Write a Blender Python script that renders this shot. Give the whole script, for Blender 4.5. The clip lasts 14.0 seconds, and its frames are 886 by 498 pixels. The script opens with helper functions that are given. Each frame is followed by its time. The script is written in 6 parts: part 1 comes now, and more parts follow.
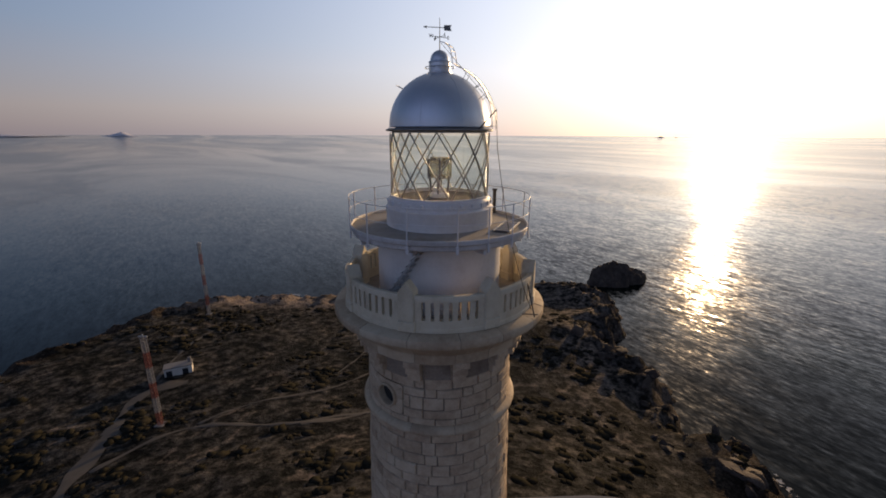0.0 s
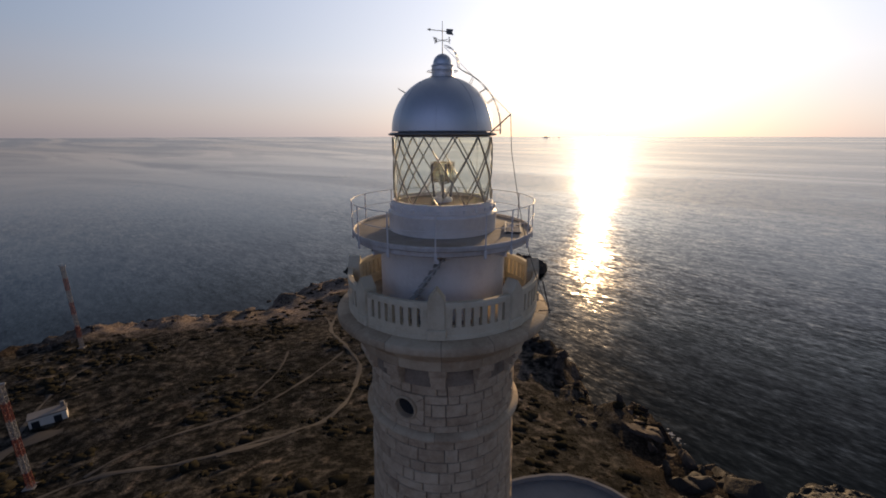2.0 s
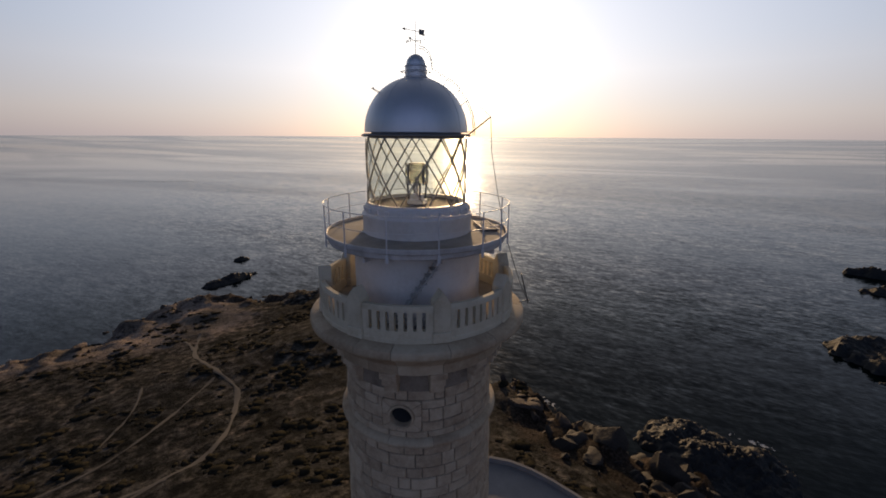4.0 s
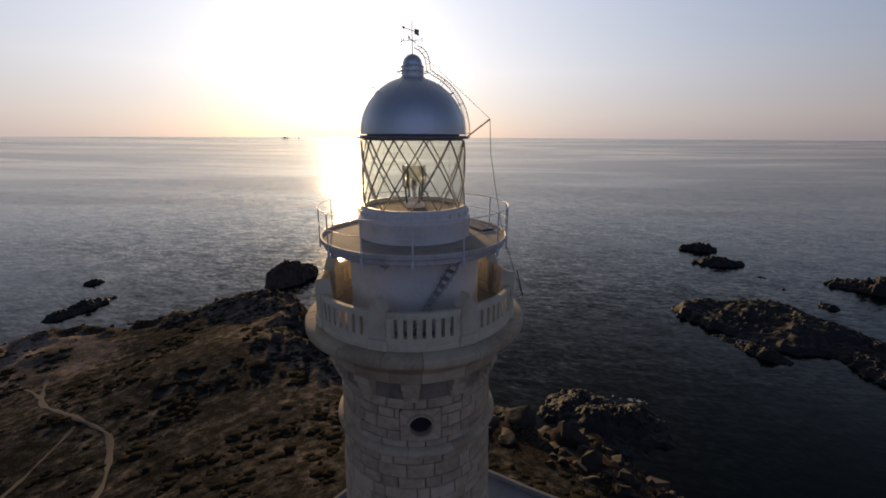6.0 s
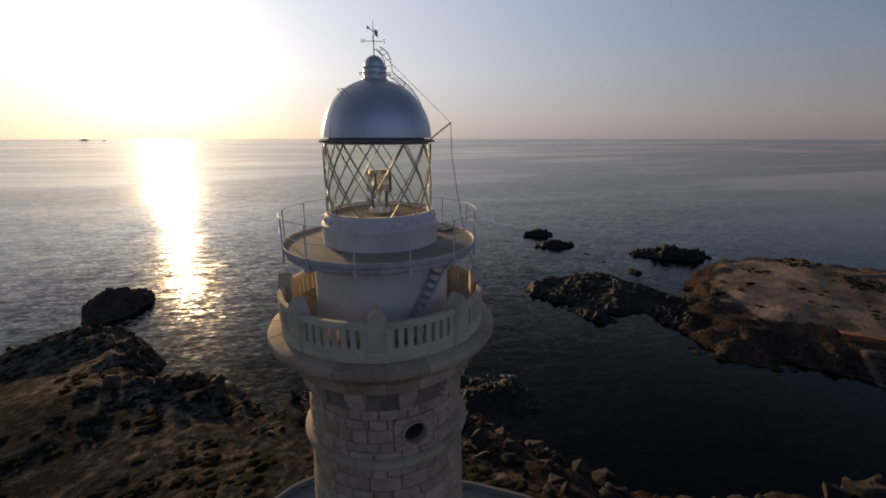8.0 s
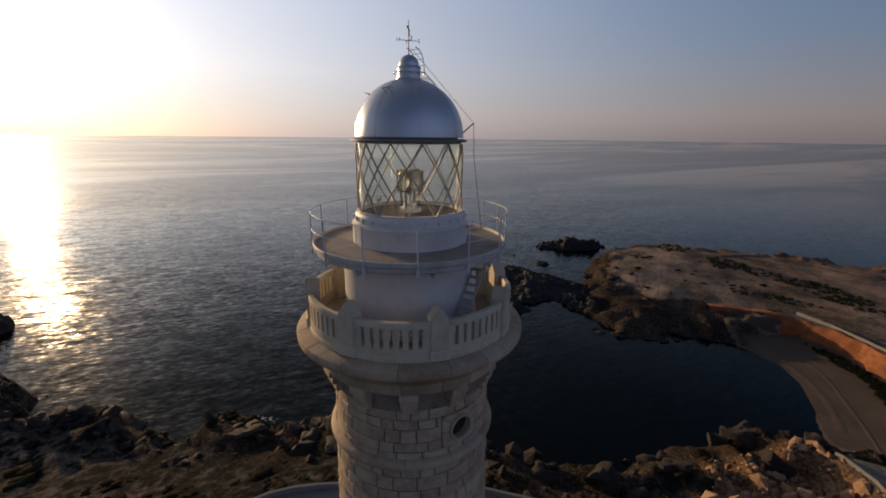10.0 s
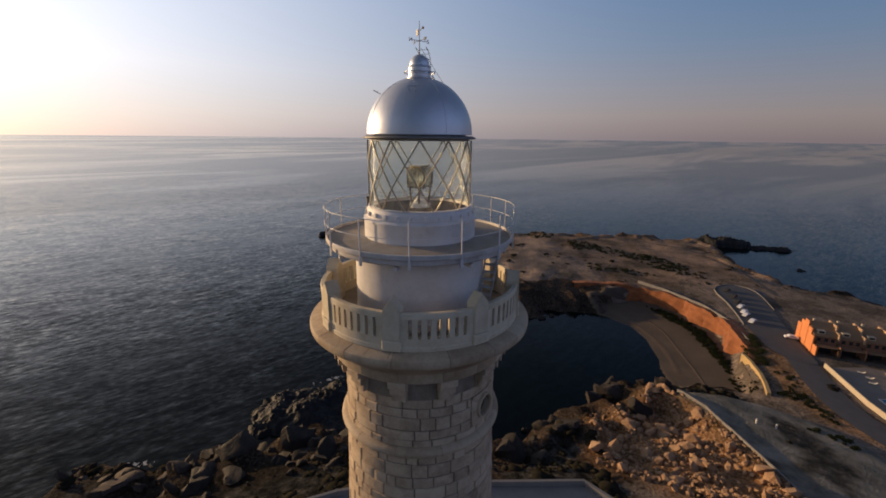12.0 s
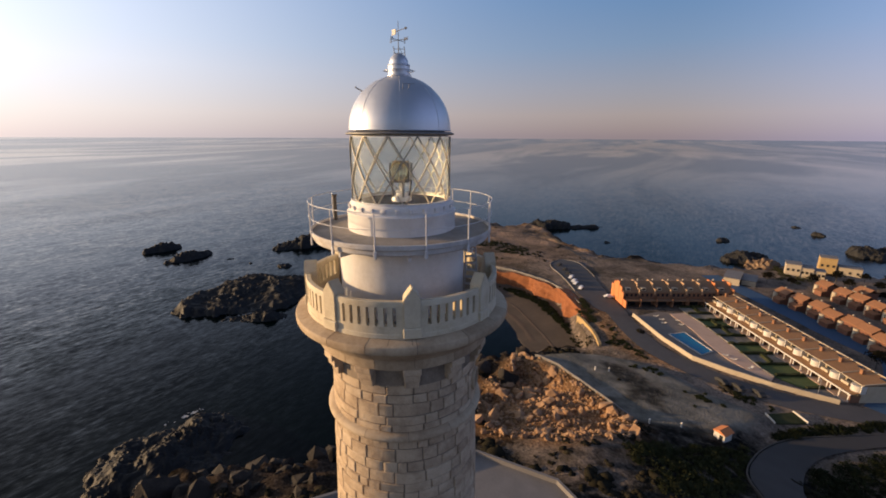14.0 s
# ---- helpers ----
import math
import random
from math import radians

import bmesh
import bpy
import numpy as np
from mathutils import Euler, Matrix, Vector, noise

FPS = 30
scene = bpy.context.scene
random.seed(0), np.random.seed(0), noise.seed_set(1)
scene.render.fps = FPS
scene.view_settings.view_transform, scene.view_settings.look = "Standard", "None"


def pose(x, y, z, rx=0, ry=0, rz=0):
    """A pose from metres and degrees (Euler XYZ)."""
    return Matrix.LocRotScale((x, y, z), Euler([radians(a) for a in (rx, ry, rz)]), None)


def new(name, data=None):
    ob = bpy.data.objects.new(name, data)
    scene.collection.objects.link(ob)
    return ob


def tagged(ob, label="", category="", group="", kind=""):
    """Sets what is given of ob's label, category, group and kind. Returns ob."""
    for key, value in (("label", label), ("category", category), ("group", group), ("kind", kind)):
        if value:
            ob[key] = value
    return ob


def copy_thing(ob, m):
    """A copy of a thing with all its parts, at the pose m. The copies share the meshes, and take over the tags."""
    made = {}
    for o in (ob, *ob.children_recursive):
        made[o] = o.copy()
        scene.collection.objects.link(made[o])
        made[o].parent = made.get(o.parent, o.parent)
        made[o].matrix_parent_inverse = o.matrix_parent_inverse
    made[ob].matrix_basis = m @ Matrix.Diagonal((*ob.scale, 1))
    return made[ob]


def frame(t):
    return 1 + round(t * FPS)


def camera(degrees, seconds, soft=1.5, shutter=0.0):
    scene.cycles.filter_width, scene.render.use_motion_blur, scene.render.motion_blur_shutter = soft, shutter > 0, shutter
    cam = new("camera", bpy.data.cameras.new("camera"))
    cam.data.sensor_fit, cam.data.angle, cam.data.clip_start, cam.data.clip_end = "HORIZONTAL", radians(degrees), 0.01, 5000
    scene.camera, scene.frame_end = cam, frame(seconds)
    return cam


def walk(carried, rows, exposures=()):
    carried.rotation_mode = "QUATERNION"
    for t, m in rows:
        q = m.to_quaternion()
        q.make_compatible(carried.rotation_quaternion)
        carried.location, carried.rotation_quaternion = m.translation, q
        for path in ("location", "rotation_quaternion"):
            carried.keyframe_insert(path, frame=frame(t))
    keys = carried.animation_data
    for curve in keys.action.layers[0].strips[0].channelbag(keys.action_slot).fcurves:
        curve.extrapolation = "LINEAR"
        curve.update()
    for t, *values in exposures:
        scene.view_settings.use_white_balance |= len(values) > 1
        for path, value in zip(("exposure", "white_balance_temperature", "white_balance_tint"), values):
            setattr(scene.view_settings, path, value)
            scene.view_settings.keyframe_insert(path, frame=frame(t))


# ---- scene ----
# A drone circles the lantern of a lighthouse on a rocky cape at sunrise. The tower's axis is the origin, the sea is z = 0.
cam = camera(93.1, 14.0, soft=1.8)
# seconds, place, turn (Euler degrees)
PATH = [
    (0, 0.114, -14.543, 83.000, 74.59, -0.21, -0.00),
    (0.5, -0.708, -14.486, 83.010, 74.62, -0.18, -3.77),
    (1, -1.594, -14.360, 83.027, 74.66, -0.11, -7.44),
    (1.5, -2.404, -14.213, 83.050, 74.71, -0.04, -10.15),
    (2, -3.298, -14.000, 83.093, 74.74, 0.06, -13.32),
    (2.5, -4.126, -13.761, 83.120, 74.76, 0.05, -17.02),
    (3, -5.029, -13.436, 83.133, 74.75, -0.09, -22.34),
    (5.5, -8.779, -10.858, 83.130, 74.82, -0.33, -42.34),
    (6, -9.452, -10.191, 83.163, 74.86, -0.26, -46.74),
    (6.5, -10.025, -9.558, 83.199, 74.90, -0.18, -52.50),
    (7, -10.585, -8.825, 83.239, 74.93, -0.03, -58.44),
    (7.5, -11.032, -8.088, 83.236, 74.97, 0.01, -62.68),
    (8, -11.515, -7.256, 83.236, 74.98, -0.02, -66.40),
    (10.5, -13.269, -2.597, 83.231, 75.01, -0.65, -81.91),
    (11, -13.543, -1.516, 83.196, 75.05, -0.62, -85.47),
    (11.5, -13.746, -0.502, 83.168, 75.00, -0.63, -89.90),
    (12, -13.883, 0.619, 83.154, 74.95, -0.59, -95.61),
    (12.5, -13.957, 1.665, 83.134, 74.93, -0.52, -101.06),
    (13, -13.948, 2.834, 83.101, 74.90, -0.45, -107.07),
    (13.5, -13.827, 3.909, 83.050, 74.93, -0.35, -112.06),
    (14, -13.576, 5.066, 83.030, 74.94, -0.27, -116.07),
]
walk(cam, [(t, pose(x, y, z, rx, ry, rz)) for t, x, y, z, rx, ry, rz in PATH], exposures=[(0.0, -0.03), (3.0, -0.24), (5.5, -0.3), (8.0, -0.45), (11.0, -0.22), (12.5, 0.12), (14.0, 0.47)])

SUN_AZIMUTH, SUN_HEIGHT = 33.6, 6.9
TO_SUN = Vector((math.sin(radians(SUN_AZIMUTH)) * math.cos(radians(SUN_HEIGHT)), math.cos(radians(SUN_AZIMUTH)) * math.cos(radians(SUN_HEIGHT)), math.sin(radians(SUN_HEIGHT))))

world = bpy.data.worlds.new("sunrise_sky")
scene.world = world
world.use_nodes = True
wt = world.node_tree
sky = wt.nodes.new("ShaderNodeTexSky")
sky.sky_type = 'NISHITA'
sky.sun_disc = False
sky.sun_elevation, sky.sun_rotation = radians(SUN_HEIGHT), radians(SUN_AZIMUTH)
sky.altitude, sky.air_density, sky.dust_density, sky.ozone_density = 80.0, 1.0, 0.8, 2.0
link = wt.links.new
toward = wt.nodes.new("ShaderNodeTexCoord")
split = wt.nodes.new("ShaderNodeSeparateXYZ")
link(toward.outputs["Generated"], split.inputs[0])
haze = wt.nodes.new("ShaderNodeValToRGB")   # morning haze: pink at the horizon, blue above
for k, (up, tone) in enumerate(((0.0, (0.17, 0.132, 0.16)), (0.045, (0.222, 0.17, 0.19)), (0.10, (0.182, 0.172, 0.228)), (0.18, (0.108, 0.163, 0.275)), (0.28, (0.055, 0.136, 0.288)), (0.42, (0.05, 0.09, 0.19)), (0.56, (0.026, 0.05, 0.115)), (1.0, (0.018, 0.034, 0.08)))):
    e = haze.color_ramp.elements[k] if k < 2 else haze.color_ramp.elements.new(up)
    e.position, e.color = up, (*tone, 1)
link(split.outputs["Z"], haze.inputs["Fac"])
near_sun = wt.nodes.new("ShaderNodeVectorMath")
near_sun.operation = 'DOT_PRODUCT'
link(toward.outputs["Generated"], near_sun.inputs[0])
near_sun.inputs[1].default_value = TO_SUN


def add_light(a, b):
    n = wt.nodes.new("ShaderNodeVectorMath")
    n.operation = 'ADD'
    link(a, n.inputs[0])
    link(b, n.inputs[1])
    return n.outputs[0]


thin = wt.nodes.new("ShaderNodeMapRange")   # the haze thins out overhead
thin.inputs["From Min"].default_value, thin.inputs["From Max"].default_value = 0.28, 0.50
thin.inputs["To Min"].default_value, thin.inputs["To Max"].default_value = 1.0, 0.18
link(split.outputs["Z"], thin.inputs["Value"])
low = wt.nodes.new("ShaderNodeMapRange")   # the thick air at the horizon dims the sun's glow
low.inputs["From Min"].default_value, low.inputs["From Max"].default_value = 0.0, 0.13
low.inputs["To Min"].default_value, low.inputs["To Max"].default_value = 0.28, 1.0
link(split.outputs["Z"], low.inputs["Value"])
sky_sum = haze.outputs["Color"]
for power, tone in ((3.0, (0.432, 0.425, 0.462)), (5.6, (0.47, 0.425, 0.39)), (22.0, (0.26, 0.235, 0.20)), (160.0, (1.0, 0.93, 0.78)), (1100.0, (2.2, 2.1, 1.9))):   # the sun's aureole in the haze
    up = wt.nodes.new("ShaderNodeMath")
    up.operation = 'MULTIPLY_ADD'   # 1 at the sun, 0 straight opposite
    link(near_sun.outputs["Value"], up.inputs[0])
    up.inputs[1].default_value = up.inputs[2].default_value = 0.5
    glow = wt.nodes.new("ShaderNodeMath")
    glow.operation = 'POWER'
    link(up.outputs[0], glow.inputs[0])
    glow.inputs[1].default_value = power
    tint = wt.nodes.new("ShaderNodeVectorMath")
    tint.operation = 'SCALE'
    tint.inputs[0].default_value = tone
    faded = wt.nodes.new("ShaderNodeMath")
    faded.operation = 'MULTIPLY'
    link(glow.outputs[0], faded.inputs[0])
    link((thin if power < 5 else low).outputs[0], faded.inputs[1])
    link(faded.outputs[0], tint.inputs["Scale"])
    sky_sum = add_light(sky_sum, tint.outputs[0])
away_sun = wt.nodes.new("ShaderNodeMapRange")   # the clear sky opposite the sun
away_sun.interpolation_type = 'SMOOTHSTEP'
away_sun.inputs["From Min"].default_value, away_sun.inputs["From Max"].default_value = -0.25, -1.0
link(near_sun.outputs["Value"], away_sun.inputs["Value"])
cool = wt.nodes.new("ShaderNodeVectorMath")
cool.operation = 'SCALE'
cool.inputs[0].default_value = (0.185, 0.205, 0.37)
link(away_sun.outputs[0], cool.inputs["Scale"])
sky_sum = add_light(sky_sum, cool.outputs[0])
faint = wt.nodes.new("ShaderNodeVectorMath")
faint.operation = 'SCALE'
link(sky.outputs[0], faint.inputs[0])
faint.inputs["Scale"].default_value = 0.03
link(add_light(sky_sum, faint.outputs[0]), wt.nodes["Background"].inputs[0])
wt.nodes["Background"].inputs[1].default_value = 0.9

sun = bpy.data.lights.new("sun", 'SUN')
sun.energy, sun.angle, sun.color = 5.0, radians(0.6), (1.0, 0.655, 0.34)
sun_ob = new("sun", sun)
sun_ob.matrix_world = TO_SUN.to_track_quat("Z", "Y").to_matrix().to_4x4()
tagged(sun_ob, "low warm morning sun over the sea", "sun")
# ---- building helpers ----
def mesh_of(name, verts, faces, smooth_shade=False):
    me = bpy.data.meshes.new(name)
    me.from_pydata(verts, [], faces)
    me.validate()
    if smooth_shade:
        me.shade_smooth()
    me.update()
    return me


def part(name, data, material, parent=None, label="", place=None):
    """One mesh object, from a bmesh or a mesh, under a thing or a part."""
    if isinstance(data, bmesh.types.BMesh):
        me = bpy.data.meshes.new(name)
        data.to_mesh(me)
        data.free()
        data = me
    if material and not data.materials:
        data.materials.append(material)
    ob = new(name, data)
    if place is not None:
        ob.matrix_basis = place
    if parent:
        ob.parent = parent
    if label:
        ob["label"] = label
    return ob


def empty(name, place=None):
    ob = new(name)
    ob.empty_display_size = 0.2
    if place is not None:
        ob.matrix_basis = place
    return ob


def box_into(bm, size, place=None, bevel=0.0):
    made = bmesh.ops.create_cube(bm, size=1.0)["verts"]
    m = (place or Matrix()) @ Matrix.Diagonal((*size, 1))
    bmesh.ops.transform(bm, matrix=m, verts=made)
    if bevel:
        edges = {e for v in made for e in v.link_edges}
        bmesh.ops.bevel(bm, geom=list(edges), offset=bevel, segments=1, affect='EDGES')
    return bm


def box(size, place=None, bevel=0.0):
    return box_into(bmesh.new(), size, place, bevel)


def rod_into(bm, a, b, radius, sides=8, taper=1.0):
    a, b = Vector(a), Vector(b)
    m = Matrix.Translation((a + b) / 2) @ (b - a).to_track_quat("Z", "Y").to_matrix().to_4x4()
    bmesh.ops.create_cone(bm, cap_ends=True, segments=sides, radius1=radius, radius2=radius * taper, depth=(b - a).length, matrix=m)
    return bm


def rod(a, b, radius, sides=8, taper=1.0):
    return rod_into(bmesh.new(), a, b, radius, sides, taper)


def lathe(profile, seg=64, start=0.0, sweep=360.0, smooth_shade=True, name="lathe"):
    """A turned body about the z axis; profile: (radius, height) from below to above."""
    whole = abs(sweep - 360) < 1e-6
    n = seg if whole else seg + 1
    verts, faces = [], []
    for r, z in profile:
        for k in range(n):
            a = radians(start + sweep * k / seg)
            verts.append((r * math.cos(a), r * math.sin(a), z))
    for j in range(len(profile) - 1):
        for k in range(seg):
            k2 = (k + 1) % n if whole else k + 1
            faces.append((j * n + k, j * n + k2, (j + 1) * n + k2, (j + 1) * n + k))
    if not whole:
        faces.append(tuple(j * n for j in range(len(profile))))
        faces.append(tuple(j * n + seg for j in reversed(range(len(profile)))))
    me = mesh_of(name, verts, faces)
    if smooth_shade:
        me.shade_smooth()
        me.set_sharp_from_angle(angle=radians(35))
    return me


def tube(points, radius, name="tube", sides=6, closed=False):
    """A round bar along a line of points, as a mesh."""
    pts = [Vector(p) for p in points]
    n = len(pts)
    verts, faces = [], []
    for i, p in enumerate(pts):
        before, after = pts[i - 1] if (i or closed) else p, pts[(i + 1) % n] if (i < n - 1 or closed) else p
        q = (after - before).to_track_quat("Z", "Y")
        for k in range(sides):
            a = 2 * math.pi * k / sides
            verts.append(tuple(p + q @ Vector((radius * math.cos(a), radius * math.sin(a), 0))))
    for i in range(n if closed else n - 1):
        j = (i + 1) % n
        for k in range(sides):
            k2 = (k + 1) % sides
            faces.append((i * sides + k, i * sides + k2, j * sides + k2, j * sides + k))
    me = mesh_of(name, verts, faces)
    me.shade_smooth()
    return me


def away(a, r=1.0, z=0.0):
    """A point at r from the tower's axis; a: degrees from the first camera's side towards its left."""
    return Vector((-math.sin(radians(a)) * r, -math.cos(radians(a)) * r, z))


def facing(a, r=0.0, z=0.0):
    """A pose whose x axis points outwards there."""
    return Matrix.Translation(away(a, r, z)) @ Matrix.Rotation(radians(270 - a), 4, 'Z')


# ---- materials ----
def surface(name, tones, scale=1.0, rough=0.8, metal=0.0, bump=0.3, bump_scale=None, fine=None, vary=0.0, contrast=0.25, grime=0.0, stretch=None, spec=0.5):
    """A matt or metal surface whose tones mix at two scales; vary: how far pieces differ from one another."""
    m = bpy.data.materials.new(name)
    m.use_nodes = True
    nt = m.node_tree
    bsdf = nt.nodes["Principled BSDF"]
    link = nt.links.new
    coords = nt.nodes.new("ShaderNodeTexCoord")
    info = nt.nodes.new("ShaderNodeObjectInfo")
    where = coords.outputs["Object"]
    if vary:
        shift = nt.nodes.new("ShaderNodeVectorMath")
        shift.operation = 'MULTIPLY_ADD'
        link(info.outputs["Random"], shift.inputs[0])
        shift.inputs[1].default_value = (37, 53, 71)
        link(where, shift.inputs[2])
        where = shift.outputs[0]
    if stretch:
        mapping = nt.nodes.new("ShaderNodeMapping")
        mapping.inputs["Scale"].default_value = stretch
        link(where, mapping.inputs["Vector"])
        where = mapping.outputs[0]

    def grain(size, detail=6.0, roughness=0.6):
        node = nt.nodes.new("ShaderNodeTexNoise")
        node.inputs["Scale"].default_value, node.inputs["Detail"].default_value, node.inputs["Roughness"].default_value = size, detail, roughness
        link(where, node.inputs["Vector"])
        return node.outputs["Fac"]

    ramp = nt.nodes.new("ShaderNodeValToRGB")
    while len(ramp.color_ramp.elements) < len(tones):
        ramp.color_ramp.elements.new(0.5)
    for k, tone in enumerate(tones):
        e = ramp.color_ramp.elements[k]
        e.position = 0.5 + contrast * (2 * k / max(1, len(tones) - 1) - 1)
        e.color = (*tone, 1)
    big, small = grain(scale), grain(fine or scale * 9, 8.0, 0.65)
    mix = nt.nodes.new("ShaderNodeMix")
    mix.inputs["Factor"].default_value = 0.4
    link(big, mix.inputs["A"])
    link(small, mix.inputs["B"])
    fac = mix.outputs["Result"]
    if vary:
        add = nt.nodes.new("ShaderNodeMath")
        add.operation = 'MULTIPLY_ADD'
        centred = nt.nodes.new("ShaderNodeMath")
        centred.operation = 'SUBTRACT'
        link(info.outputs["Random"], centred.inputs[0])
        centred.inputs[1].default_value = 0.5
        link(centred.outputs[0], add.inputs[0])
        add.inputs[1].default_value = vary
        link(fac, add.inputs[2])
        fac = add.outputs[0]
    link(fac, ramp.inputs["Fac"])
    colour = ramp.outputs["Color"]
    if grime:
        stain = nt.nodes.new("ShaderNodeMix")
        stain.data_type = 'RGBA'
        stain.blend_type = 'MULTIPLY'
        spots = nt.nodes.new("ShaderNodeMapRange")
        spots.inputs["From Min"].default_value, spots.inputs["From Max"].default_value = 0.5, 0.72
        spots.inputs["To Max"].default_value = grime
        link(grain(scale * 0.45, 9.0, 0.7), spots.inputs["Value"])
        link(spots.outputs[0], stain.inputs["Factor"])
        link(colour, stain.inputs["A"])
        stain.inputs["B"].default_value = (0.42, 0.34, 0.27, 1)
        colour = stain.outputs["Result"]
    link(colour, bsdf.inputs["Base Color"])
    wear = nt.nodes.new("ShaderNodeMapRange")
    wear.inputs["To Min"].default_value, wear.inputs["To Max"].default_value = max(0.05, rough - 0.12), min(1.0, rough + 0.12)
    link(small, wear.inputs["Value"])
    link(wear.outputs[0], bsdf.inputs["Roughness"])
    bsdf.inputs["Metallic"].default_value = metal
    bsdf.inputs["Specular IOR Level"].default_value = spec
    if bump:
        relief = nt.nodes.new("ShaderNodeBump")
        relief.inputs["Strength"].default_value = bump
        relief.inputs["Distance"].default_value = 0.25 / (bump_scale or scale * 9)
        link(grain(bump_scale or scale * 9, 9.0, 0.6), relief.inputs["Height"])
        link(relief.outputs[0], bsdf.inputs["Normal"])
    return m


M = {
    "stone": surface("weathered_limestone", [(0.24, 0.165, 0.105), (0.46, 0.35, 0.235), (0.60, 0.485, 0.345)], 2.1, 0.85, bump=0.9, bump_scale=7, vary=0.15, grime=0.6),
    "mortar": surface("grey_mortar", [(0.10, 0.078, 0.058), (0.18, 0.14, 0.105)], 3, 0.95, bump=0.3),
    # grimy stone, darkened to carry the shade below the cornice
    "frieze": surface("shaded_weathered_recess", [(0.13, 0.10, 0.075), (0.24, 0.19, 0.14), (0.34, 0.28, 0.21)], 1.6, 0.9, bump=0.6, bump_scale=8, grime=0.8),
    "cornice": surface("cornice_stone", [(0.27, 0.19, 0.115), (0.45, 0.35, 0.235), (0.54, 0.45, 0.32)], 0.9, 0.8, bump=0.3, bump_scale=12, vary=0.22, grime=0.6),
    "balustrade": surface("cream_limewashed_stone", [(0.42, 0.35, 0.23), (0.58, 0.505, 0.365), (0.64, 0.575, 0.44)], 2.2, 0.75, bump=0.2, vary=0.1, grime=0.4),
    "white": surface("white_painted_masonry", [(0.53, 0.51, 0.48), (0.66, 0.64, 0.615), (0.71, 0.69, 0.665)], 1.1, 0.6, bump=0.12, bump_scale=10, grime=0.35),
    "fascia": surface("weathered_white_fascia", [(0.38, 0.355, 0.33), (0.54, 0.515, 0.49), (0.64, 0.615, 0.59)], 1.6, 0.65, bump=0.15, grime=0.65),
    "white_iron": surface("white_painted_iron", [(0.56, 0.55, 0.55), (0.70, 0.69, 0.68)], 3, 0.45, bump=0.08, grime=0.25),
    "deck": surface("worn_gallery_deck", [(0.17, 0.145, 0.115), (0.28, 0.25, 0.21), (0.36, 0.33, 0.29)], 1.6, 0.85, bump=0.25, grime=0.4),
    "dome": surface("silver_painted_dome", [(0.52, 0.54, 0.58), (0.63, 0.65, 0.68)], 0.8, 0.42, metal=0.7, bump=0.04, bump_scale=3, grime=0.12),
    "steel": surface("galvanised_steel", [(0.34, 0.35, 0.36), (0.5, 0.5, 0.5)], 6, 0.4, metal=0.7, bump=0.05),
    "dark_iron": surface("dark_weathered_iron", [(0.05, 0.045, 0.04), (0.11, 0.095, 0.08)], 8, 0.6, metal=0.3, bump=0.1),
    "old_iron": surface("dull_painted_iron", [(0.30, 0.295, 0.28), (0.43, 0.42, 0.40)], 5, 0.65, bump=0.1, grime=0.5),
    "bars": surface("cream_glazing_bar", [(0.30, 0.27, 0.21), (0.42, 0.38, 0.30)], 6, 0.45, metal=0.1, bump=0.05),
    "rim": surface("bronze_gutter", [(0.15, 0.15, 0.145), (0.25, 0.245, 0.24)], 6, 0.55, metal=0.3, bump=0.05),
    "brass": surface("aged_brass", [(0.25, 0.18, 0.07), (0.42, 0.32, 0.14)], 8, 0.35, metal=0.8, bump=0.05),
}


def glass_material(name, tint, rough=0.0, ior=1.45, clear=1.0):
    m = bpy.data.materials.new(name)
    m.use_nodes = True
    b = m.node_tree.nodes["Principled BSDF"]
    b.inputs["Base Color"].default_value = (*tint, 1)
    b.inputs["Transmission Weight"].default_value = clear
    b.inputs["Roughness"].default_value = rough
    b.inputs["IOR"].default_value = ior
    return m


# lantern panes with a small diffuse white share
M["pane"] = glass_material("milky_lantern_glass", (0.95, 0.98, 0.94), 0.0, 1.25, 0.95)
M["lens"] = glass_material("lens_glass", (0.82, 0.80, 0.62), 0.12, 1.5)


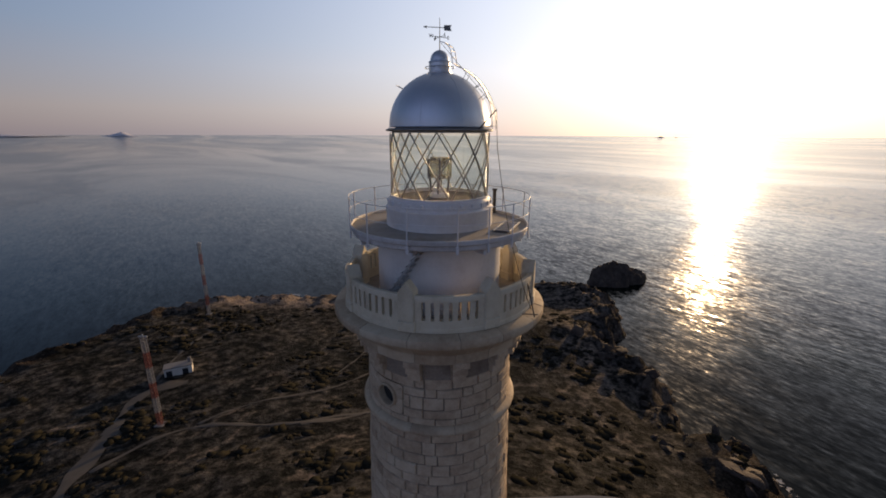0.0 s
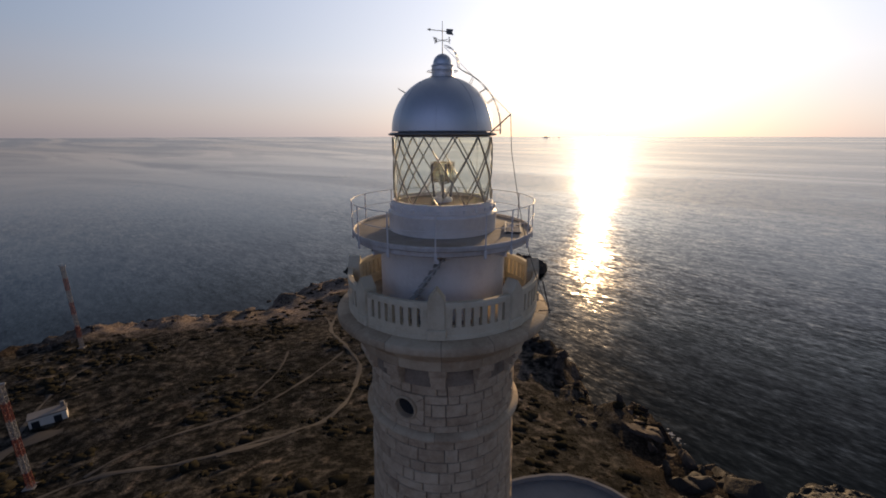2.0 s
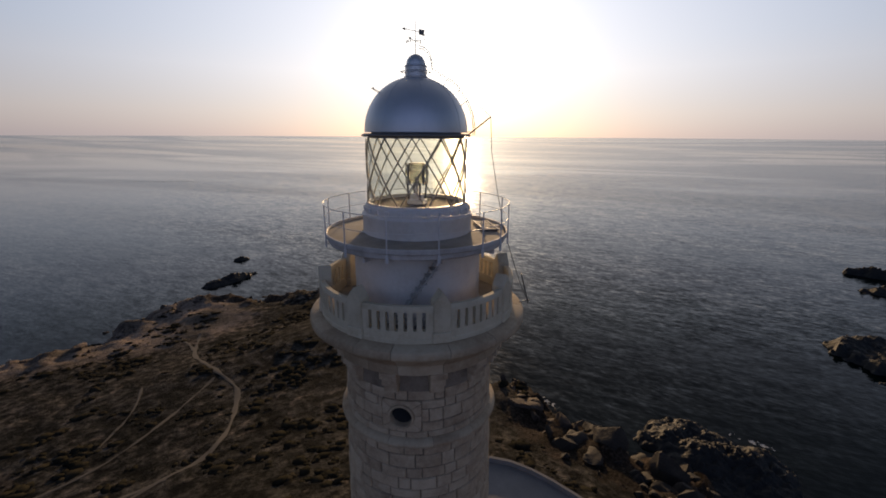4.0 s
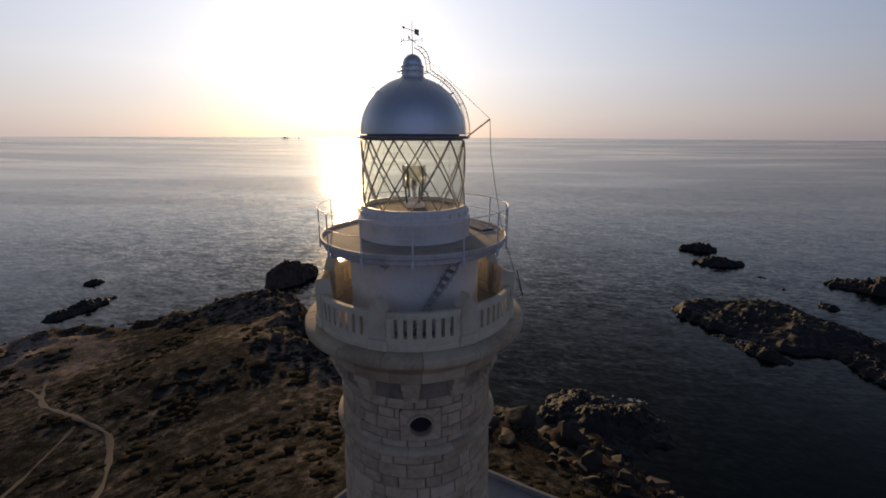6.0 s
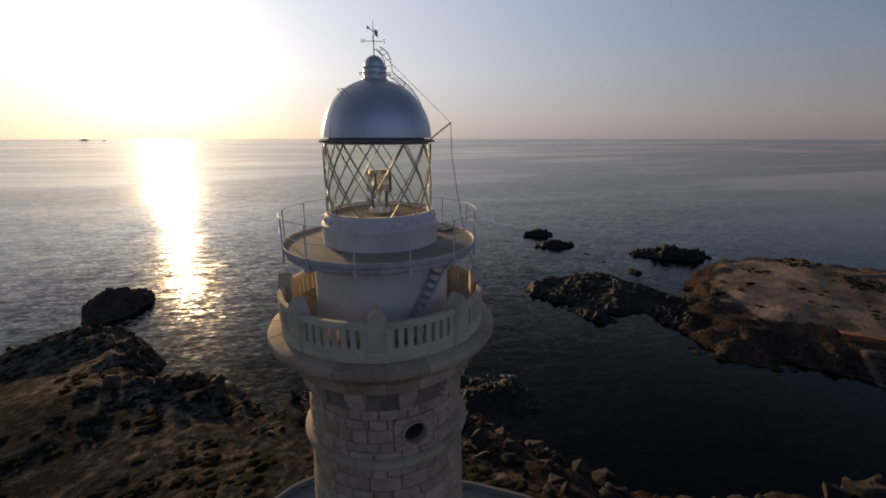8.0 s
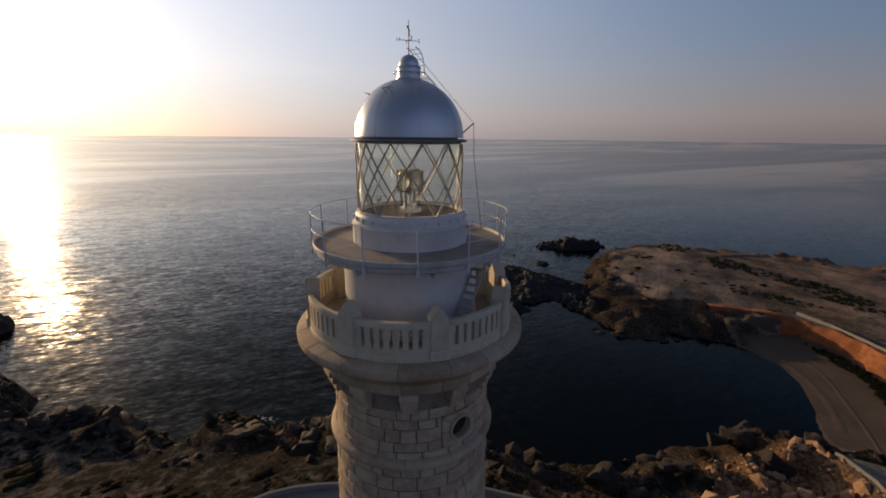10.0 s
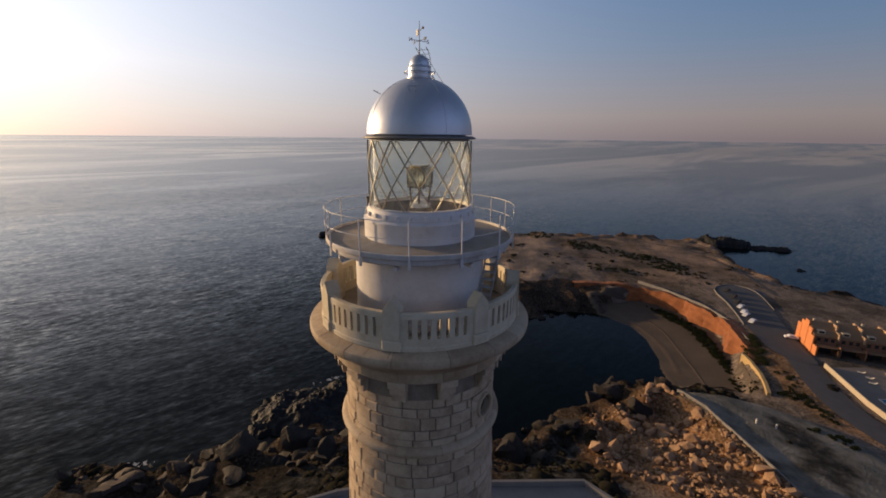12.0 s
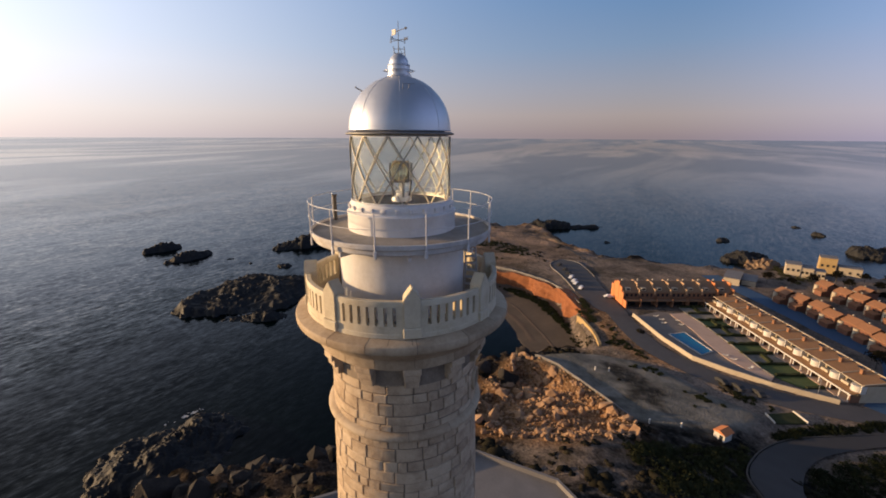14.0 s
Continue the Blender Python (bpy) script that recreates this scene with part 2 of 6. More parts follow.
def sea_material():
    m = bpy.data.materials.new("sea_water")
    m.use_nodes = True
    nt = m.node_tree
    link = nt.links.new
    b = nt.nodes["Principled BSDF"]
    b.inputs["IOR"].default_value = 1.333
    coords = nt.nodes.new("ShaderNodeTexCoord")

    def layer(size, sx, sy, turn, detail, rough=0.55):
        mp = nt.nodes.new("ShaderNodeMapping")
        mp.inputs["Scale"].default_value = (sx, sy, 1)
        turned = nt.nodes.new("ShaderNodeMapping")   # the crests lie along this bearing
        turned.inputs["Rotation"].default_value = (0, 0, radians(turn))
        link(coords.outputs["Object"], turned.inputs["Vector"])
        link(turned.outputs[0], mp.inputs["Vector"])
        n = nt.nodes.new("ShaderNodeTexNoise")
        n.inputs["Scale"].default_value, n.inputs["Detail"].default_value, n.inputs["Roughness"].default_value = size, detail, rough
        link(mp.outputs[0], n.inputs["Vector"])
        return n.outputs["Fac"]

    slick = layer(0.0023, 1.0, 0.26, -42, 5.0, 0.6)
    slick.node.inputs["Distortion"].default_value = 1.3
    calm = nt.nodes.new("ShaderNodeMapRange")
    calm.inputs["From Min"].default_value, calm.inputs["From Max"].default_value = 0.42, 0.58
    calm.inputs["To Min"].default_value, calm.inputs["To Max"].default_value = 0.45, 1.0
    link(slick, calm.inputs["Value"])
    ruffled = nt.nodes.new("ShaderNodeMapRange")
    ruffled.inputs["From Min"].default_value, ruffled.inputs["From Max"].default_value = 0.40, 0.56
    ruffled.inputs["To Min"].default_value, ruffled.inputs["To Max"].default_value = 0.10, 0.19
    link(slick, ruffled.inputs["Value"])
    link(ruffled.outputs[0], b.inputs["Roughness"])
    b.inputs["Specular IOR Level"].default_value = 0.2
    tone = nt.nodes.new("ShaderNodeValToRGB")
    tone.color_ramp.elements[0].color, tone.color_ramp.elements[1].color = (0.0001, 0.0015, 0.0016, 1), (0.0003, 0.0036, 0.0035, 1)
    link(layer(0.012, 1, 1, 0, 4.0), tone.inputs["Fac"])
    link(tone.outputs[0], b.inputs["Base Color"])
    # the water's slope: swell, chop and ripples that keep their steepness out to the horizon
    slope = None
    for size, sx, sy, turn, detail, steep in ((0.033, 1.0, 0.5, -16, 2.0, 0.06), (0.12, 1.0, 0.34, -30, 2.0, 0.08), (0.36, 1.0, 0.26, -34, 2.0, 0.20), (0.95, 1.0, 0.36, -28, 2.0, 0.26)):
        waves = layer(size, sx, sy, turn, detail).node.outputs["Color"]
        centred = nt.nodes.new("ShaderNodeVectorMath")
        centred.operation = 'SUBTRACT'
        link(waves, centred.inputs[0])
        centred.inputs[1].default_value = (0.5, 0.5, 0.5)
        flat = nt.nodes.new("ShaderNodeVectorMath")
        flat.operation = 'MULTIPLY'
        link(centred.outputs[0], flat.inputs[0])
        flat.inputs[1].default_value = (steep, steep, 0)
        if slope is None:
            slope = flat.outputs[0]
        else:
            add = nt.nodes.new("ShaderNodeVectorMath")
            add.operation = 'ADD'
            link(slope, add.inputs[0])
            link(flat.outputs[0], add.inputs[1])
            slope = add.outputs[0]
    eased = nt.nodes.new("ShaderNodeVectorMath")
    eased.operation = 'SCALE'
    link(slope, eased.inputs[0])
    offing = nt.nodes.new("ShaderNodeVectorMath")   # far out the swell lies flatter
    offing.operation = 'LENGTH'
    link(coords.outputs["Object"], offing.inputs[0])
    flatter = nt.nodes.new("ShaderNodeMapRange")
    flatter.inputs["From Min"].default_value, flatter.inputs["From Max"].default_value = 80.0, 1900.0
    flatter.inputs["To Min"].default_value, flatter.inputs["To Max"].default_value = 1.4, 0.3
    link(offing.outputs["Value"], flatter.inputs["Value"])
    both = nt.nodes.new("ShaderNodeMath")
    both.operation = 'MULTIPLY'
    link(calm.outputs[0], both.inputs[0])
    link(flatter.outputs[0], both.inputs[1])
    lee = nt.nodes.new("ShaderNodeMapRange")   # the water behind the headland lies sheltered
    lee.inputs["From Min"].default_value, lee.inputs["From Max"].default_value = -60.0, 60.0
    lee.inputs["To Min"].default_value, lee.inputs["To Max"].default_value = 0.45, 1.35
    along = nt.nodes.new("ShaderNodeSeparateXYZ")
    link(coords.outputs["Object"], along.inputs[0])
    link(along.outputs["X"], lee.inputs["Value"])
    south = nt.nodes.new("ShaderNodeMapRange")   # and so does the sea south of the cape
    south.inputs["From Min"].default_value, south.inputs["From Max"].default_value = -210.0, -60.0
    south.inputs["To Min"].default_value, south.inputs["To Max"].default_value = 0.35, 1.0
    link(along.outputs["Y"], south.inputs["Value"])
    cove = nt.nodes.new("ShaderNodeVectorMath")
    cove.operation = 'DISTANCE'
    link(coords.outputs["Object"], cove.inputs[0])
    cove.inputs[1].default_value = (125, -66, 0)
    still = nt.nodes.new("ShaderNodeMapRange")   # the cove is almost still
    still.inputs["From Min"].default_value, still.inputs["From Max"].default_value = 45.0, 120.0
    still.inputs["To Min"].default_value, still.inputs["To Max"].default_value = 0.25, 1.0
    link(cove.outputs["Value"], still.inputs["Value"])
    calmer = both.outputs[0]
    for shelter in (lee, south, still):
        less = nt.nodes.new("ShaderNodeMath")
        less.operation = 'MULTIPLY'
        link(calmer, less.inputs[0])
        link(shelter.outputs[0], less.inputs[1])
        calmer = less.outputs[0]
    link(calmer, eased.inputs["Scale"])
    up = nt.nodes.new("ShaderNodeVectorMath")
    up.operation = 'ADD'
    link(eased.outputs[0], up.inputs[0])
    up.inputs[1].default_value = (0, 0, 1)
    unit = nt.nodes.new("ShaderNodeVectorMath")
    unit.operation = 'NORMALIZE'
    link(up.outputs[0], unit.inputs[0])
    link(unit.outputs[0], b.inputs["Normal"])
    return m


M["sea"] = sea_material()
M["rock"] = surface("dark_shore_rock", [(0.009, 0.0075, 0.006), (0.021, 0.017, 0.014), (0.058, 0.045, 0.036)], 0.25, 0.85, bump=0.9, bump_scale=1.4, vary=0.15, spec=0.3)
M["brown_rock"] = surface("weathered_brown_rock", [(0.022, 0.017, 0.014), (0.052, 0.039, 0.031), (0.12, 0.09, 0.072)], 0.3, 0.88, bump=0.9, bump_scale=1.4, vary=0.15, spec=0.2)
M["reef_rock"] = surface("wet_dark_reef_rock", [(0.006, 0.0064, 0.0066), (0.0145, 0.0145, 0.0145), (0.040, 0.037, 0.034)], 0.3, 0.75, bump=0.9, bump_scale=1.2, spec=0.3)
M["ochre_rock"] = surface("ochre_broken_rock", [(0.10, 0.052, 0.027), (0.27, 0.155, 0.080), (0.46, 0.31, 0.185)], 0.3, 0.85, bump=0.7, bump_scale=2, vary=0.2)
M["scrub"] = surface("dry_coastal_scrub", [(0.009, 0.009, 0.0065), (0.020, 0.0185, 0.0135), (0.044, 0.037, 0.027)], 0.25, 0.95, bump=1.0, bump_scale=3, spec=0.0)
M["path"] = surface("pale_trodden_earth", [(0.036, 0.032, 0.028), (0.075, 0.065, 0.055)], 0.5, 0.95, bump=0.4)
# sand tone lowered to hold the shade that lies over the cove
M["sand"] = surface("damp_shaded_sand", [(0.036, 0.026, 0.017), (0.068, 0.050, 0.034), (0.105, 0.078, 0.054)], 0.10, 0.9, bump=0.3, bump_scale=1.5)
M["asphalt"] = surface("asphalt", [(0.045, 0.045, 0.05), (0.075, 0.073, 0.075)], 0.3, 0.85, bump=0.2)
M["concrete"] = surface("grey_concrete", [(0.13, 0.122, 0.115), (0.22, 0.205, 0.19)], 0.35, 0.85, bump=0.2)
M["paving"] = surface("pink_paving", [(0.403, 0.271, 0.194), (0.558, 0.395, 0.295)], 0.4, 0.8, bump=0.1)
M["lawn"] = surface("clipped_lawn", [(0.045, 0.07, 0.016), (0.085, 0.115, 0.035)], 0.5, 0.95, bump=0.5)
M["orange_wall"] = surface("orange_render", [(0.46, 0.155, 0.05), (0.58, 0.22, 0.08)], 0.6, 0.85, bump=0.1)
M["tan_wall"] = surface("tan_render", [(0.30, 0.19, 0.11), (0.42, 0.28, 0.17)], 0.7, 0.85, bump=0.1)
# upper roofs of the orange row, sunlight mixed into the tile tone
M["row_tile"] = surface("sunlit_ochre_tiles", [(0.15, 0.092, 0.050), (0.27, 0.175, 0.10)], 0.8, 0.85, bump=0.8, bump_scale=3, stretch=(1, 6, 1))
M["cream_wall"] = surface("cream_render", [(0.34, 0.28, 0.20), (0.46, 0.39, 0.29)], 0.6, 0.85, bump=0.1)
M["mast_white"] = surface("white_mast_paint", [(0.16, 0.16, 0.165), (0.23, 0.23, 0.23)], 1, 0.5, bump=0.05)
# the orange row's render with shade painted in, for fronts turned from the sun
M["shaded_brown_wall"] = surface("shaded_brown_render", [(0.14, 0.066, 0.036), (0.22, 0.11, 0.062)], 0.8, 0.9, bump=0.1)
M["house_white"] = surface("white_render", [(0.46, 0.43, 0.38), (0.58, 0.55, 0.50)], 0.6, 0.8, bump=0.08)
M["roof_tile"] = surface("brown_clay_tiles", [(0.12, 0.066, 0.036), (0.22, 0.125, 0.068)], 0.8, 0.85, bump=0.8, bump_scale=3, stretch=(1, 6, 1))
M["red_rock"] = surface("red_earth_cliff", [(0.085, 0.028, 0.010), (0.22, 0.072, 0.022), (0.32, 0.13, 0.048)], 0.22, 0.9, bump=1.0, bump_scale=1.0, stretch=(1, 1, 3))
M["yellow_wall"] = surface("yellow_stone_wall", [(0.32, 0.21, 0.085), (0.44, 0.31, 0.14)], 0.4, 0.85, bump=0.3)
M["window"] = surface("dark_window", [(0.015, 0.018, 0.022), (0.03, 0.032, 0.035)], 2, 0.15, bump=0)
M["mast_red"] = surface("red_mast_paint", [(0.13, 0.03, 0.022), (0.19, 0.045, 0.032)], 1, 0.5, bump=0.05)
M["pool_water"] = surface("pool_water", [(0.004, 0.10, 0.20), (0.008, 0.15, 0.27)], 0.4, 0.08, bump=0.05)
M["car_paint"] = surface("white_car_paint", [(0.62, 0.62, 0.62), (0.74, 0.74, 0.74)], 2, 0.3, bump=0)
M["rubber"] = surface("black_rubber", [(0.02, 0.02, 0.02), (0.035, 0.035, 0.035)], 5, 0.8, bump=0)
M["foam"] = surface("sea_foam", [(0.22, 0.24, 0.25), (0.42, 0.43, 0.44)], 1.5, 0.7, bump=0.4)
# distance haze painted into the far land as a pale blue-grey
M["far_land"] = surface("hazy_far_land", [(0.50, 0.50, 0.56), (0.58, 0.58, 0.63)], 0.01, 1.0, bump=0)

# blue skylight in the houses' shadow, mixed into the asphalt colour
M["light_road"] = surface("sky_tinted_shaded_asphalt", [(0.022, 0.064, 0.13), (0.036, 0.086, 0.165)], 0.3, 0.7, bump=0.1)

# villa tiles with the sun's warmth put into the colour, brighter than roof_tile
M["clay_roof"] = surface("sunlit_red_clay_tiles", [(0.16, 0.074, 0.036), (0.30, 0.145, 0.072)], 0.7, 0.85, bump=0.8, bump_scale=3, stretch=(1, 6, 1))
M["red_brown_wall"] = surface("red_brown_render", [(0.12, 0.05, 0.03), (0.19, 0.085, 0.05)], 0.8, 0.9, bump=0.1)
M["lot"] = surface("worn_grey_dirt", [(0.065, 0.062, 0.055), (0.17, 0.16, 0.137), (0.27, 0.25, 0.212)], 0.09, 0.9, bump=0.5, bump_scale=1.0, contrast=0.14)
M["dark_asphalt"] = surface("dark_asphalt", [(0.022, 0.021, 0.021), (0.040, 0.037, 0.035)], 0.25, 0.85, bump=0.2)
M["pool_deck"] = surface("warm_grey_paving", [(0.13, 0.11, 0.092), (0.22, 0.185, 0.155)], 0.3, 0.8, bump=0.1)
M["tan_rock"] = surface("tan_shore_rock", [(0.070, 0.043, 0.025), (0.168, 0.108, 0.063), (0.252, 0.175, 0.105)], 0.16, 0.9, bump=0.9, bump_scale=0.9)
M["leaf"] = surface("dark_green_leaves", [(0.010, 0.014, 0.006), (0.028, 0.034, 0.013), (0.055, 0.055, 0.022)], 0.5, 0.9, bump=0.0, vary=0.3, spec=0.15)
M["wet_sand"] = surface("dark_rutted_sand", [(0.055, 0.037, 0.025), (0.10, 0.068, 0.045)], 0.3, 0.9, bump=0.4)
M["tile_roof"] = surface("ochre_clay_tiles", [(0.17, 0.088, 0.036), (0.33, 0.178, 0.078)], 0.8, 0.85, bump=0.8, bump_scale=3, stretch=(1, 6, 1))
M["dark_floor"] = surface("dark_oiled_floor", [(0.022, 0.018, 0.014), (0.045, 0.036, 0.028)], 3, 0.9, bump=0.1, spec=0.1)
# ---- lie of the land: plain functions of the plan ----
def smooth(a, b, x):
    s = np.clip((x - a) / (b - a), 0.0, 1.0)
    return s * s * (3 - 2 * s)


_table = np.random.RandomState(7).rand(256, 256)


def value_noise(x, y):
    xi, yi = np.floor(x).astype(int), np.floor(y).astype(int)
    u, v = x - xi, y - yi
    u, v = u * u * (3 - 2 * u), v * v * (3 - 2 * v)
    a, b = _table[xi % 256, yi % 256], _table[(xi + 1) % 256, yi % 256]
    c, d = _table[xi % 256, (yi + 1) % 256], _table[(xi + 1) % 256, (yi + 1) % 256]
    return (a * (1 - u) + b * u) * (1 - v) + (c * (1 - u) + d * u) * v - 0.5


def fbm(x, y, size, octaves=4):
    total, gain = 0.0, 1.0
    for k in range(octaves):
        total = total + gain * value_noise(x / size + 17.3 * k, y / size - 9.1 * k)
        size, gain = size * 0.48, gain * 0.52
    return total


def inside_and_distance(x, y, ring):
    """Distance to a closed line, positive inside it."""
    ring = np.array(ring, float)
    best, inside = np.full(x.shape, 1e9), np.zeros(x.shape, bool)
    for (ax, ay), (bx, by) in zip(ring, np.roll(ring, -1, 0)):
        dx, dy = bx - ax, by - ay
        s = np.clip(((x - ax) * dx + (y - ay) * dy) / (dx * dx + dy * dy), 0, 1)
        best = np.minimum(best, np.hypot(x - ax - s * dx, y - ay - s * dy))
        if ay != by:
            inside ^= ((ay > y) != (by > y)) & (x < ax + (y - ay) * dx / dy)
    return np.where(inside, best, -best)


def line_distance(x, y, line):
    best = np.full(x.shape, 1e9)
    for (ax, ay), (bx, by) in zip(line, line[1:]):
        dx, dy = bx - ax, by - ay
        s = np.clip(((x - ax) * dx + (y - ay) * dy) / (dx * dx + dy * dy), 0, 1)
        best = np.minimum(best, np.hypot(x - ax - s * dx, y - ay - s * dy))
    return best


NORTH_SHORE = [(-480, 40), (-300, 70), (-200, 92), (-158, 108), (-148, 130), (-138, 162), (-115, 186), (-80, 191), (-56, 190),
               (-27, 213), (-10, 228), (14, 215), (30, 206), (52, 205), (72, 203), (85, 186), (81, 160), (76, 146), (64, 126)]
EAST_SHORE = [(66, 118), (77, 108), (70, 95), (72, 86), (81, 78), (80, 56), (84, 40), (90, 26), (86, 8), (79, -10), (81, -30), (90, -48),
              (102, -64), (106, -80), (110, -94), (122, -101), (140, -106), (154, -106), (168, -97), (172, -80), (166, -54)]
CAPE_SHORE = [(166, -43), (176, -40), (188, -36), (200, -38), (214, -43), (232, -41), (254, -43), (275, -52), (300, -60),
              (324, -88), (306, -150), (308, -176), (286, -228), (258, -232), (214, -212), (182, -212), (160, -232), (128, -268), (100, -300),
              (60, -345), (-20, -420), (-480, -420)]
COAST = NORTH_SHORE + EAST_SHORE + CAPE_SHORE
BEACH = [(178, -96), (181, -121), (164, -133), (141, -136), (120, -129), (109, -119), (103, -116), (97, -113), (92.5, -109.5), (90.5, -106), (98, -97), (109, -91), (140, -98)]
LOT = [(86.3, -77.9), (77.7, -80.1), (61.8, -79.8), (48.2, -78.9), (42.5, -85.1), (36.2, -92), (35.1, -101), (33.9, -108.5), (35, -114.9), (41.8, -113), (50.2, -111), (61.8, -111.6), (71.4, -107.6), (79.1, -100.2), (84.7, -90.2)]
RUBBLE = [(78, -50), (92, -77), (85, -77), (77.7, -79), (61.8, -78.8), (49, -77.8), (42, -72), (47, -56), (60, -44)]
TERRACE = [(-34, 20), (-14, 34), (12, 40), (24, 40.6), (28, 40.3), (31.5, 39.4), (34.5, 37.6), (37, 35), (38.9, 31.7), (40.3, 28), (41.4, 24), (42.5, 19), (44.5, 12), (45.5, 3), (43, -30), (31, -39), (-30, -40)]
HILLS = [(0, 0, 19, 62), (-30, 30, 5, 60), (45, 150, 4, 45), (65, 185, 10, 14), (66, -66, 2.5, 20), (48, -64, 2, 18), (20, -70, 3, 30), (250, -70, 3, 60), (0, -160, 2, 80)]


def height(x, y):
    """The ground's height over the sea."""
    x, y = np.asarray(x, float), np.asarray(y, float)
    d = inside_and_distance(x, y, COAST) + 5.0 * fbm(x, y, 22.0, 4)
    ease = 11.0 + 5.0 * smooth(150, 165, x) * smooth(-110, -95, y) - 6.5 * smooth(150, 165, x) * smooth(-95, -110, y) - 6.0 * smooth(15, 35, x) * smooth(95, 115, y)
    z = 8.2 * (1 - np.exp(-np.maximum(d, 0) / ease)) + np.minimum(d, 0) * 0.35
    for hx, hy, top, wide in HILLS:
        z = z + top * np.exp(-((x - hx) ** 2 + (y - hy) ** 2) / wide ** 2) * smooth(-2, 14, d)
    low_north = smooth(95, 175, y) * smooth(38, -48, x)
    z = z * (1 - 0.45 * low_north)
    z = z * (1 - 0.6 * smooth(130, 175, y) * smooth(100, 80, x) * smooth(-60, -20, x))   # the headland falls away towards its point
    rough = np.clip(1 - np.maximum(d, 0) / 40, 0.25, 1) * smooth(-6, 3, d) * (1 - 0.9 * smooth(-5, 1, inside_and_distance(x, y, LOT)))
    z = z + rough * (2.6 * fbm(x, y, 11.0, 4) + 1.1 * np.abs(fbm(x + 50, y, 4.5, 2)))
    crag = 1 - 4 * np.abs(value_noise(x / 9.0, y / 9.0)) + 0.5 * (1 - 4 * np.abs(value_noise(x / 4.2 + 7, y / 4.2)))
    z = z + (2.1 + 1.1 * smooth(50, 65, x) * smooth(150, 130, x)) * crag * smooth(20 + 8 * smooth(50, 65, x) * smooth(150, 130, x), 6, d) * smooth(-3, 2, d)
    z = z - 3.2 * smooth(-0.5, 6, inside_and_distance(x, y, RUBBLE)) * smooth(2, 8, z)
    town = smooth(-96, -122, y + 0.25 * (x - 60)) * smooth(4, 26, d) * smooth(250, 160, x)
    z = z * (1 - town) + town * 10.0
    level = smooth(-3.0, 1.0, inside_and_distance(x, y, LOT))
    z = z * (1 - level) + level * (18.35 - 0.0170 * x + 0.0560 * y + 0.35 * fbm(x, y, 9.0, 3))
    court = smooth(-3.0, 0.5, inside_and_distance(x, y, TERRACE))
    z = z * (1 - court) + court * np.minimum(z, 24.6)
    sand = smooth(-1.0, 2.0, inside_and_distance(x, y, BEACH))
    shore = np.maximum(inside_and_distance(x, y, COAST), -8)
    return z * (1 - sand) + sand * (0.15 + 0.085 * shore)
# ---- sea and land ----
def sea_sheet():
    rings = [0, 60, 120, 200, 300, 450, 700, 1000, 1400] + list(np.linspace(1700, 4900, 18))
    n = 96
    verts, faces = [(0, 0, 0)], []
    for r in rings[1:]:
        lift = 58.0 * (max(0.0, r - 1400) / 3500) ** 1.35  # the far sea closes on the horizon
        verts += [(r * math.cos(2 * math.pi * k / n), r * math.sin(2 * math.pi * k / n), lift) for k in range(n)]
    faces += [(0, 1 + k, 1 + (k + 1) % n) for k in range(n)]
    for j in range(len(rings) - 2):
        a, b = 1 + j * n, 1 + (j + 1) * n
        faces += [(a + k, b + k, b + (k + 1) % n, a + (k + 1) % n) for k in range(n)]
    return mesh_of("water", verts, faces, True)


tagged(part("water", sea_sheet(), M["sea"]), "dark rippled open sea with calm streaks", "sea", kind="structure")


def ground_cover(x, y, z):
    """How much of the ground is bare rock, scrub and pale earth there."""
    d = inside_and_distance(x, y, COAST)
    rock = smooth(16, 5, d + 9 * fbm(x, y, 14.0, 3) - 14 * smooth(85, 60, y) * smooth(20, 40, x) * smooth(-40, -20, y)) * (1 - 0.6 * smooth(150, 175, y) * smooth(20, -20, x)) * (1 - 0.55 * smooth(50, 75, y) * smooth(25, 45, x))
    rock = np.maximum(rock, smooth(29, 21, d + 10 * fbm(x, y, 12.0, 3)) * smooth(150, 160, x) * smooth(222, 200, x) * smooth(-112, -100, y))   # the cape's dark seaward slope
    pale = smooth(0.02, 0.22, fbm(x + 300, y, 30.0, 4))
    pale = np.maximum(pale * 0.16, 0.5 * smooth(0.022, 0.006, np.abs(fbm(x - 70, y + 40, 42.0, 3))) * smooth(70, 40, x) * smooth(-10, 10, y))
    pale = np.maximum(pale, smooth(150, 185, y) * smooth(30, -10, x) * 0.9)
    pale = np.maximum(pale, 0.36 * smooth(25, 45, x) * smooth(45, 100, y))
    pale = np.maximum(pale, smooth(165, 195, x) * (1.0 - 1.1 * smooth(0.05, 0.2, fbm(x, y, 26.0, 3)) * smooth(-120, -150, y)))
    pale = np.maximum(pale, smooth(-90, -110, y) * 0.75)
    pale = np.maximum(pale, 0.62 * smooth(19, 10, np.hypot(x - 44, y + 56)))   # the bare knoll behind the terrace
    return rock, np.clip(pale, 0, 1)


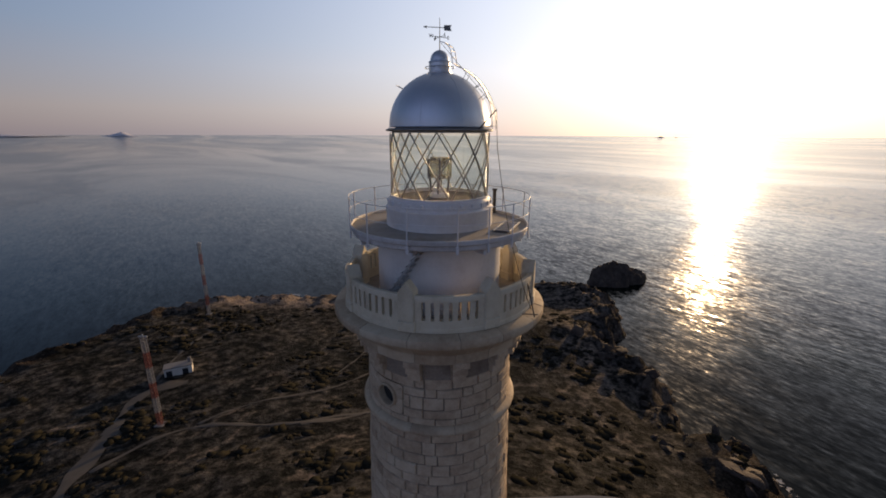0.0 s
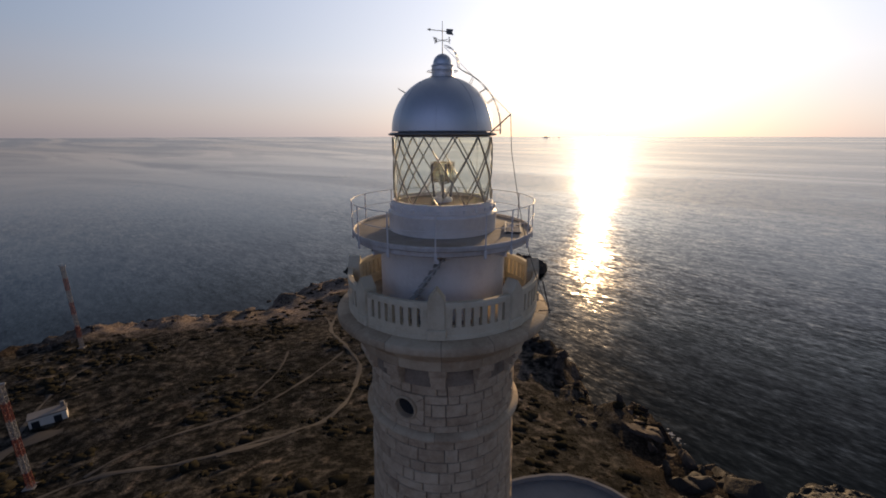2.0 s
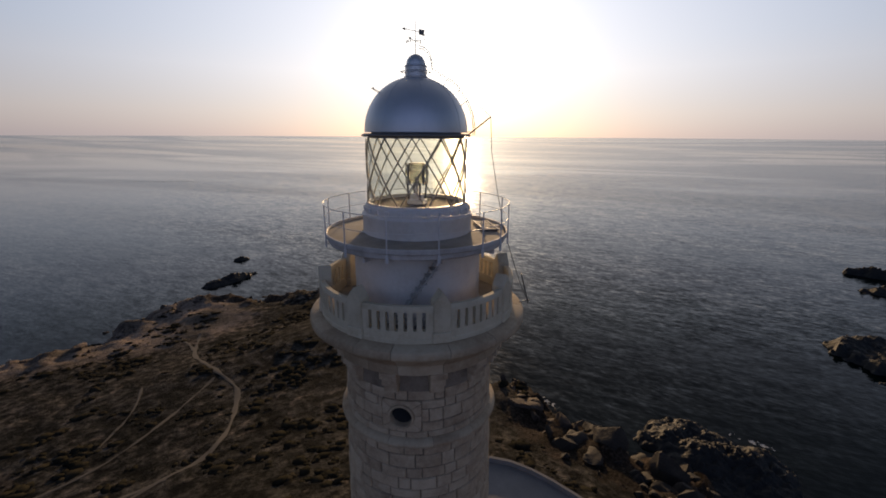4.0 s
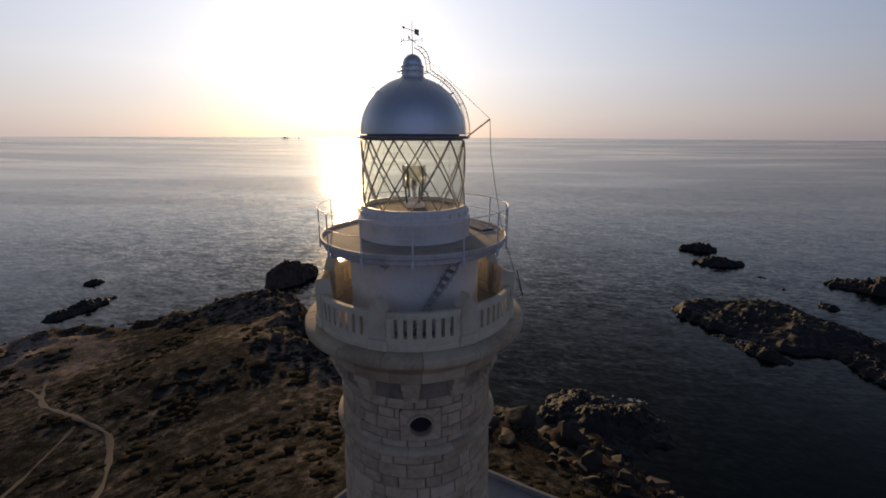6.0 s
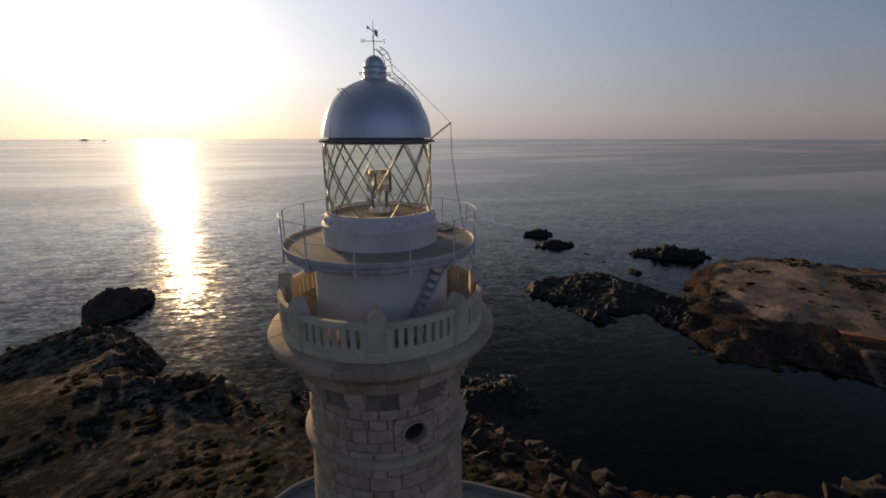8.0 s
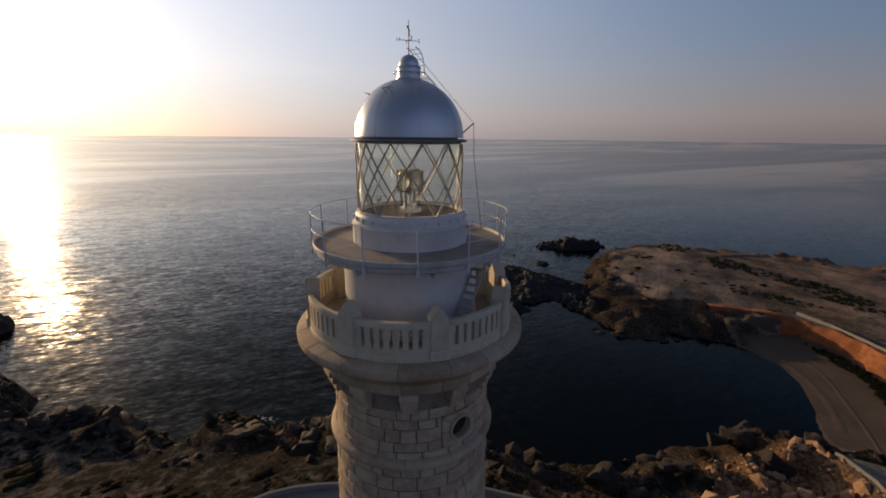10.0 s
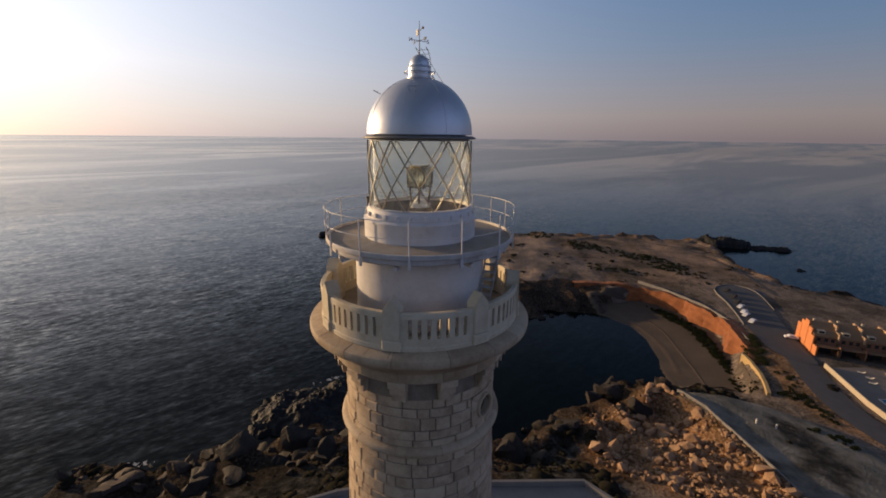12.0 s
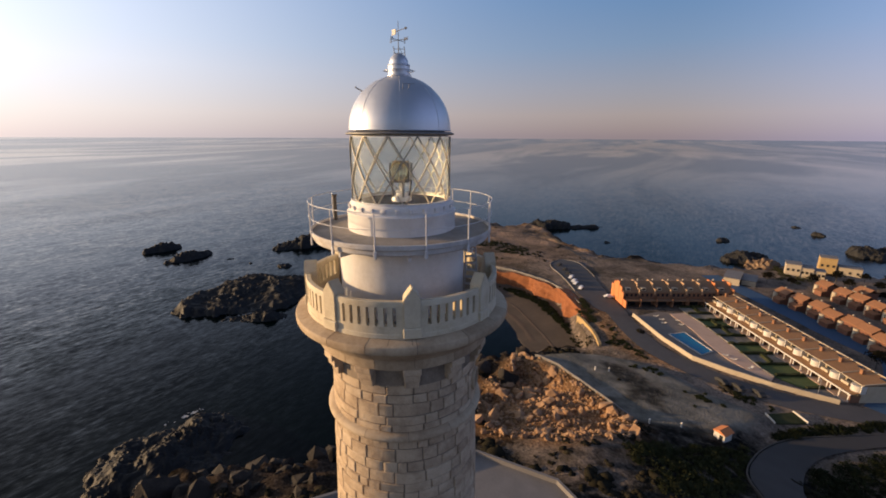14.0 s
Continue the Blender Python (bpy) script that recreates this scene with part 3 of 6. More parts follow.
def land_sheet():
    step = 1.7
    xs, ys = np.arange(-430, 345, step), np.arange(-400, 262, step)
    gx, gy = np.meshgrid(xs, ys, indexing="ij")
    gz = height(gx, gy)
    keep = (gz > -2.5)
    cell = keep[:-1, :-1] | keep[1:, :-1] | keep[:-1, 1:] | keep[1:, 1:]
    ids = np.arange(gx.size).reshape(gx.shape)
    quads = np.stack([ids[:-1, :-1], ids[1:, :-1], ids[1:, 1:], ids[:-1, 1:]], -1)[cell]
    used, flat = np.unique(quads, return_inverse=True)
    verts = np.stack([gx.ravel(), gy.ravel(), gz.ravel()], -1)[used]
    me = bpy.data.meshes.new("ground")
    me.from_pydata(verts.tolist(), [], flat.reshape(-1, 4).tolist())
    me.shade_smooth()
    rock, pale = ground_cover(verts[:, 0], verts[:, 1], verts[:, 2])
    ochre = smooth(-7, 3, inside_and_distance(verts[:, 0], verts[:, 1], RUBBLE) + 5 * fbm(verts[:, 0], verts[:, 1], 8.0, 3))
    ochre = np.maximum(ochre, 0.75 * smooth(-2, 3, inside_and_distance(verts[:, 0], verts[:, 1], [(126, -136), (112, -128), (98, -118), (84, -112), (72, -112), (60, -118), (84, -122), (108, -134)])))
    ochre = np.maximum(ochre, 0.28 * smooth(165, 195, verts[:, 0]) * smooth(-95, -118, verts[:, 1]))   # the cape's warm earth
    lot = smooth(-1.5, 1.5, inside_and_distance(verts[:, 0], verts[:, 1], LOT) + 3 * fbm(verts[:, 0], verts[:, 1], 7.0, 3)) * (1 - 0.8 * smooth(0.12, 0.25, fbm(verts[:, 0] + 40, verts[:, 1], 12.0, 3)))
    cover = np.stack([rock * (1 - ochre), pale, ochre * (1 - lot), lot], -1)
    me.attributes.new("cover", 'FLOAT_COLOR', 'POINT').data.foreach_set("color", cover.ravel())
    return me


def land_material():
    """Scrub, pale earth and rock, mixed as the ground's cover says."""
    m = bpy.data.materials.new("headland_ground")
    m.use_nodes = True
    nt = m.node_tree
    link = nt.links.new
    b = nt.nodes["Principled BSDF"]
    coords = nt.nodes.new("ShaderNodeTexCoord")

    def grain(size, detail=7.0, rough=0.62):
        n = nt.nodes.new("ShaderNodeTexNoise")
        n.inputs["Scale"].default_value, n.inputs["Detail"].default_value, n.inputs["Roughness"].default_value = size, detail, rough
        link(coords.outputs["Object"], n.inputs["Vector"])
        return n.outputs["Fac"]

    def ramp(fac, *stops):
        r = nt.nodes.new("ShaderNodeValToRGB")
        while len(r.color_ramp.elements) < len(stops):
            r.color_ramp.elements.new(0.5)
        for e, (p, c) in zip(r.color_ramp.elements, stops):
            e.position, e.color = p, (*c, 1)
        link(fac, r.inputs["Fac"])
        return r.outputs["Color"]

    def blend(fac, a, c):
        n = nt.nodes.new("ShaderNodeMix")
        n.data_type = 'RGBA'
        link(fac, n.inputs["Factor"])
        link(a, n.inputs["A"])
        link(c, n.inputs["B"])
        return n.outputs["Result"]

    def edge(weight, fac, soft=0.5):
        add = nt.nodes.new("ShaderNodeMath")
        add.operation = 'MULTIPLY_ADD'
        link(fac, add.inputs[0])
        add.inputs[1].default_value = 1.6
        link(weight, add.inputs[2])
        s = nt.nodes.new("ShaderNodeMapRange")
        s.inputs["From Min"].default_value, s.inputs["From Max"].default_value = 1.3 - soft / 2, 1.3 + soft / 2
        link(add.outputs[0], s.inputs["Value"])
        return s.outputs[0]

    cover = nt.nodes.new("ShaderNodeAttribute")
    cover.attribute_name = "cover"
    parts = nt.nodes.new("ShaderNodeSeparateColor")
    link(cover.outputs["Color"], parts.inputs["Color"])
    fine, mid = grain(1.4), grain(0.34, 9.0, 0.7)
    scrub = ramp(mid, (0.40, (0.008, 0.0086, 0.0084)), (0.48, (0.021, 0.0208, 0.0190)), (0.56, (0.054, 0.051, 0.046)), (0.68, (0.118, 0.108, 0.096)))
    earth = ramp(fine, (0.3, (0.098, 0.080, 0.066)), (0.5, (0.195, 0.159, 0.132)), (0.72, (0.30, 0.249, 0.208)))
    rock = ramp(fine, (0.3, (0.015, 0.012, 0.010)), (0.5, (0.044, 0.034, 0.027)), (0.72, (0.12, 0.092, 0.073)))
    colour = blend(edge(parts.outputs[1], mid), scrub, earth)
    colour = blend(edge(parts.outputs[0], grain(0.5)), colour, rock)
    broken = ramp(fine, (0.3, (0.08, 0.040, 0.02)), (0.5, (0.24, 0.135, 0.068)), (0.72, (0.42, 0.275, 0.16)))
    colour = blend(parts.outputs[2], colour, broken)
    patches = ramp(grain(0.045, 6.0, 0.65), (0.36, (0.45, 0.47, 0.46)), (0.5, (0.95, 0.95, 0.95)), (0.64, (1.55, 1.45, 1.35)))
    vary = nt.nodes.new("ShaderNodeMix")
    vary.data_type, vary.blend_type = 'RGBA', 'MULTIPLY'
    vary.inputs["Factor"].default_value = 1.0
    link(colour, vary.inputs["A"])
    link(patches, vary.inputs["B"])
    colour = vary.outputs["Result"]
    worn = ramp(grain(0.12, 9.0, 0.7), (0.36, (0.095, 0.091, 0.078)), (0.5, (0.16, 0.151, 0.128)), (0.64, (0.235, 0.218, 0.184)))
    colour = blend(cover.outputs["Alpha"], colour, worn)
    link(colour, b.inputs["Base Color"])
    b.inputs["Roughness"].default_value = 0.92
    b.inputs["Specular IOR Level"].default_value = 0.02
    r1, r2 = nt.nodes.new("ShaderNodeBump"), nt.nodes.new("ShaderNodeBump")
    r1.inputs["Strength"].default_value, r1.inputs["Distance"].default_value = 1.0, 1.3
    r2.inputs["Strength"].default_value, r2.inputs["Distance"].default_value = 0.9, 0.5
    even = nt.nodes.new("ShaderNodeMath")
    even.operation = 'SUBTRACT'
    even.inputs[0].default_value = 1.05
    link(cover.outputs["Alpha"], even.inputs[1])
    link(even.outputs[0], r1.inputs["Strength"])
    link(mid, r1.inputs["Height"])
    link(fine, r2.inputs["Height"])
    link(r1.outputs[0], r2.inputs["Normal"])
    link(r2.outputs[0], b.inputs["Normal"])
    return m


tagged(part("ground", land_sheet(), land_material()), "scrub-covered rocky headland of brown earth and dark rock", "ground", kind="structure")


def ground_at(x, y):
    return float(height(np.array([x]), np.array([y]))[0])


def resample(line, step):
    out = []
    for (ax, ay), (bx, by) in zip(line, line[1:]):
        n = max(1, int(math.hypot(bx - ax, by - ay) / step))
        out += [(ax + (bx - ax) * k / n, ay + (by - ay) * k / n) for k in range(n)]
    return out + [line[-1]]


def rounded(line, times=2):
    for _ in range(times):
        out = [line[0]]
        for a, b in zip(line, line[1:]):
            out += [(a[0] * 0.75 + b[0] * 0.25, a[1] * 0.75 + b[1] * 0.25), (a[0] * 0.25 + b[0] * 0.75, a[1] * 0.25 + b[1] * 0.75)]
        line = out + [line[-1]]
    return line


def ribbon(name, line, width, material, lift=0.25, ragged=0.0, level=None):
    """A road or path laid on the ground."""
    pts = resample(rounded(line), 1.6)
    verts, faces = [], []
    for i, (x, y) in enumerate(pts):
        (ax, ay), (bx, by) = pts[max(0, i - 1)], pts[min(len(pts) - 1, i + 1)]
        s = math.hypot(bx - ax, by - ay) or 1.0
        nx, ny = -(by - ay) / s, (bx - ax) / s
        w = width * (1 + ragged * math.sin(i * 0.9) * math.sin(i * 0.37 + 1))
        for f in (-0.5, -0.17, 0.17, 0.5):
            px, py = x + nx * w * f, y + ny * w * f
            verts.append((px, py, (ground_at(px, py) if level is None else level) + lift * (1.0 if abs(f) < 0.4 else 0.6)))
    for i in range(len(pts) - 1):
        faces += [(4 * i + k, 4 * i + k + 1, 4 * i + 5 + k, 4 * i + 4 + k) for k in range(3)]
    return part(name, mesh_of(name, verts, faces, True), material)


def snapped(x, y, ring):
    """The nearest place on a closed line."""
    best, ox, oy = np.full(x.shape, 1e9), x.copy(), y.copy()
    for (ax, ay), (bx, by) in zip(ring, np.roll(ring, -1, 0)):
        dx, dy = bx - ax, by - ay
        s = np.clip(((x - ax) * dx + (y - ay) * dy) / (dx * dx + dy * dy), 0, 1)
        far = np.hypot(x - ax - s * dx, y - ay - s * dy)
        ox, oy, best = np.where(far < best, ax + s * dx, ox), np.where(far < best, ay + s * dy, oy), np.minimum(far, best)
    return ox, oy


def patch(name, ring, material, lift=0.2, step=2.0, level=None):
    """A paved or bare area laid on the ground, bounded by a closed line."""
    ring = np.array(rounded(list(ring) + [ring[0]], 2)[:-1], float)
    xs = np.arange(ring[:, 0].min() - step, ring[:, 0].max() + 2 * step, step)
    ys = np.arange(ring[:, 1].min() - step, ring[:, 1].max() + 2 * step, step)
    gx, gy = np.meshgrid(xs, ys, indexing="ij")
    keep = inside_and_distance(gx, gy, ring) > 0
    cell = keep[:-1, :-1] | keep[1:, :-1] | keep[:-1, 1:] | keep[1:, 1:]
    sx, sy = snapped(gx, gy, ring)
    gx, gy = np.where(keep, gx, sx), np.where(keep, gy, sy)
    gz = height(gx, gy) + lift if level is None else np.full(gx.shape, level + lift)
    ids = np.arange(gx.size).reshape(gx.shape)
    quads = np.stack([ids[:-1, :-1], ids[1:, :-1], ids[1:, 1:], ids[:-1, 1:]], -1)[cell]
    used, flat = np.unique(quads, return_inverse=True)
    verts = np.stack([gx.ravel(), gy.ravel(), gz.ravel()], -1)[used]
    me = mesh_of(name, verts.tolist(), flat.reshape(-1, 4).tolist(), True)
    me.validate()
    return part(name, me, material)


def slab(name, ring, bottom, top, material):
    n = len(ring)
    verts = [(x, y, bottom) for x, y in ring] + [(x, y, top) for x, y in ring]
    faces = [tuple(range(n, 2 * n)), tuple(reversed(range(n)))] + [(k, (k + 1) % n, n + (k + 1) % n, n + k) for k in range(n)]
    bm = bmesh.new()
    bm.from_mesh(mesh_of(name, verts, faces))
    bmesh.ops.recalc_face_normals(bm, faces=bm.faces)
    return part(name, bm, material)


def wall_along(name, line, thick, bottom, top, material, ragged=0.0, seed=1):
    """A wall that follows a line; bottom and top are heights or functions of the place."""
    r = random.Random(seed)
    pts = resample(line, 1.5)
    verts, faces = [], []
    for i, (x, y) in enumerate(pts):
        (ax, ay), (bx, by) = pts[max(0, i - 1)], pts[min(len(pts) - 1, i + 1)]
        s = math.hypot(bx - ax, by - ay) or 1.0
        nx, ny = -(by - ay) / s * thick / 2, (bx - ax) / s * thick / 2
        lo = bottom(x, y) if callable(bottom) else bottom
        hi = (top(x, y) if callable(top) else top) + ragged * r.uniform(-1, 1)
        j = ragged * 0.5
        verts += [(x - nx + j * r.uniform(-1, 1), y - ny + j * r.uniform(-1, 1), lo), (x - nx + j * r.uniform(-1, 1), y - ny + j * r.uniform(-1, 1), hi), (x + nx, y + ny, hi), (x + nx, y + ny, lo)]
    for i in range(len(pts) - 1):
        faces += [(4 * i + k, 4 * i + (k + 1) % 4, 4 * i + 4 + (k + 1) % 4, 4 * i + 4 + k) for k in range(4)]
    e = 4 * (len(pts) - 1)
    faces += [(3, 2, 1, 0), (e, e + 1, e + 2, e + 3)]
    bm = bmesh.new()
    bm.from_mesh(mesh_of(name, verts, faces))
    bmesh.ops.recalc_face_normals(bm, faces=bm.faces)
    return part(name, bm, material)


# the lighthouse's terrace
tagged(slab("terrace", TERRACE, 14.0, 25.2, M["concrete"]), "grey concrete terrace at the lighthouse's foot", "terrace", kind="structure")
parapet = wall_along("terrace_parapet", TERRACE + TERRACE[:1], 0.5, 25.1, 26.1, M["concrete"])
tagged(parapet, "low pale parapet round the terrace", "wall", kind="structure")

# beach, red bluff and its wall
tagged(patch("beach", [(182, -94), (181, -121), (164, -132), (141, -135), (120, -128), (109, -119), (103, -116), (97, -113), (92.5, -109.5), (90.5, -106), (96, -97), (107, -89), (122, -96), (140, -101), (154, -101), (168, -92)], M["sand"], 0.12, 1.0), "damp brown sand beach in the cove, tone lowered for shade", "beach", kind="structure")


for line, wide in (([(172, -108), (160, -113), (146, -114), (130, -110), (118, -107), (108, -104), (100, -101)], 1.3), ([(158, -105), (141, -107), (126, -104), (113, -99)], 2.6)):
    tagged(ribbon("beach_track", line, wide, M["wet_sand"], 0.22, 0.3), "dark curved wheel track in the sand", "track", kind="structure")


def cliff_face(name, line, bottom, back, material, seed, lean=1.6):
    """A steep broken face of earth below a plateau's edge, with ledges and gullies, and its top behind."""
    pts = resample(rounded(line), 0.9)
    rows = 10
    verts, faces = [], []
    for i, (x, y) in enumerate(pts):
        (ax, ay), (bx, by) = pts[max(0, i - 1)], pts[min(len(pts) - 1, i + 1)]
        s = math.hypot(bx - ax, by - ay) or 1.0
        nx, ny = -(by - ay) / s, (bx - ax) / s
        top = max(8.0, ground_at(x + nx * back, y + ny * back)) + 0.3 + 1.6 * float(fbm(np.array([i * 0.9]), np.array([seed * 3.0]), 9.0, 3)[0])
        for j in range(rows + 2):
            f = min(1.0, j / rows)
            gully = 3.2 * float(fbm(np.array([i * 0.9 + seed]), np.array([f * 3.0]), 6.0, 4)[0]) + 0.9 * float(fbm(np.array([i * 0.9]), np.array([f * 9.0 + seed]), 1.6, 2)[0])
            step = lean * f + gully * (1 - 0.5 * f) + (back if j > rows else 0.0)
            verts.append((x + nx * step, y + ny * step, bottom + (top - bottom) * f - (0.6 if j > rows else 0.0)))
    n = rows + 2
    for i in range(len(pts) - 1):
        faces += [(n * i + j, n * i + j + 1, n * i + n + j + 1, n * i + n + j) for j in range(n - 1)]
    me = mesh_of(name, verts, faces)
    me.shade_smooth()
    me.set_sharp_from_angle(angle=radians(30))
    return part(name, me, material)


BLUFF = [(187, -90), (185.5, -103), (181, -115), (168.5, -128), (151, -131), (139, -131.5), (119, -125.5), (105, -117.5)]
tagged(cliff_face("bluff", BLUFF, 0.4, 5.0, M["red_rock"], 3, 1.6), "red earth bluff above the beach", "cliff", kind="structure")
tagged(wall_along("beach_wall", [(109.7, -119.8), (104.2, -118.3), (97.8, -115.7), (91.9, -112.4), (86.6, -108.7)], 1.0, 0.0, lambda x, y: 9.5, M["yellow_wall"], 0.10), "low yellow stone wall at the beach's end", "wall", kind="structure")

# roads, tracks and paths
tagged(ribbon("road", [(168, -174), (150, -160), (131, -147), (107, -137.5), (79, -122.5), (63, -121.5), (48, -124), (36, -130.5), (26, -140), (14, -152)], 8.5, M["asphalt"], 0.22, level=10.0), "grey asphalt coast road", "road", kind="structure")
tagged(patch("car_park", [(172.8, -158), (165, -153), (157, -150.5), (144, -145), (131, -138.5), (120.6, -134.2), (107, -129.2), (97, -137.8), (106, -141.5), (121, -149.3), (143, -162), (159.4, -170.5), (168, -173.5), (173, -171.3), (176.2, -167.5)], M["asphalt"], 0.30, 1.5, 10.0), "asphalt car park that ends in a loop", "car park", kind="structure")
tagged(wall_along("car_park_kerb", rounded([(131, -138), (144, -144.5), (157, -150), (165.5, -152.4), (173.6, -157.6), (176.9, -167.6), (173.4, -172), (168, -174.2), (159, -171.2), (143, -162.8)], 2), 0.3, 9.8, 10.5, M["concrete"]), "pale concrete kerb round the car park", "kerb", kind="structure")
tagged(wall_along("cliff_walk", [(186, -124), (173.4, -130.2), (151.3, -136), (132, -134.6), (118, -129)], 0.3, 8.0, 10.25, M["concrete"], 0.1), "low pale wall above the bluff", "wall", kind="structure")
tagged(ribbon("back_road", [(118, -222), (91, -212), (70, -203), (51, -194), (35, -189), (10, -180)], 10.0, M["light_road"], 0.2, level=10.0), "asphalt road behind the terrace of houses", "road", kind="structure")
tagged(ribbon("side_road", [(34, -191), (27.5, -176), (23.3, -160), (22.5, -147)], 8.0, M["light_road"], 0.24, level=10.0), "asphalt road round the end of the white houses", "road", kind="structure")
tagged(ribbon("cape_path", [(280, -128), (291, -150), (286, -172), (262, -190), (236, -204), (212, -202), (188, -190), (160, -180)], 2.2, M["path"], 0.12, 0.6), "pale trodden path along the cape's edge", "path", kind="structure")
tagged(patch("hill_road", [(15, -150), (18.2, -136), (22.1, -126.3), (26.4, -116), (28.5, -108.6), (28.2, -99.8), (25.5, -89.6), (23.4, -85), (21.2, -82.6), (16, -79), (6, -76), (4, -84), (12, -88), (16, -91), (18.1, -95.4), (20.2, -101.4), (21.4, -108.5), (20.7, -114.8), (18.9, -122.3), (16.3, -130), (9, -146)], M["dark_asphalt"], 0.42, 1.0), "narrow dark asphalt road round the lighthouse hill", "road", kind="structure")
tagged(wall_along("road_kerb", rounded([(18.4, -136), (22.4, -126.2), (26.8, -116), (28.9, -108.6), (28.6, -99.8), (25.9, -89.6), (23.8, -84.7), (21.2, -82.1), (16, -78.5)], 2), 0.3, lambda x, y: ground_at(x, y), lambda x, y: ground_at(x, y) + 0.5, M["path"]), "low pale kerb along the hill road", "kerb", kind="structure")
tagged(slab("sunken_court", [(36.1, -118), (33.4, -125.2), (29.3, -123.1), (32.7, -115.9)], 9.0, 10.35, M["leaf"]), "small dark green court beside the road", "court", kind="structure")
tagged(wall_along("court_wall", [(36.4, -117.6), (33, -115.4)], 0.22, 9.5, 10.75, M["house_white"]), "low white wall of the small court", "wall", kind="structure")
tagged(wall_along("court_wall", [(33.6, -125.5), (29.2, -123.5)], 0.22, 9.5, 10.75, M["house_white"]), "low white wall of the small court", "wall", kind="structure")
TRAILS = (([(-70, 40), (-77, 53), (-80, 64), (-83, 76), (-88, 87), (-86, 96), (-78, 99)], 3.4),
          ([(-76, 60), (-70, 70), (-63, 75.5), (-48, 74), (-35, 72.5), (-26, 73.5), (-20, 77), (-12, 80), (-8, 85), (-5, 92), (-1.5, 109), (-2, 116), (-7, 131), (-12, 148), (-12, 158), (-9.5, 175)], 1.2),
          ([(-61.5, 76), (-57, 81), (-52, 85), (-40, 89), (-31, 92), (-22, 102), (-15, 112), (-7, 124.5)], 0.75), ([(-26.4, 132), (-27, 117), (-33, 102.5)], 0.6),
          ([(-12, 157), (-14, 168), (-18, 178), (-24, 182)], 0.9), ([(-34, 72), (-26, 76), (-18, 77)], 1.0), ([(-88, 98), (-93.5, 122), (-93, 141), (-82, 147)], 0.9))
for line, wide in TRAILS:
    tagged(ribbon("footpath", line, wide, M["path"], 0.10, 0.6), "pale trodden footpath through the scrub", "path", kind="structure")
tagged(wall_along("ridge_wall", [(86.3, -78.6), (77.7, -81), (61.8, -80.6), (48.6, -79.8)], 0.35, lambda x, y: ground_at(x, y) - 1.0, lambda x, y: ground_at(x, y) + 0.7, M["concrete"], 0.06), "low rubble wall along the cliff's edge", "wall", kind="structure")
tagged(wall_along("road_wall", [(98, -139), (78, -131), (64, -127.5), (54, -130), (43, -134), (36, -138), (29.8, -141.5)], 0.4, 9.5, 11.6, M["cream_wall"]), "cream wall between road and pool", "wall", kind="structure")

# pool and gardens of the holiday houses
tagged(slab("pool_deck", [(97, -140), (78, -132), (64, -128.5), (54, -131), (43, -135), (60, -146), (90, -160), (96, -152)], 9.0, 10.45, M["pool_deck"]), "warm grey paved pool deck", "paving", kind="structure")
tagged(slab("promenade", [(92, -154), (90, -160.8), (80.6, -157.3), (62.4, -148.2), (50.3, -141.4), (45.5, -139.6), (44.6, -136.8), (50.5, -136.4), (58, -137.5), (66, -141.2), (72.7, -145.0), (78.4, -148.5)], 9.0, 10.60, M["paving"]), "pink paved promenade beside the pool", "paving", kind="structure")
pool = slab("swimming_pool", [(79.5, -136.5), (78, -143.5), (64, -138.5), (64, -132.5)], 9.2, 10.62, M["pool_water"])
tagged(pool, "bright blue swimming pool with a pale rim", "pool")
part("pool_rim", tube([(79.5, -136.5, 10.62), (78, -143.5, 10.62), (64, -138.5, 10.62), (64, -132.5, 10.62)], 0.18, "pool_rim", 6, True), M["house_white"], pool)
ROW_ALONG, ROW_FRONT, ROW_START, ROW_STEP = Vector((-0.8964, 0.4433)), Vector((0.4433, 0.8964)), Vector((88.9, -178.2)), 6.86   # the white houses' front line


def plot_corner(k, deep):
    p = ROW_START + ROW_ALONG * ROW_STEP * k + ROW_FRONT * deep
    return p.x, p.y


GARDEN_DEPTHS = (15.0, 15.3, 15.5, 15.6, 15.7, 15.8, 16.0, 16.0, 14.5, 10.5, 6.0)
for k in range(10):
    ring = [plot_corner(k + 0.03, 3.7), plot_corner(k + 0.97, 3.7), plot_corner(k + 0.97, GARDEN_DEPTHS[k + 1]), plot_corner(k + 0.03, GARDEN_DEPTHS[k])]
    green = k in (2, 5, 7, 8)
    tagged(slab("garden_lawn", ring, 9.5, 10.3, M["lawn"] if green else M["lot"]), "small green garden plot of a terraced house" if green else "small bare garden plot of a terraced house", "lawn", kind="structure")
    tagged(wall_along("hedge", [plot_corner(k, 4.6), plot_corner(k, GARDEN_DEPTHS[k] - 0.6)], 0.9, 9.6, 11.1, M["leaf"], 0.35, k), "clipped dark hedge between two garden plots", "hedge", kind="structure")
    if k in (0, 2, 3, 6):
        tagged(wall_along("hedge", [plot_corner(k + 0.15, 9.0), plot_corner(k + 0.8, 9.2)], 1.4, 9.6, 10.9, M["leaf"], 0.4, k + 20), "rough dark shrubs across a garden plot", "hedge", kind="structure")
tagged(wall_along("promenade_wall", [(90, -161.1), (80.6, -157.6), (62.4, -148.5), (50.3, -141.7), (45.4, -139.9)], 0.35, 9.6, 10.85, M["lot"]), "low brown wall between the promenade and the gardens", "wall", kind="structure")
# ---- the lighthouse ----
tower = tagged(empty("lighthouse"), "tall round stone lighthouse with white lantern, silver dome and two galleries", "lighthouse")
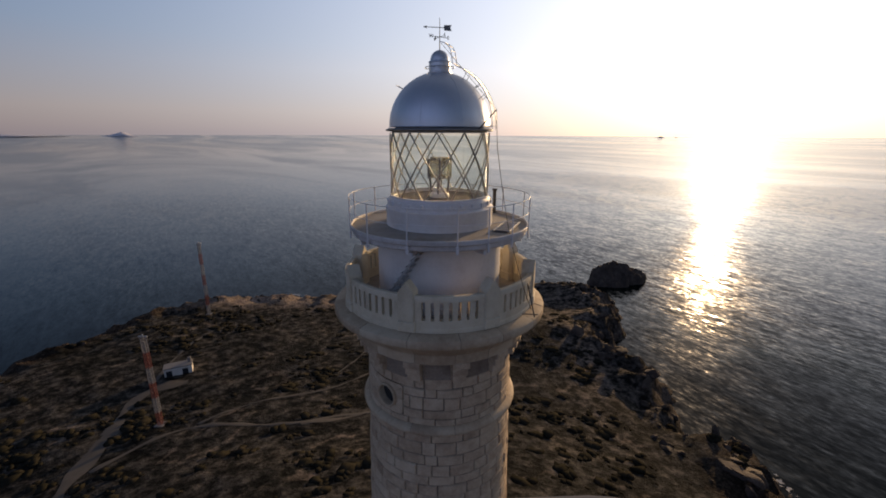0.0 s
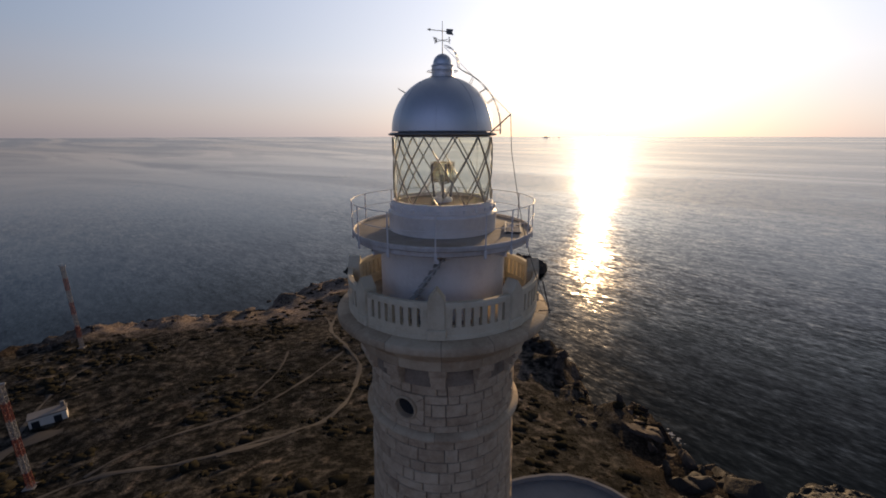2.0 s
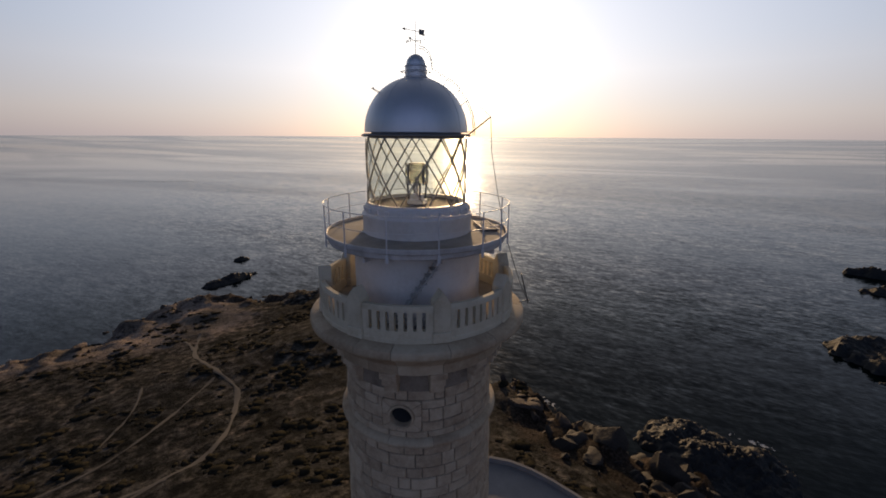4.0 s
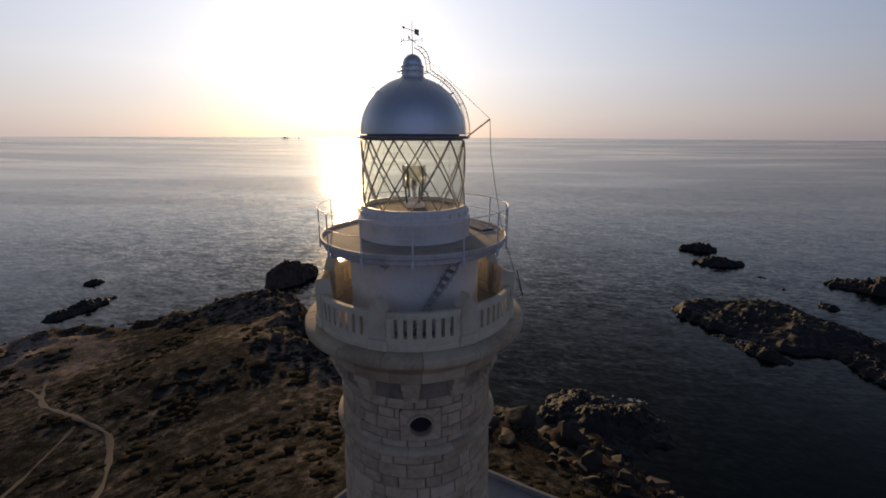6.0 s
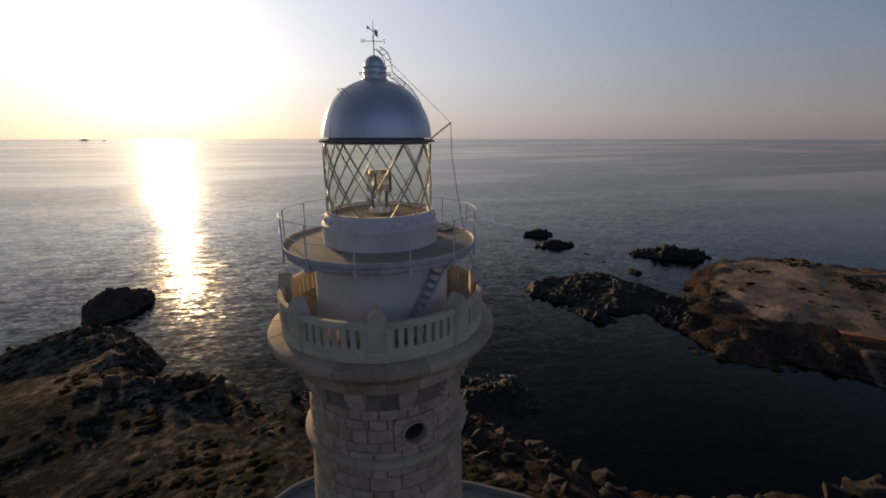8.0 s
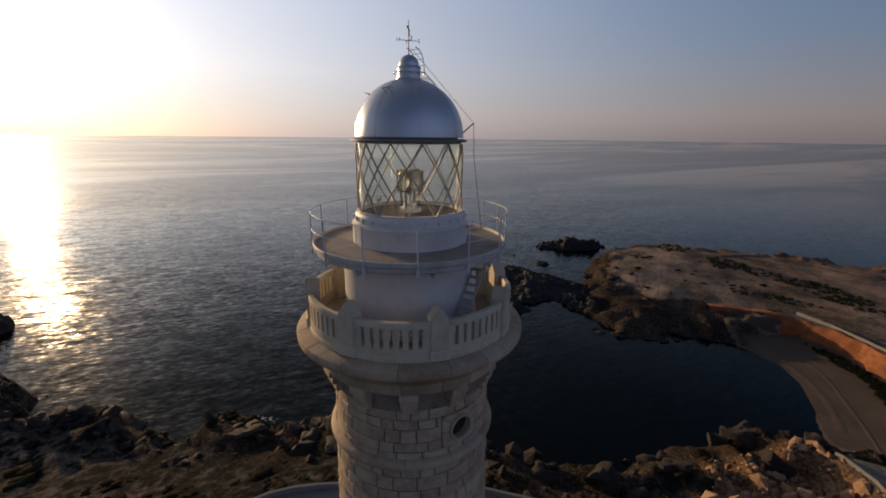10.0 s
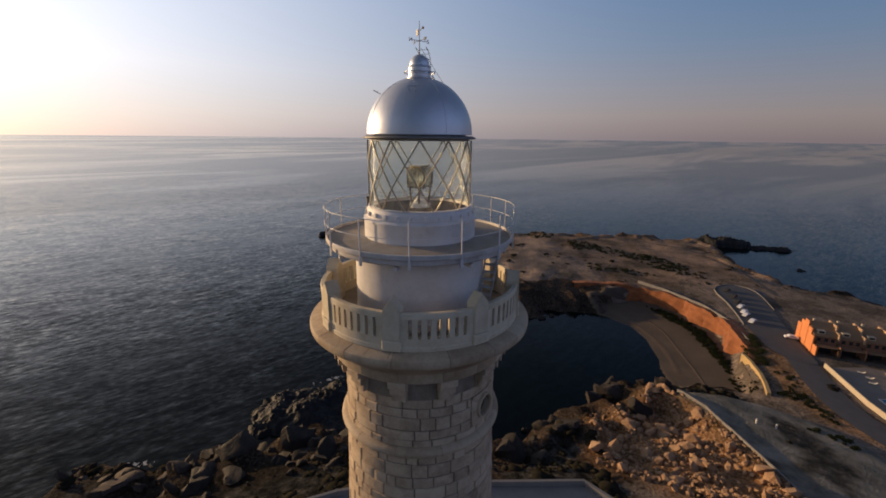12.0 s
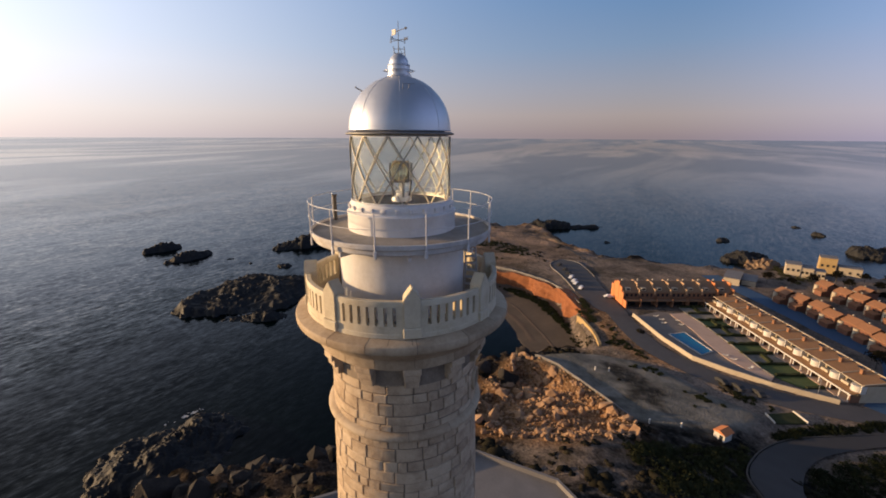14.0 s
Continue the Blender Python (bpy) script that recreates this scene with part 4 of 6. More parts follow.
BASE = 25.0


def shaft_radius(z):
    return 2.665 + 0.026 * max(0.0, 75.0 - z)


OCULUS, EYE_Z, EYE_WIDE, EYE_LOW, EYE_HIGH = 40.5, 74.42, 14.0, 73.86, 74.98   # the round window and the square of masonry round it
core = [(shaft_radius(z) - 0.05, z) for z in (BASE - 1, 40, 60, 68, 72, EYE_LOW)]
shaft = part("shaft", lathe(core, 64, name="shaft"), M["mortar"], tower)
part("upper_core", lathe([(shaft_radius(z) - 0.05, z) for z in (EYE_HIGH, 76.2)], 64, name="upper_core"), M["mortar"], shaft)
part("window_core", lathe([(shaft_radius(z) - 0.05, z) for z in (EYE_LOW, EYE_HIGH)], 60, 270 - OCULUS + EYE_WIDE, 360 - 2 * EYE_WIDE, name="window_core"), M["mortar"], shaft)
part("lower_shaft", lathe([(shaft_radius(z), z) for z in (BASE - 1, 30, 40, 55, 66.2)], 64, name="lower_shaft"), M["stone"], tower)


def stone_block(z0, z1, sweep, proud, r):
    """A dressed stone of the round shaft: chamfered front edges, worn and slightly crooked joints."""
    n = 4
    verts, faces = [], []
    g = 0.03
    slip = [r.uniform(-0.016, 0.016) for _ in range(4)]
    for inset, back in ((0.0, -0.08), (0.0, -0.03), (0.026, proud)):
        for row, z in enumerate((z0 + g / 2 + inset * 0.8, z1 - g / 2 - inset * 0.8)):
            for k in range(n + 1):
                s = shaft_radius(z) + back + (r.uniform(-0.006, 0.006) if back == proud else 0.0)
                half = radians(sweep / 2) - (g / 2 + inset) / s
                a = -half + 2 * half * k / n
                zz = z + (slip[row] * (1 - k / n) + slip[2 + row] * k / n) * (1 if back > -0.05 else 0.5)
                verts.append((s * math.cos(a), s * math.sin(a), zz))
    w = n + 1
    for lay in (0, 1):
        a, b = lay * 2 * w, (lay + 1) * 2 * w
        for k in range(n):
            faces += [(a + k, a + k + 1, b + k + 1, b + k), (a + w + k + 1, a + w + k, b + w + k, b + w + k + 1)]
        faces += [(a + w, a, b, b + w), (a + n, a + w + n, b + w + n, b + n)]
    c = 4 * w
    faces += [(c + k, c + k + 1, c + w + k + 1, c + w + k) for k in range(n)]
    me = mesh_of("stone", verts, faces)
    me.shade_smooth()
    me.set_sharp_from_angle(angle=radians(25))
    me.materials.append(M["stone"])
    return me


rng = random.Random(11)
courses = [67.0]
for limit, tall in ((73.34, 0.42), (EYE_LOW, 0.3), (EYE_HIGH, 0.37), (75.36, 0.38)):
    first_z = courses[-1]
    n = max(1, round((limit - first_z) / tall))
    cuts = [first_z + (limit - first_z) * (k + (rng.uniform(-0.13, 0.13) if 0 < k < n else 0)) / n for k in range(1, n + 1)]
    courses += cuts
for z, above in zip(courses, courses[1:]):
    count = rng.choice((20, 22, 25))
    shares = [rng.uniform(0.5, 1.6) for _ in range(count)]
    total, at = sum(shares), rng.uniform(0, 20)
    for s in shares:
        a0, a1 = at, at + 360 * s / total
        at = a1
        if z >= EYE_LOW - 0.01 and above <= EYE_HIGH + 0.01:   # stones stop at the window's surround
            low, high = OCULUS - EYE_WIDE, OCULUS + EYE_WIDE
            turn = 360 * round(((a0 + a1) / 2 - OCULUS) / 360)
            b0, b1 = a0 - turn, a1 - turn
            if b0 >= low and b1 <= high:
                continue
            if b0 < low < b1:
                b1 = low
            elif b0 < high < b1:
                b0 = high
            a0, a1 = b0, b1
            if a1 - a0 < 2.5:
                continue
        block = part("stone", stone_block(z, above, a1 - a0, rng.uniform(-0.022, 0.016), rng), None, shaft)
        block.matrix_basis = Matrix.Rotation(radians(270 - (a0 + a1) / 2), 4, 'Z')

RING = [(2.66, 73.30), (2.78, 73.31), (2.84, 73.34), (2.885, 73.39), (2.90, 73.45), (2.885, 73.51), (2.84, 73.56), (2.78, 73.59), (2.66, 73.62)]
piece = lathe(RING, 6, 0.15, 29.7, name="ring_stone")
piece.materials.append(M["cornice"])
ring_moulding = part("ring_moulding", lathe([(r - 0.012, zz) for r, zz in RING], 72, name="ring"), M["mortar"], tower)
for k in range(12):
    part("ring_stone", piece, None, ring_moulding, place=Matrix.Rotation(radians(30 * k + 11), 4, 'Z'))


# the round window below the gallery: wedge stones round a deep reveal with dark glass at the back
def wedge_mesh(k, n, half_wide, low, high):
    """One stone of the square surround, from the round opening out to the courses."""
    verts, faces = [], []
    steps = 5
    for layer, back in ((0, 0.012), (1, -0.10)):
        for i in range(steps):
            a = 2 * math.pi * (k + 0.02 + 0.96 * i / (steps - 1)) / n
            c, s = math.cos(a), math.sin(a)
            grow = min(half_wide / max(1e-6, abs(c)), (high if s > 0 else -low) / max(1e-6, abs(s))) - 0.012
            for q in (0.40, grow):
                r = shaft_radius(EYE_Z + s * q) + back
                b = c * q / r
                verts.append((r * math.cos(b), r * math.sin(b), EYE_Z + s * q))
    m = 2 * steps
    for i in range(steps - 1):
        a = 2 * i
        faces += [(a, a + 1, a + 3, a + 2), (m + a, m + a + 2, m + a + 3, m + a + 1), (a, a + 2, m + a + 2, m + a), (a + 1, m + a + 1, m + a + 3, a + 3)]
    faces += [(0, m, m + 1, 1), (m - 2, m - 1, 2 * m - 1, 2 * m - 2)]
    me = mesh_of("stone", verts, faces)
    me.materials.append(M["stone"])
    return me


outward = Matrix.Rotation(radians(270 - OCULUS), 4, 'Z')
for k in range(10):
    part("stone", wedge_mesh(k, 10, radians(EYE_WIDE) * 2.68, EYE_LOW - EYE_Z, EYE_HIGH - EYE_Z), None, shaft, place=outward)
aim = facing(OCULUS, 0, EYE_Z) @ Matrix.Rotation(radians(90), 4, 'Y')
oculus = part("round_window", lathe([(0.35, 2.30), (0.35, 2.70), (0.355, 2.755), (0.37, 2.775), (0.41, 2.775), (0.43, 2.75), (0.43, 2.60)], 40, name="round_window"), M["cornice"], tower, "round stone window frame with a deep pale reveal", place=aim)
part("window_opening", lathe([(0.0, 2.53), (0.36, 2.53)], 40, name="window_opening"), M["window"], oculus, "dark unlit glass")

# twelve stepped corbels under the cornice, with deep recesses between them
CORBEL = 16.3
tiers = []
for wide, deep, low, tall in ((0.56, 0.40, 75.90, 0.22), (0.50, 0.29, 75.62, 0.29), (0.46, 0.17, 75.34, 0.29)):
    bm = box((deep + 0.2, wide, tall), Matrix.Translation((2.66 + (deep - 0.2) / 2, 0, low + tall / 2)), 0.022)
    me = bpy.data.meshes.new("corbel_tier")
    bm.to_mesh(me)
    bm.free()
    me.materials.append(M["stone"])
    tiers.append(me)
for k in range(12):
    spot = facing(CORBEL + 30 * k)
    corbel = part("corbel", tiers[0], None, tower, place=spot)
    part("corbel_tier", tiers[1], None, corbel)
    part("corbel_tier", tiers[2], None, corbel)
# recess backing with the cornice's shade painted into its stone
part("frieze", lathe([(2.655, 75.3), (2.655, 76.2)], 64, name="frieze"), M["frieze"], tower, "weathered stone between the corbels, darkened for the cornice's shade")

CORNICE = [(2.6, 76.12), (3.04, 76.12), (3.06, 76.14), (3.08, 76.42), (3.12, 76.50), (3.16, 76.53), (3.30, 76.68), (3.48, 76.84), (3.60, 76.92), (3.70, 76.965), (3.745, 77.0), (3.765, 77.06),
           (3.765, 77.20), (3.74, 77.25), (3.68, 77.28), (3.3, 77.345), (2.05, 77.36), (2.05, 76.6)]
cornice = part("cornice", lathe([(r - 0.02, zz - 0.004) for r, zz in CORNICE], 64, name="cornice"), M["mortar"], tower)
for k, (start, sweep) in enumerate(((0, 21), (21, 26), (47, 19), (66, 24), (90, 27), (117, 20), (137, 23), (160, 25), (185, 22), (207, 18), (225, 26), (251, 24), (275, 21), (296, 23), (319, 19), (338, 22))):
    part("cornice_stone", lathe(CORNICE, 6, 0.14, sweep - 0.28, name="cornice_stone"), M["cornice"], cornice, place=Matrix.Rotation(radians(start + 5), 4, 'Z') @ Matrix.Translation((0, 0, rng.uniform(-0.008, 0.006))))

# pierced balustrade: eight curved panels between gabled pedestals
PED = 16.4
FLOOR = 77.36
RAIL_IN, RAIL_OUT = 3.17, 3.345


def pedestal_mesh():
    bm = bmesh.new()
    outline = [(-0.25, 0.30), (0.25, 0.30), (0.25, 1.20), (0.0, 1.54), (-0.25, 1.20)]
    verts = []
    for x in (-0.25, 0.17):
        verts.append([bm.verts.new((x, y, zz)) for y, zz in outline])
    bm.faces.new(verts[1])
    bm.faces.new(list(reversed(verts[0])))
    for k in range(5):
        bm.faces.new((verts[0][k], verts[0][(k + 1) % 5], verts[1][(k + 1) % 5], verts[1][k]))
    bmesh.ops.recalc_face_normals(bm, faces=bm.faces)
    bmesh.ops.bevel(bm, geom=list(bm.edges), offset=0.022, segments=2, affect='EDGES')
    box_into(bm, (0.49, 0.56, 0.32), Matrix.Translation((-0.03, 0, 0.15)), 0.025)
    me = bpy.data.meshes.new("pedestal")
    bm.to_mesh(me)
    bm.free()
    me.materials.append(M["balustrade"])
    return me


def baluster_mesh():
    """The stone between two slots, wider at both ends where the slots are rounded; it follows the curve."""
    outline = []
    pitch, slot, low, high = radians(4.55) * 3.26, 0.105, 0.0, 0.60
    for zz, turn in [(low, k) for k in range(5)] + [(high, k) for k in range(4, -1, -1)]:
        a = math.pi / 2 * turn / 4
        inset = slot / 2 * (1 - math.sin(a))
        y = slot / 2 * (1 - math.cos(a))
        outline.append((pitch / 2 - slot / 2 + (slot / 2) * (1 - math.sin(a)) if zz == low else pitch / 2 - slot / 2 + inset, zz + (y if zz == low else -y)))
    outline = outline + [(-y, zz) for y, zz in reversed(outline)]
    n = len(outline)
    verts = [(r * math.cos(y / 3.26), r * math.sin(y / 3.26), zz) for r in (RAIL_IN + 0.01, RAIL_OUT - 0.01) for y, zz in outline]
    faces = [tuple(range(n - 1, -1, -1)), tuple(range(n, 2 * n))] + [(k, (k + 1) % n, n + (k + 1) % n, n + k) for k in range(n)]
    bm = bmesh.new()
    bm.from_mesh(mesh_of("baluster", verts, faces))
    bmesh.ops.recalc_face_normals(bm, faces=bm.faces)
    me = bpy.data.meshes.new("baluster")
    bm.to_mesh(me)
    bm.free()
    me.materials.append(M["balustrade"])
    return me


ped_mesh, bal_mesh = pedestal_mesh(), baluster_mesh()
SPAN = 45 - 2 * 4.2
rail_base = lathe([(RAIL_IN, -0.02), (RAIL_OUT + 0.02, -0.02), (RAIL_OUT + 0.02, 0.10), (RAIL_OUT, 0.125), (RAIL_OUT, 0.36), (RAIL_IN, 0.36), (RAIL_IN, -0.02)], 12, -SPAN / 2, SPAN, name="balustrade_panel")
rail_top = lathe([(RAIL_IN, 0.94), (RAIL_OUT, 0.94), (RAIL_OUT, 1.085), (RAIL_OUT - 0.02, 1.12), (RAIL_IN + 0.02, 1.12), (RAIL_IN, 1.085), (RAIL_IN, 0.94)], 12, -SPAN / 2, SPAN, name="top_rail")
rail_end = lathe([(RAIL_IN + 0.01, 0.35), (RAIL_OUT - 0.01, 0.35), (RAIL_OUT - 0.01, 0.95), (RAIL_IN + 0.01, 0.95), (RAIL_IN + 0.01, 0.35)], 2, -1.25, 2.5, name="end_stone")
for me in (rail_base, rail_top, rail_end):
    me.materials.append(M["balustrade"])
for k in range(8):
    part("pedestal", ped_mesh, None, tower, place=facing(PED + 45 * k, 3.22, FLOOR))
    panel = part("balustrade_panel", rail_base, None, tower, place=facing(PED + 22.5 + 45 * k, 0, FLOOR))
    part("top_rail", rail_top, None, panel)
    for s in (-1, 1):
        part("end_stone", rail_end, None, panel, place=Matrix.Rotation(radians(s * (SPAN / 2 - 1.2)), 4, 'Z'))
    for j in range(8):
        part("baluster", bal_mesh, None, panel, place=Matrix.Translation((0, 0, 0.35)) @ Matrix.Rotation(radians(4.55 * (j - 3.5)), 4, 'Z'))

part("gallery_floor", lathe([(2.0, 77.37), (3.2, 77.375)], 64, name="gallery_floor"), M["deck"], tower)
drum = part("drum", lathe([(2.20, 77.37), (2.20, 77.56), (2.17, 77.6), (2.17, 79.5), (2.2, 79.56), (2.24, 79.64)], 72, name="drum"), M["white"], tower, "white painted drum wall")
door_at = 205
part("door", box((0.08, 0.8, 1.85), facing(door_at, 2.15, 78.32), 0.01), M["dark_iron"], drum, "dark iron gallery door")

upper = part("upper_gallery", lathe([(2.0, 79.50), (2.28, 79.52), (2.34, 79.58), (2.88, 79.69), (2.97, 79.71), (3.0, 79.75), (3.0, 79.87), (3.03, 79.895), (3.075, 79.90), (3.09, 79.92), (3.09, 80.03), (3.075, 80.05), (3.035, 80.05), (3.02, 80.03), (3.02, 79.95)], 84, name="upper_gallery"), M["fascia"], tower, "white cantilevered upper gallery")
part("gallery_deck", lathe([(1.7, 79.99), (3.025, 79.965)], 84, name="gallery_deck"), M["deck"], upper, "worn brown deck")
for k in range(8):
    bm = bmesh.new()
    box_into(bm, (0.72, 0.09, 0.14), facing(PED + 45 * k, 2.52, 79.57), 0.01)
    part("gallery_bracket", bm, M["white_iron"], upper)

railing = part("railing", tube([away(-10 + 5 * k, 3.10, 80.98) for k in range(72)], 0.013, "railing", 6, True), M["white_iron"], tower, "thin white iron guard rail")
part("middle_rail", tube([away(-10 + 5 * k, 3.10, 80.50) for k in range(72)], 0.010, "middle_rail", 6, True), M["white_iron"], railing)
for a in (*range(-10, 320, 27), 332):
    bm = rod(away(a, 3.10, 79.66), away(a, 3.10, 80.98), 0.021)
    box_into(bm, (0.05, 0.09, 0.24), facing(a, 3.10, 79.76), 0.008)
    part("railing_post", bm, M["white_iron"], railing)

lantern_base = part("lantern_base", lathe([(1.84, 79.98), (1.84, 80.5), (1.86, 80.54), (1.86, 80.60), (1.80, 80.63), (1.76, 80.66), (1.75, 80.86), (1.70, 80.93), (1.58, 80.95), (1.56, 80.86)], 72, name="lantern_base"), M["white"], tower, "white iron lantern wall")
lug = box((0.07, 0.12, 0.14), None, 0.015)
lug_me = bpy.data.meshes.new("vent_lug")
lug.to_mesh(lug_me)
lug.free()
lug_me.materials.append(M["white_iron"])
for k in range(26):
    part("vent_lug", lug_me, None, lantern_base, place=facing(360 / 26 * k + 4, 1.775, 80.78))
part("lantern_floor", lathe([(0.0, 80.88), (1.58, 80.88)], 48, name="lantern_floor"), M["dark_floor"], lantern_base)

# lantern glazing: twelve curved panes behind a lattice of slanting bars
GL0, GL1, NODE = 80.93, 83.02, 2.6
pane = lathe([(1.630, GL0), (1.630, GL1), (1.624, GL1), (1.624, GL0)], 6, 0, 29.8, name="pane")
pane.materials.append(M["pane"])
for k in range(12):
    ob = part("pane", pane, None, tower, place=Matrix.Rotation(radians(30 * k + 270 - NODE), 4, 'Z'))
    ob.visible_shadow = False


def slant_bar(hand):
    n, verts, faces = 12, [], []
    for i in range(n + 1):
        a = radians(hand * 45 * i / n)
        zz = GL0 + (GL1 - GL0) * (1 - i / n)
        tang = 0.021
        for r, side in ((1.636, -1), (1.636, 1), (1.675, 1), (1.675, -1)):
            b = a + side * tang / r
            verts.append((r * math.cos(b), r * math.sin(b), zz))
    for i in range(n):
        for k in range(4):
            k2 = (k + 1) % 4
            faces.append((4 * i + k, 4 * i + k2, 4 * i + 4 + k2, 4 * i + 4 + k))
    me = mesh_of("glazing_bar", verts, faces)
    me.materials.append(M["bars"])
    return me


for hand in (1, -1):
    me = slant_bar(hand)
    for k in range(12):
        part("glazing_bar", me, None, tower, place=Matrix.Rotation(radians(30 * k + 270 - NODE), 4, 'Z'))
part("lantern_sill", lathe([(1.60, 80.93), (1.70, 80.93), (1.70, 80.99), (1.60, 80.99)], 72, name="lantern_sill"), M["white_iron"], lantern_base)

# roof
dome = part("dome", lathe([(1.70, 83.19)] + [(1.66 * math.cos(radians(t)), 83.21 + 1.68 * math.sin(radians(t))) for t in range(0, 78, 3)], 96, name="dome"), M["dome"], tower, "silver painted metal dome")
part("roof_rim", lathe([(1.60, 83.05), (1.72, 83.06), (1.765, 83.075), (1.785, 83.09), (1.785, 83.115), (1.74, 83.13), (1.68, 83.16)], 96, name="roof_rim"), M["rim"], dome, "grey metal gutter rim")
part("roof_lining", lathe([(1.60, 83.01), (1.2, 83.5), (0.4, 83.8), (0.0, 83.85)], 48, name="roof_lining"), M["white"], dome)
for k in range(8):
    seam = tube([away(20 + 45 * k, 1.662 * math.cos(radians(t)), 83.21 + 1.682 * math.sin(radians(t))) for t in range(0, 78, 4)], 0.008, "seam", 5)
    part("seam", seam, M["dome"], dome)
cupola = part("cupola", lathe([(0.36, 84.80), (0.385, 84.84), (0.385, 84.88), (0.345, 84.90), (0.345, 85.16), (0.36, 85.18), (0.35, 85.21), (0.31, 85.23)] + [(0.305 * math.cos(radians(t)), 85.23 + 0.32 * math.sin(radians(t))) for t in range(0, 91, 9)], 48, name="cupola"), M["dome"], dome, "small silver ventilator with rounded cap")
part("cupola_rail", tube([away(15 * k, 0.47, 85.03) for k in range(24)], 0.012, "cupola_rail", 6, True), M["steel"], cupola)
for k in range(4):
    part("rail_stay", rod(away(30 + 90 * k, 0.34, 85.03), away(30 + 90 * k, 0.53, 85.03), 0.01), M["steel"], cupola)

vane = part("weather_vane", rod((0, 0, 85.5), (0, 0, 86.48), 0.016, 8, 0.5), M["dark_iron"], tower, "dark iron weather vane with compass letters")
VANE = 78.0   # the arrow's heading
head = away(VANE, 0.42, 86.20)
tail = away(VANE + 180, 0.14, 86.20)
part("arrow", rod(head, tail, 0.011), M["dark_iron"], vane)
part("arrow_head", rod(head, away(VANE, 0.52, 86.20), 0.04, 8, 0.1), M["dark_iron"], vane)
flag = mesh_of("vane_tail", [(0.012 * s, y, zz) for s in (-1, 1) for y, zz in ((0.0, -0.075), (0.24, -0.085), (0.20, 0.0), (0.24, 0.085), (0.0, 0.075))],
               [(4, 3, 2, 1, 0), (5, 6, 7, 8, 9)] + [(k, (k + 1) % 5, 5 + (k + 1) % 5, 5 + k) for k in range(5)])
part("vane_tail", flag, M["rim"], vane, place=Matrix.Translation(away(VANE + 180, 0.14, 86.20)) @ Matrix.Rotation(radians(270 - VANE + 90), 4, 'Z'))


def letter_mesh(text, size):
    cu = bpy.data.curves.new("letter", 'FONT')
    cu.body, cu.size, cu.extrude, cu.align_x, cu.align_y = text, size, 0.008, 'CENTER', 'CENTER'
    ob = new("letter", cu)
    bpy.context.view_layer.update()
    me = bpy.data.meshes.new_from_object(ob)
    bpy.data.objects.remove(ob)
    return me


NORTH = 150.0
for k, mark in enumerate("NESW"):
    a = NORTH + 90 * k
    part("compass_arm", rod((0, 0, 85.93), away(a, 0.26, 85.93), 0.009), M["dark_iron"], vane)
for k, mark in enumerate(("N", "E", "S", "W")):
    a = NORTH + 90 * k
    upright = Matrix.Translation(away(a, 0.31, 85.93)) @ Matrix.Rotation(radians(270 - a), 4, 'Z') @ Matrix.Rotation(radians(90), 4, 'X')
    me = letter_mesh(mark, 0.15)
    me.materials.append(M["dark_iron"])
    part("compass_letter", me, None, vane, place=upright)

# ladder over the dome, on brackets
LADDER = -65.0


def ladder_line(shift):
    pts = []
    for t in range(-4, 72, 4):
        r, zz = 1.90 * math.cos(radians(t)), 83.24 + 1.90 * math.sin(radians(t))
        pts.append(facing(LADDER) @ Vector((r, shift, zz)))
    pts += [facing(LADDER) @ Vector((r, shift, zz)) for r, zz in ((0.52, 85.12), (0.5, 85.3), (0.46, 85.48), (0.38, 85.62), (0.25, 85.72), (0.1, 85.76))]
    return pts


left, right = ladder_line(-0.17), ladder_line(0.17)
ladder = part("roof_ladder", tube(left, 0.014, "ladder_rail"), M["steel"], tower, "thin curved steel roof ladder")
part("ladder_rail", tube(right, 0.014, "ladder_rail"), M["steel"], ladder)
for k in range(1, len(left) - 1):
    for f in (0.0, 0.5) if k < 19 else (0.0,):
        a, b = left[k].lerp(left[k + 1], f), right[k].lerp(right[k + 1], f)
        part("rung", rod(a, b, 0.009, 6), M["steel"], ladder)
for t in (0, 30, 58):
    for s in (-0.17, 0.17):
        part("ladder_stay", rod(facing(LADDER) @ Vector((1.66 * math.cos(radians(t)), s, 83.21 + 1.66 * math.sin(radians(t)))), facing(LADDER) @ Vector((1.9 * math.cos(radians(t)), s, 83.24 + 1.9 * math.sin(radians(t)))), 0.01), M["steel"], ladder)

# boom with its hanging cable and stay
TIP = Vector((1.66, -1.77, 83.67))
boom = part("boom", rod((1.20, -1.22, 83.12), TIP, 0.022), M["dark_iron"], tower, "short dark boom at the roof's rim")
part("stay_wire", rod((0.05, -0.05, 85.74), TIP, 0.007, 5), M["dark_iron"], boom)
part("hanging_cable", tube([TIP, (1.72, -1.80, 82.6), (1.90, -1.93, 81.4), (2.10, -2.05, 80.3), (2.32, -2.2, 79.4), (2.62, -2.38, 78.4), (2.86, -2.5, 77.75)], 0.011, "hanging_cable", 5), M["dark_iron"], boom)
bm = bmesh.new()
rod_into(bm, (2.74, -2.36, 78.55), (2.98, -2.52, 77.5), 0.022)
rod_into(bm, (2.6, -2.5, 77.6), (3.1, -2.45, 77.55), 0.018)
part("cable_clamp", bm, M["dark_iron"], boom)

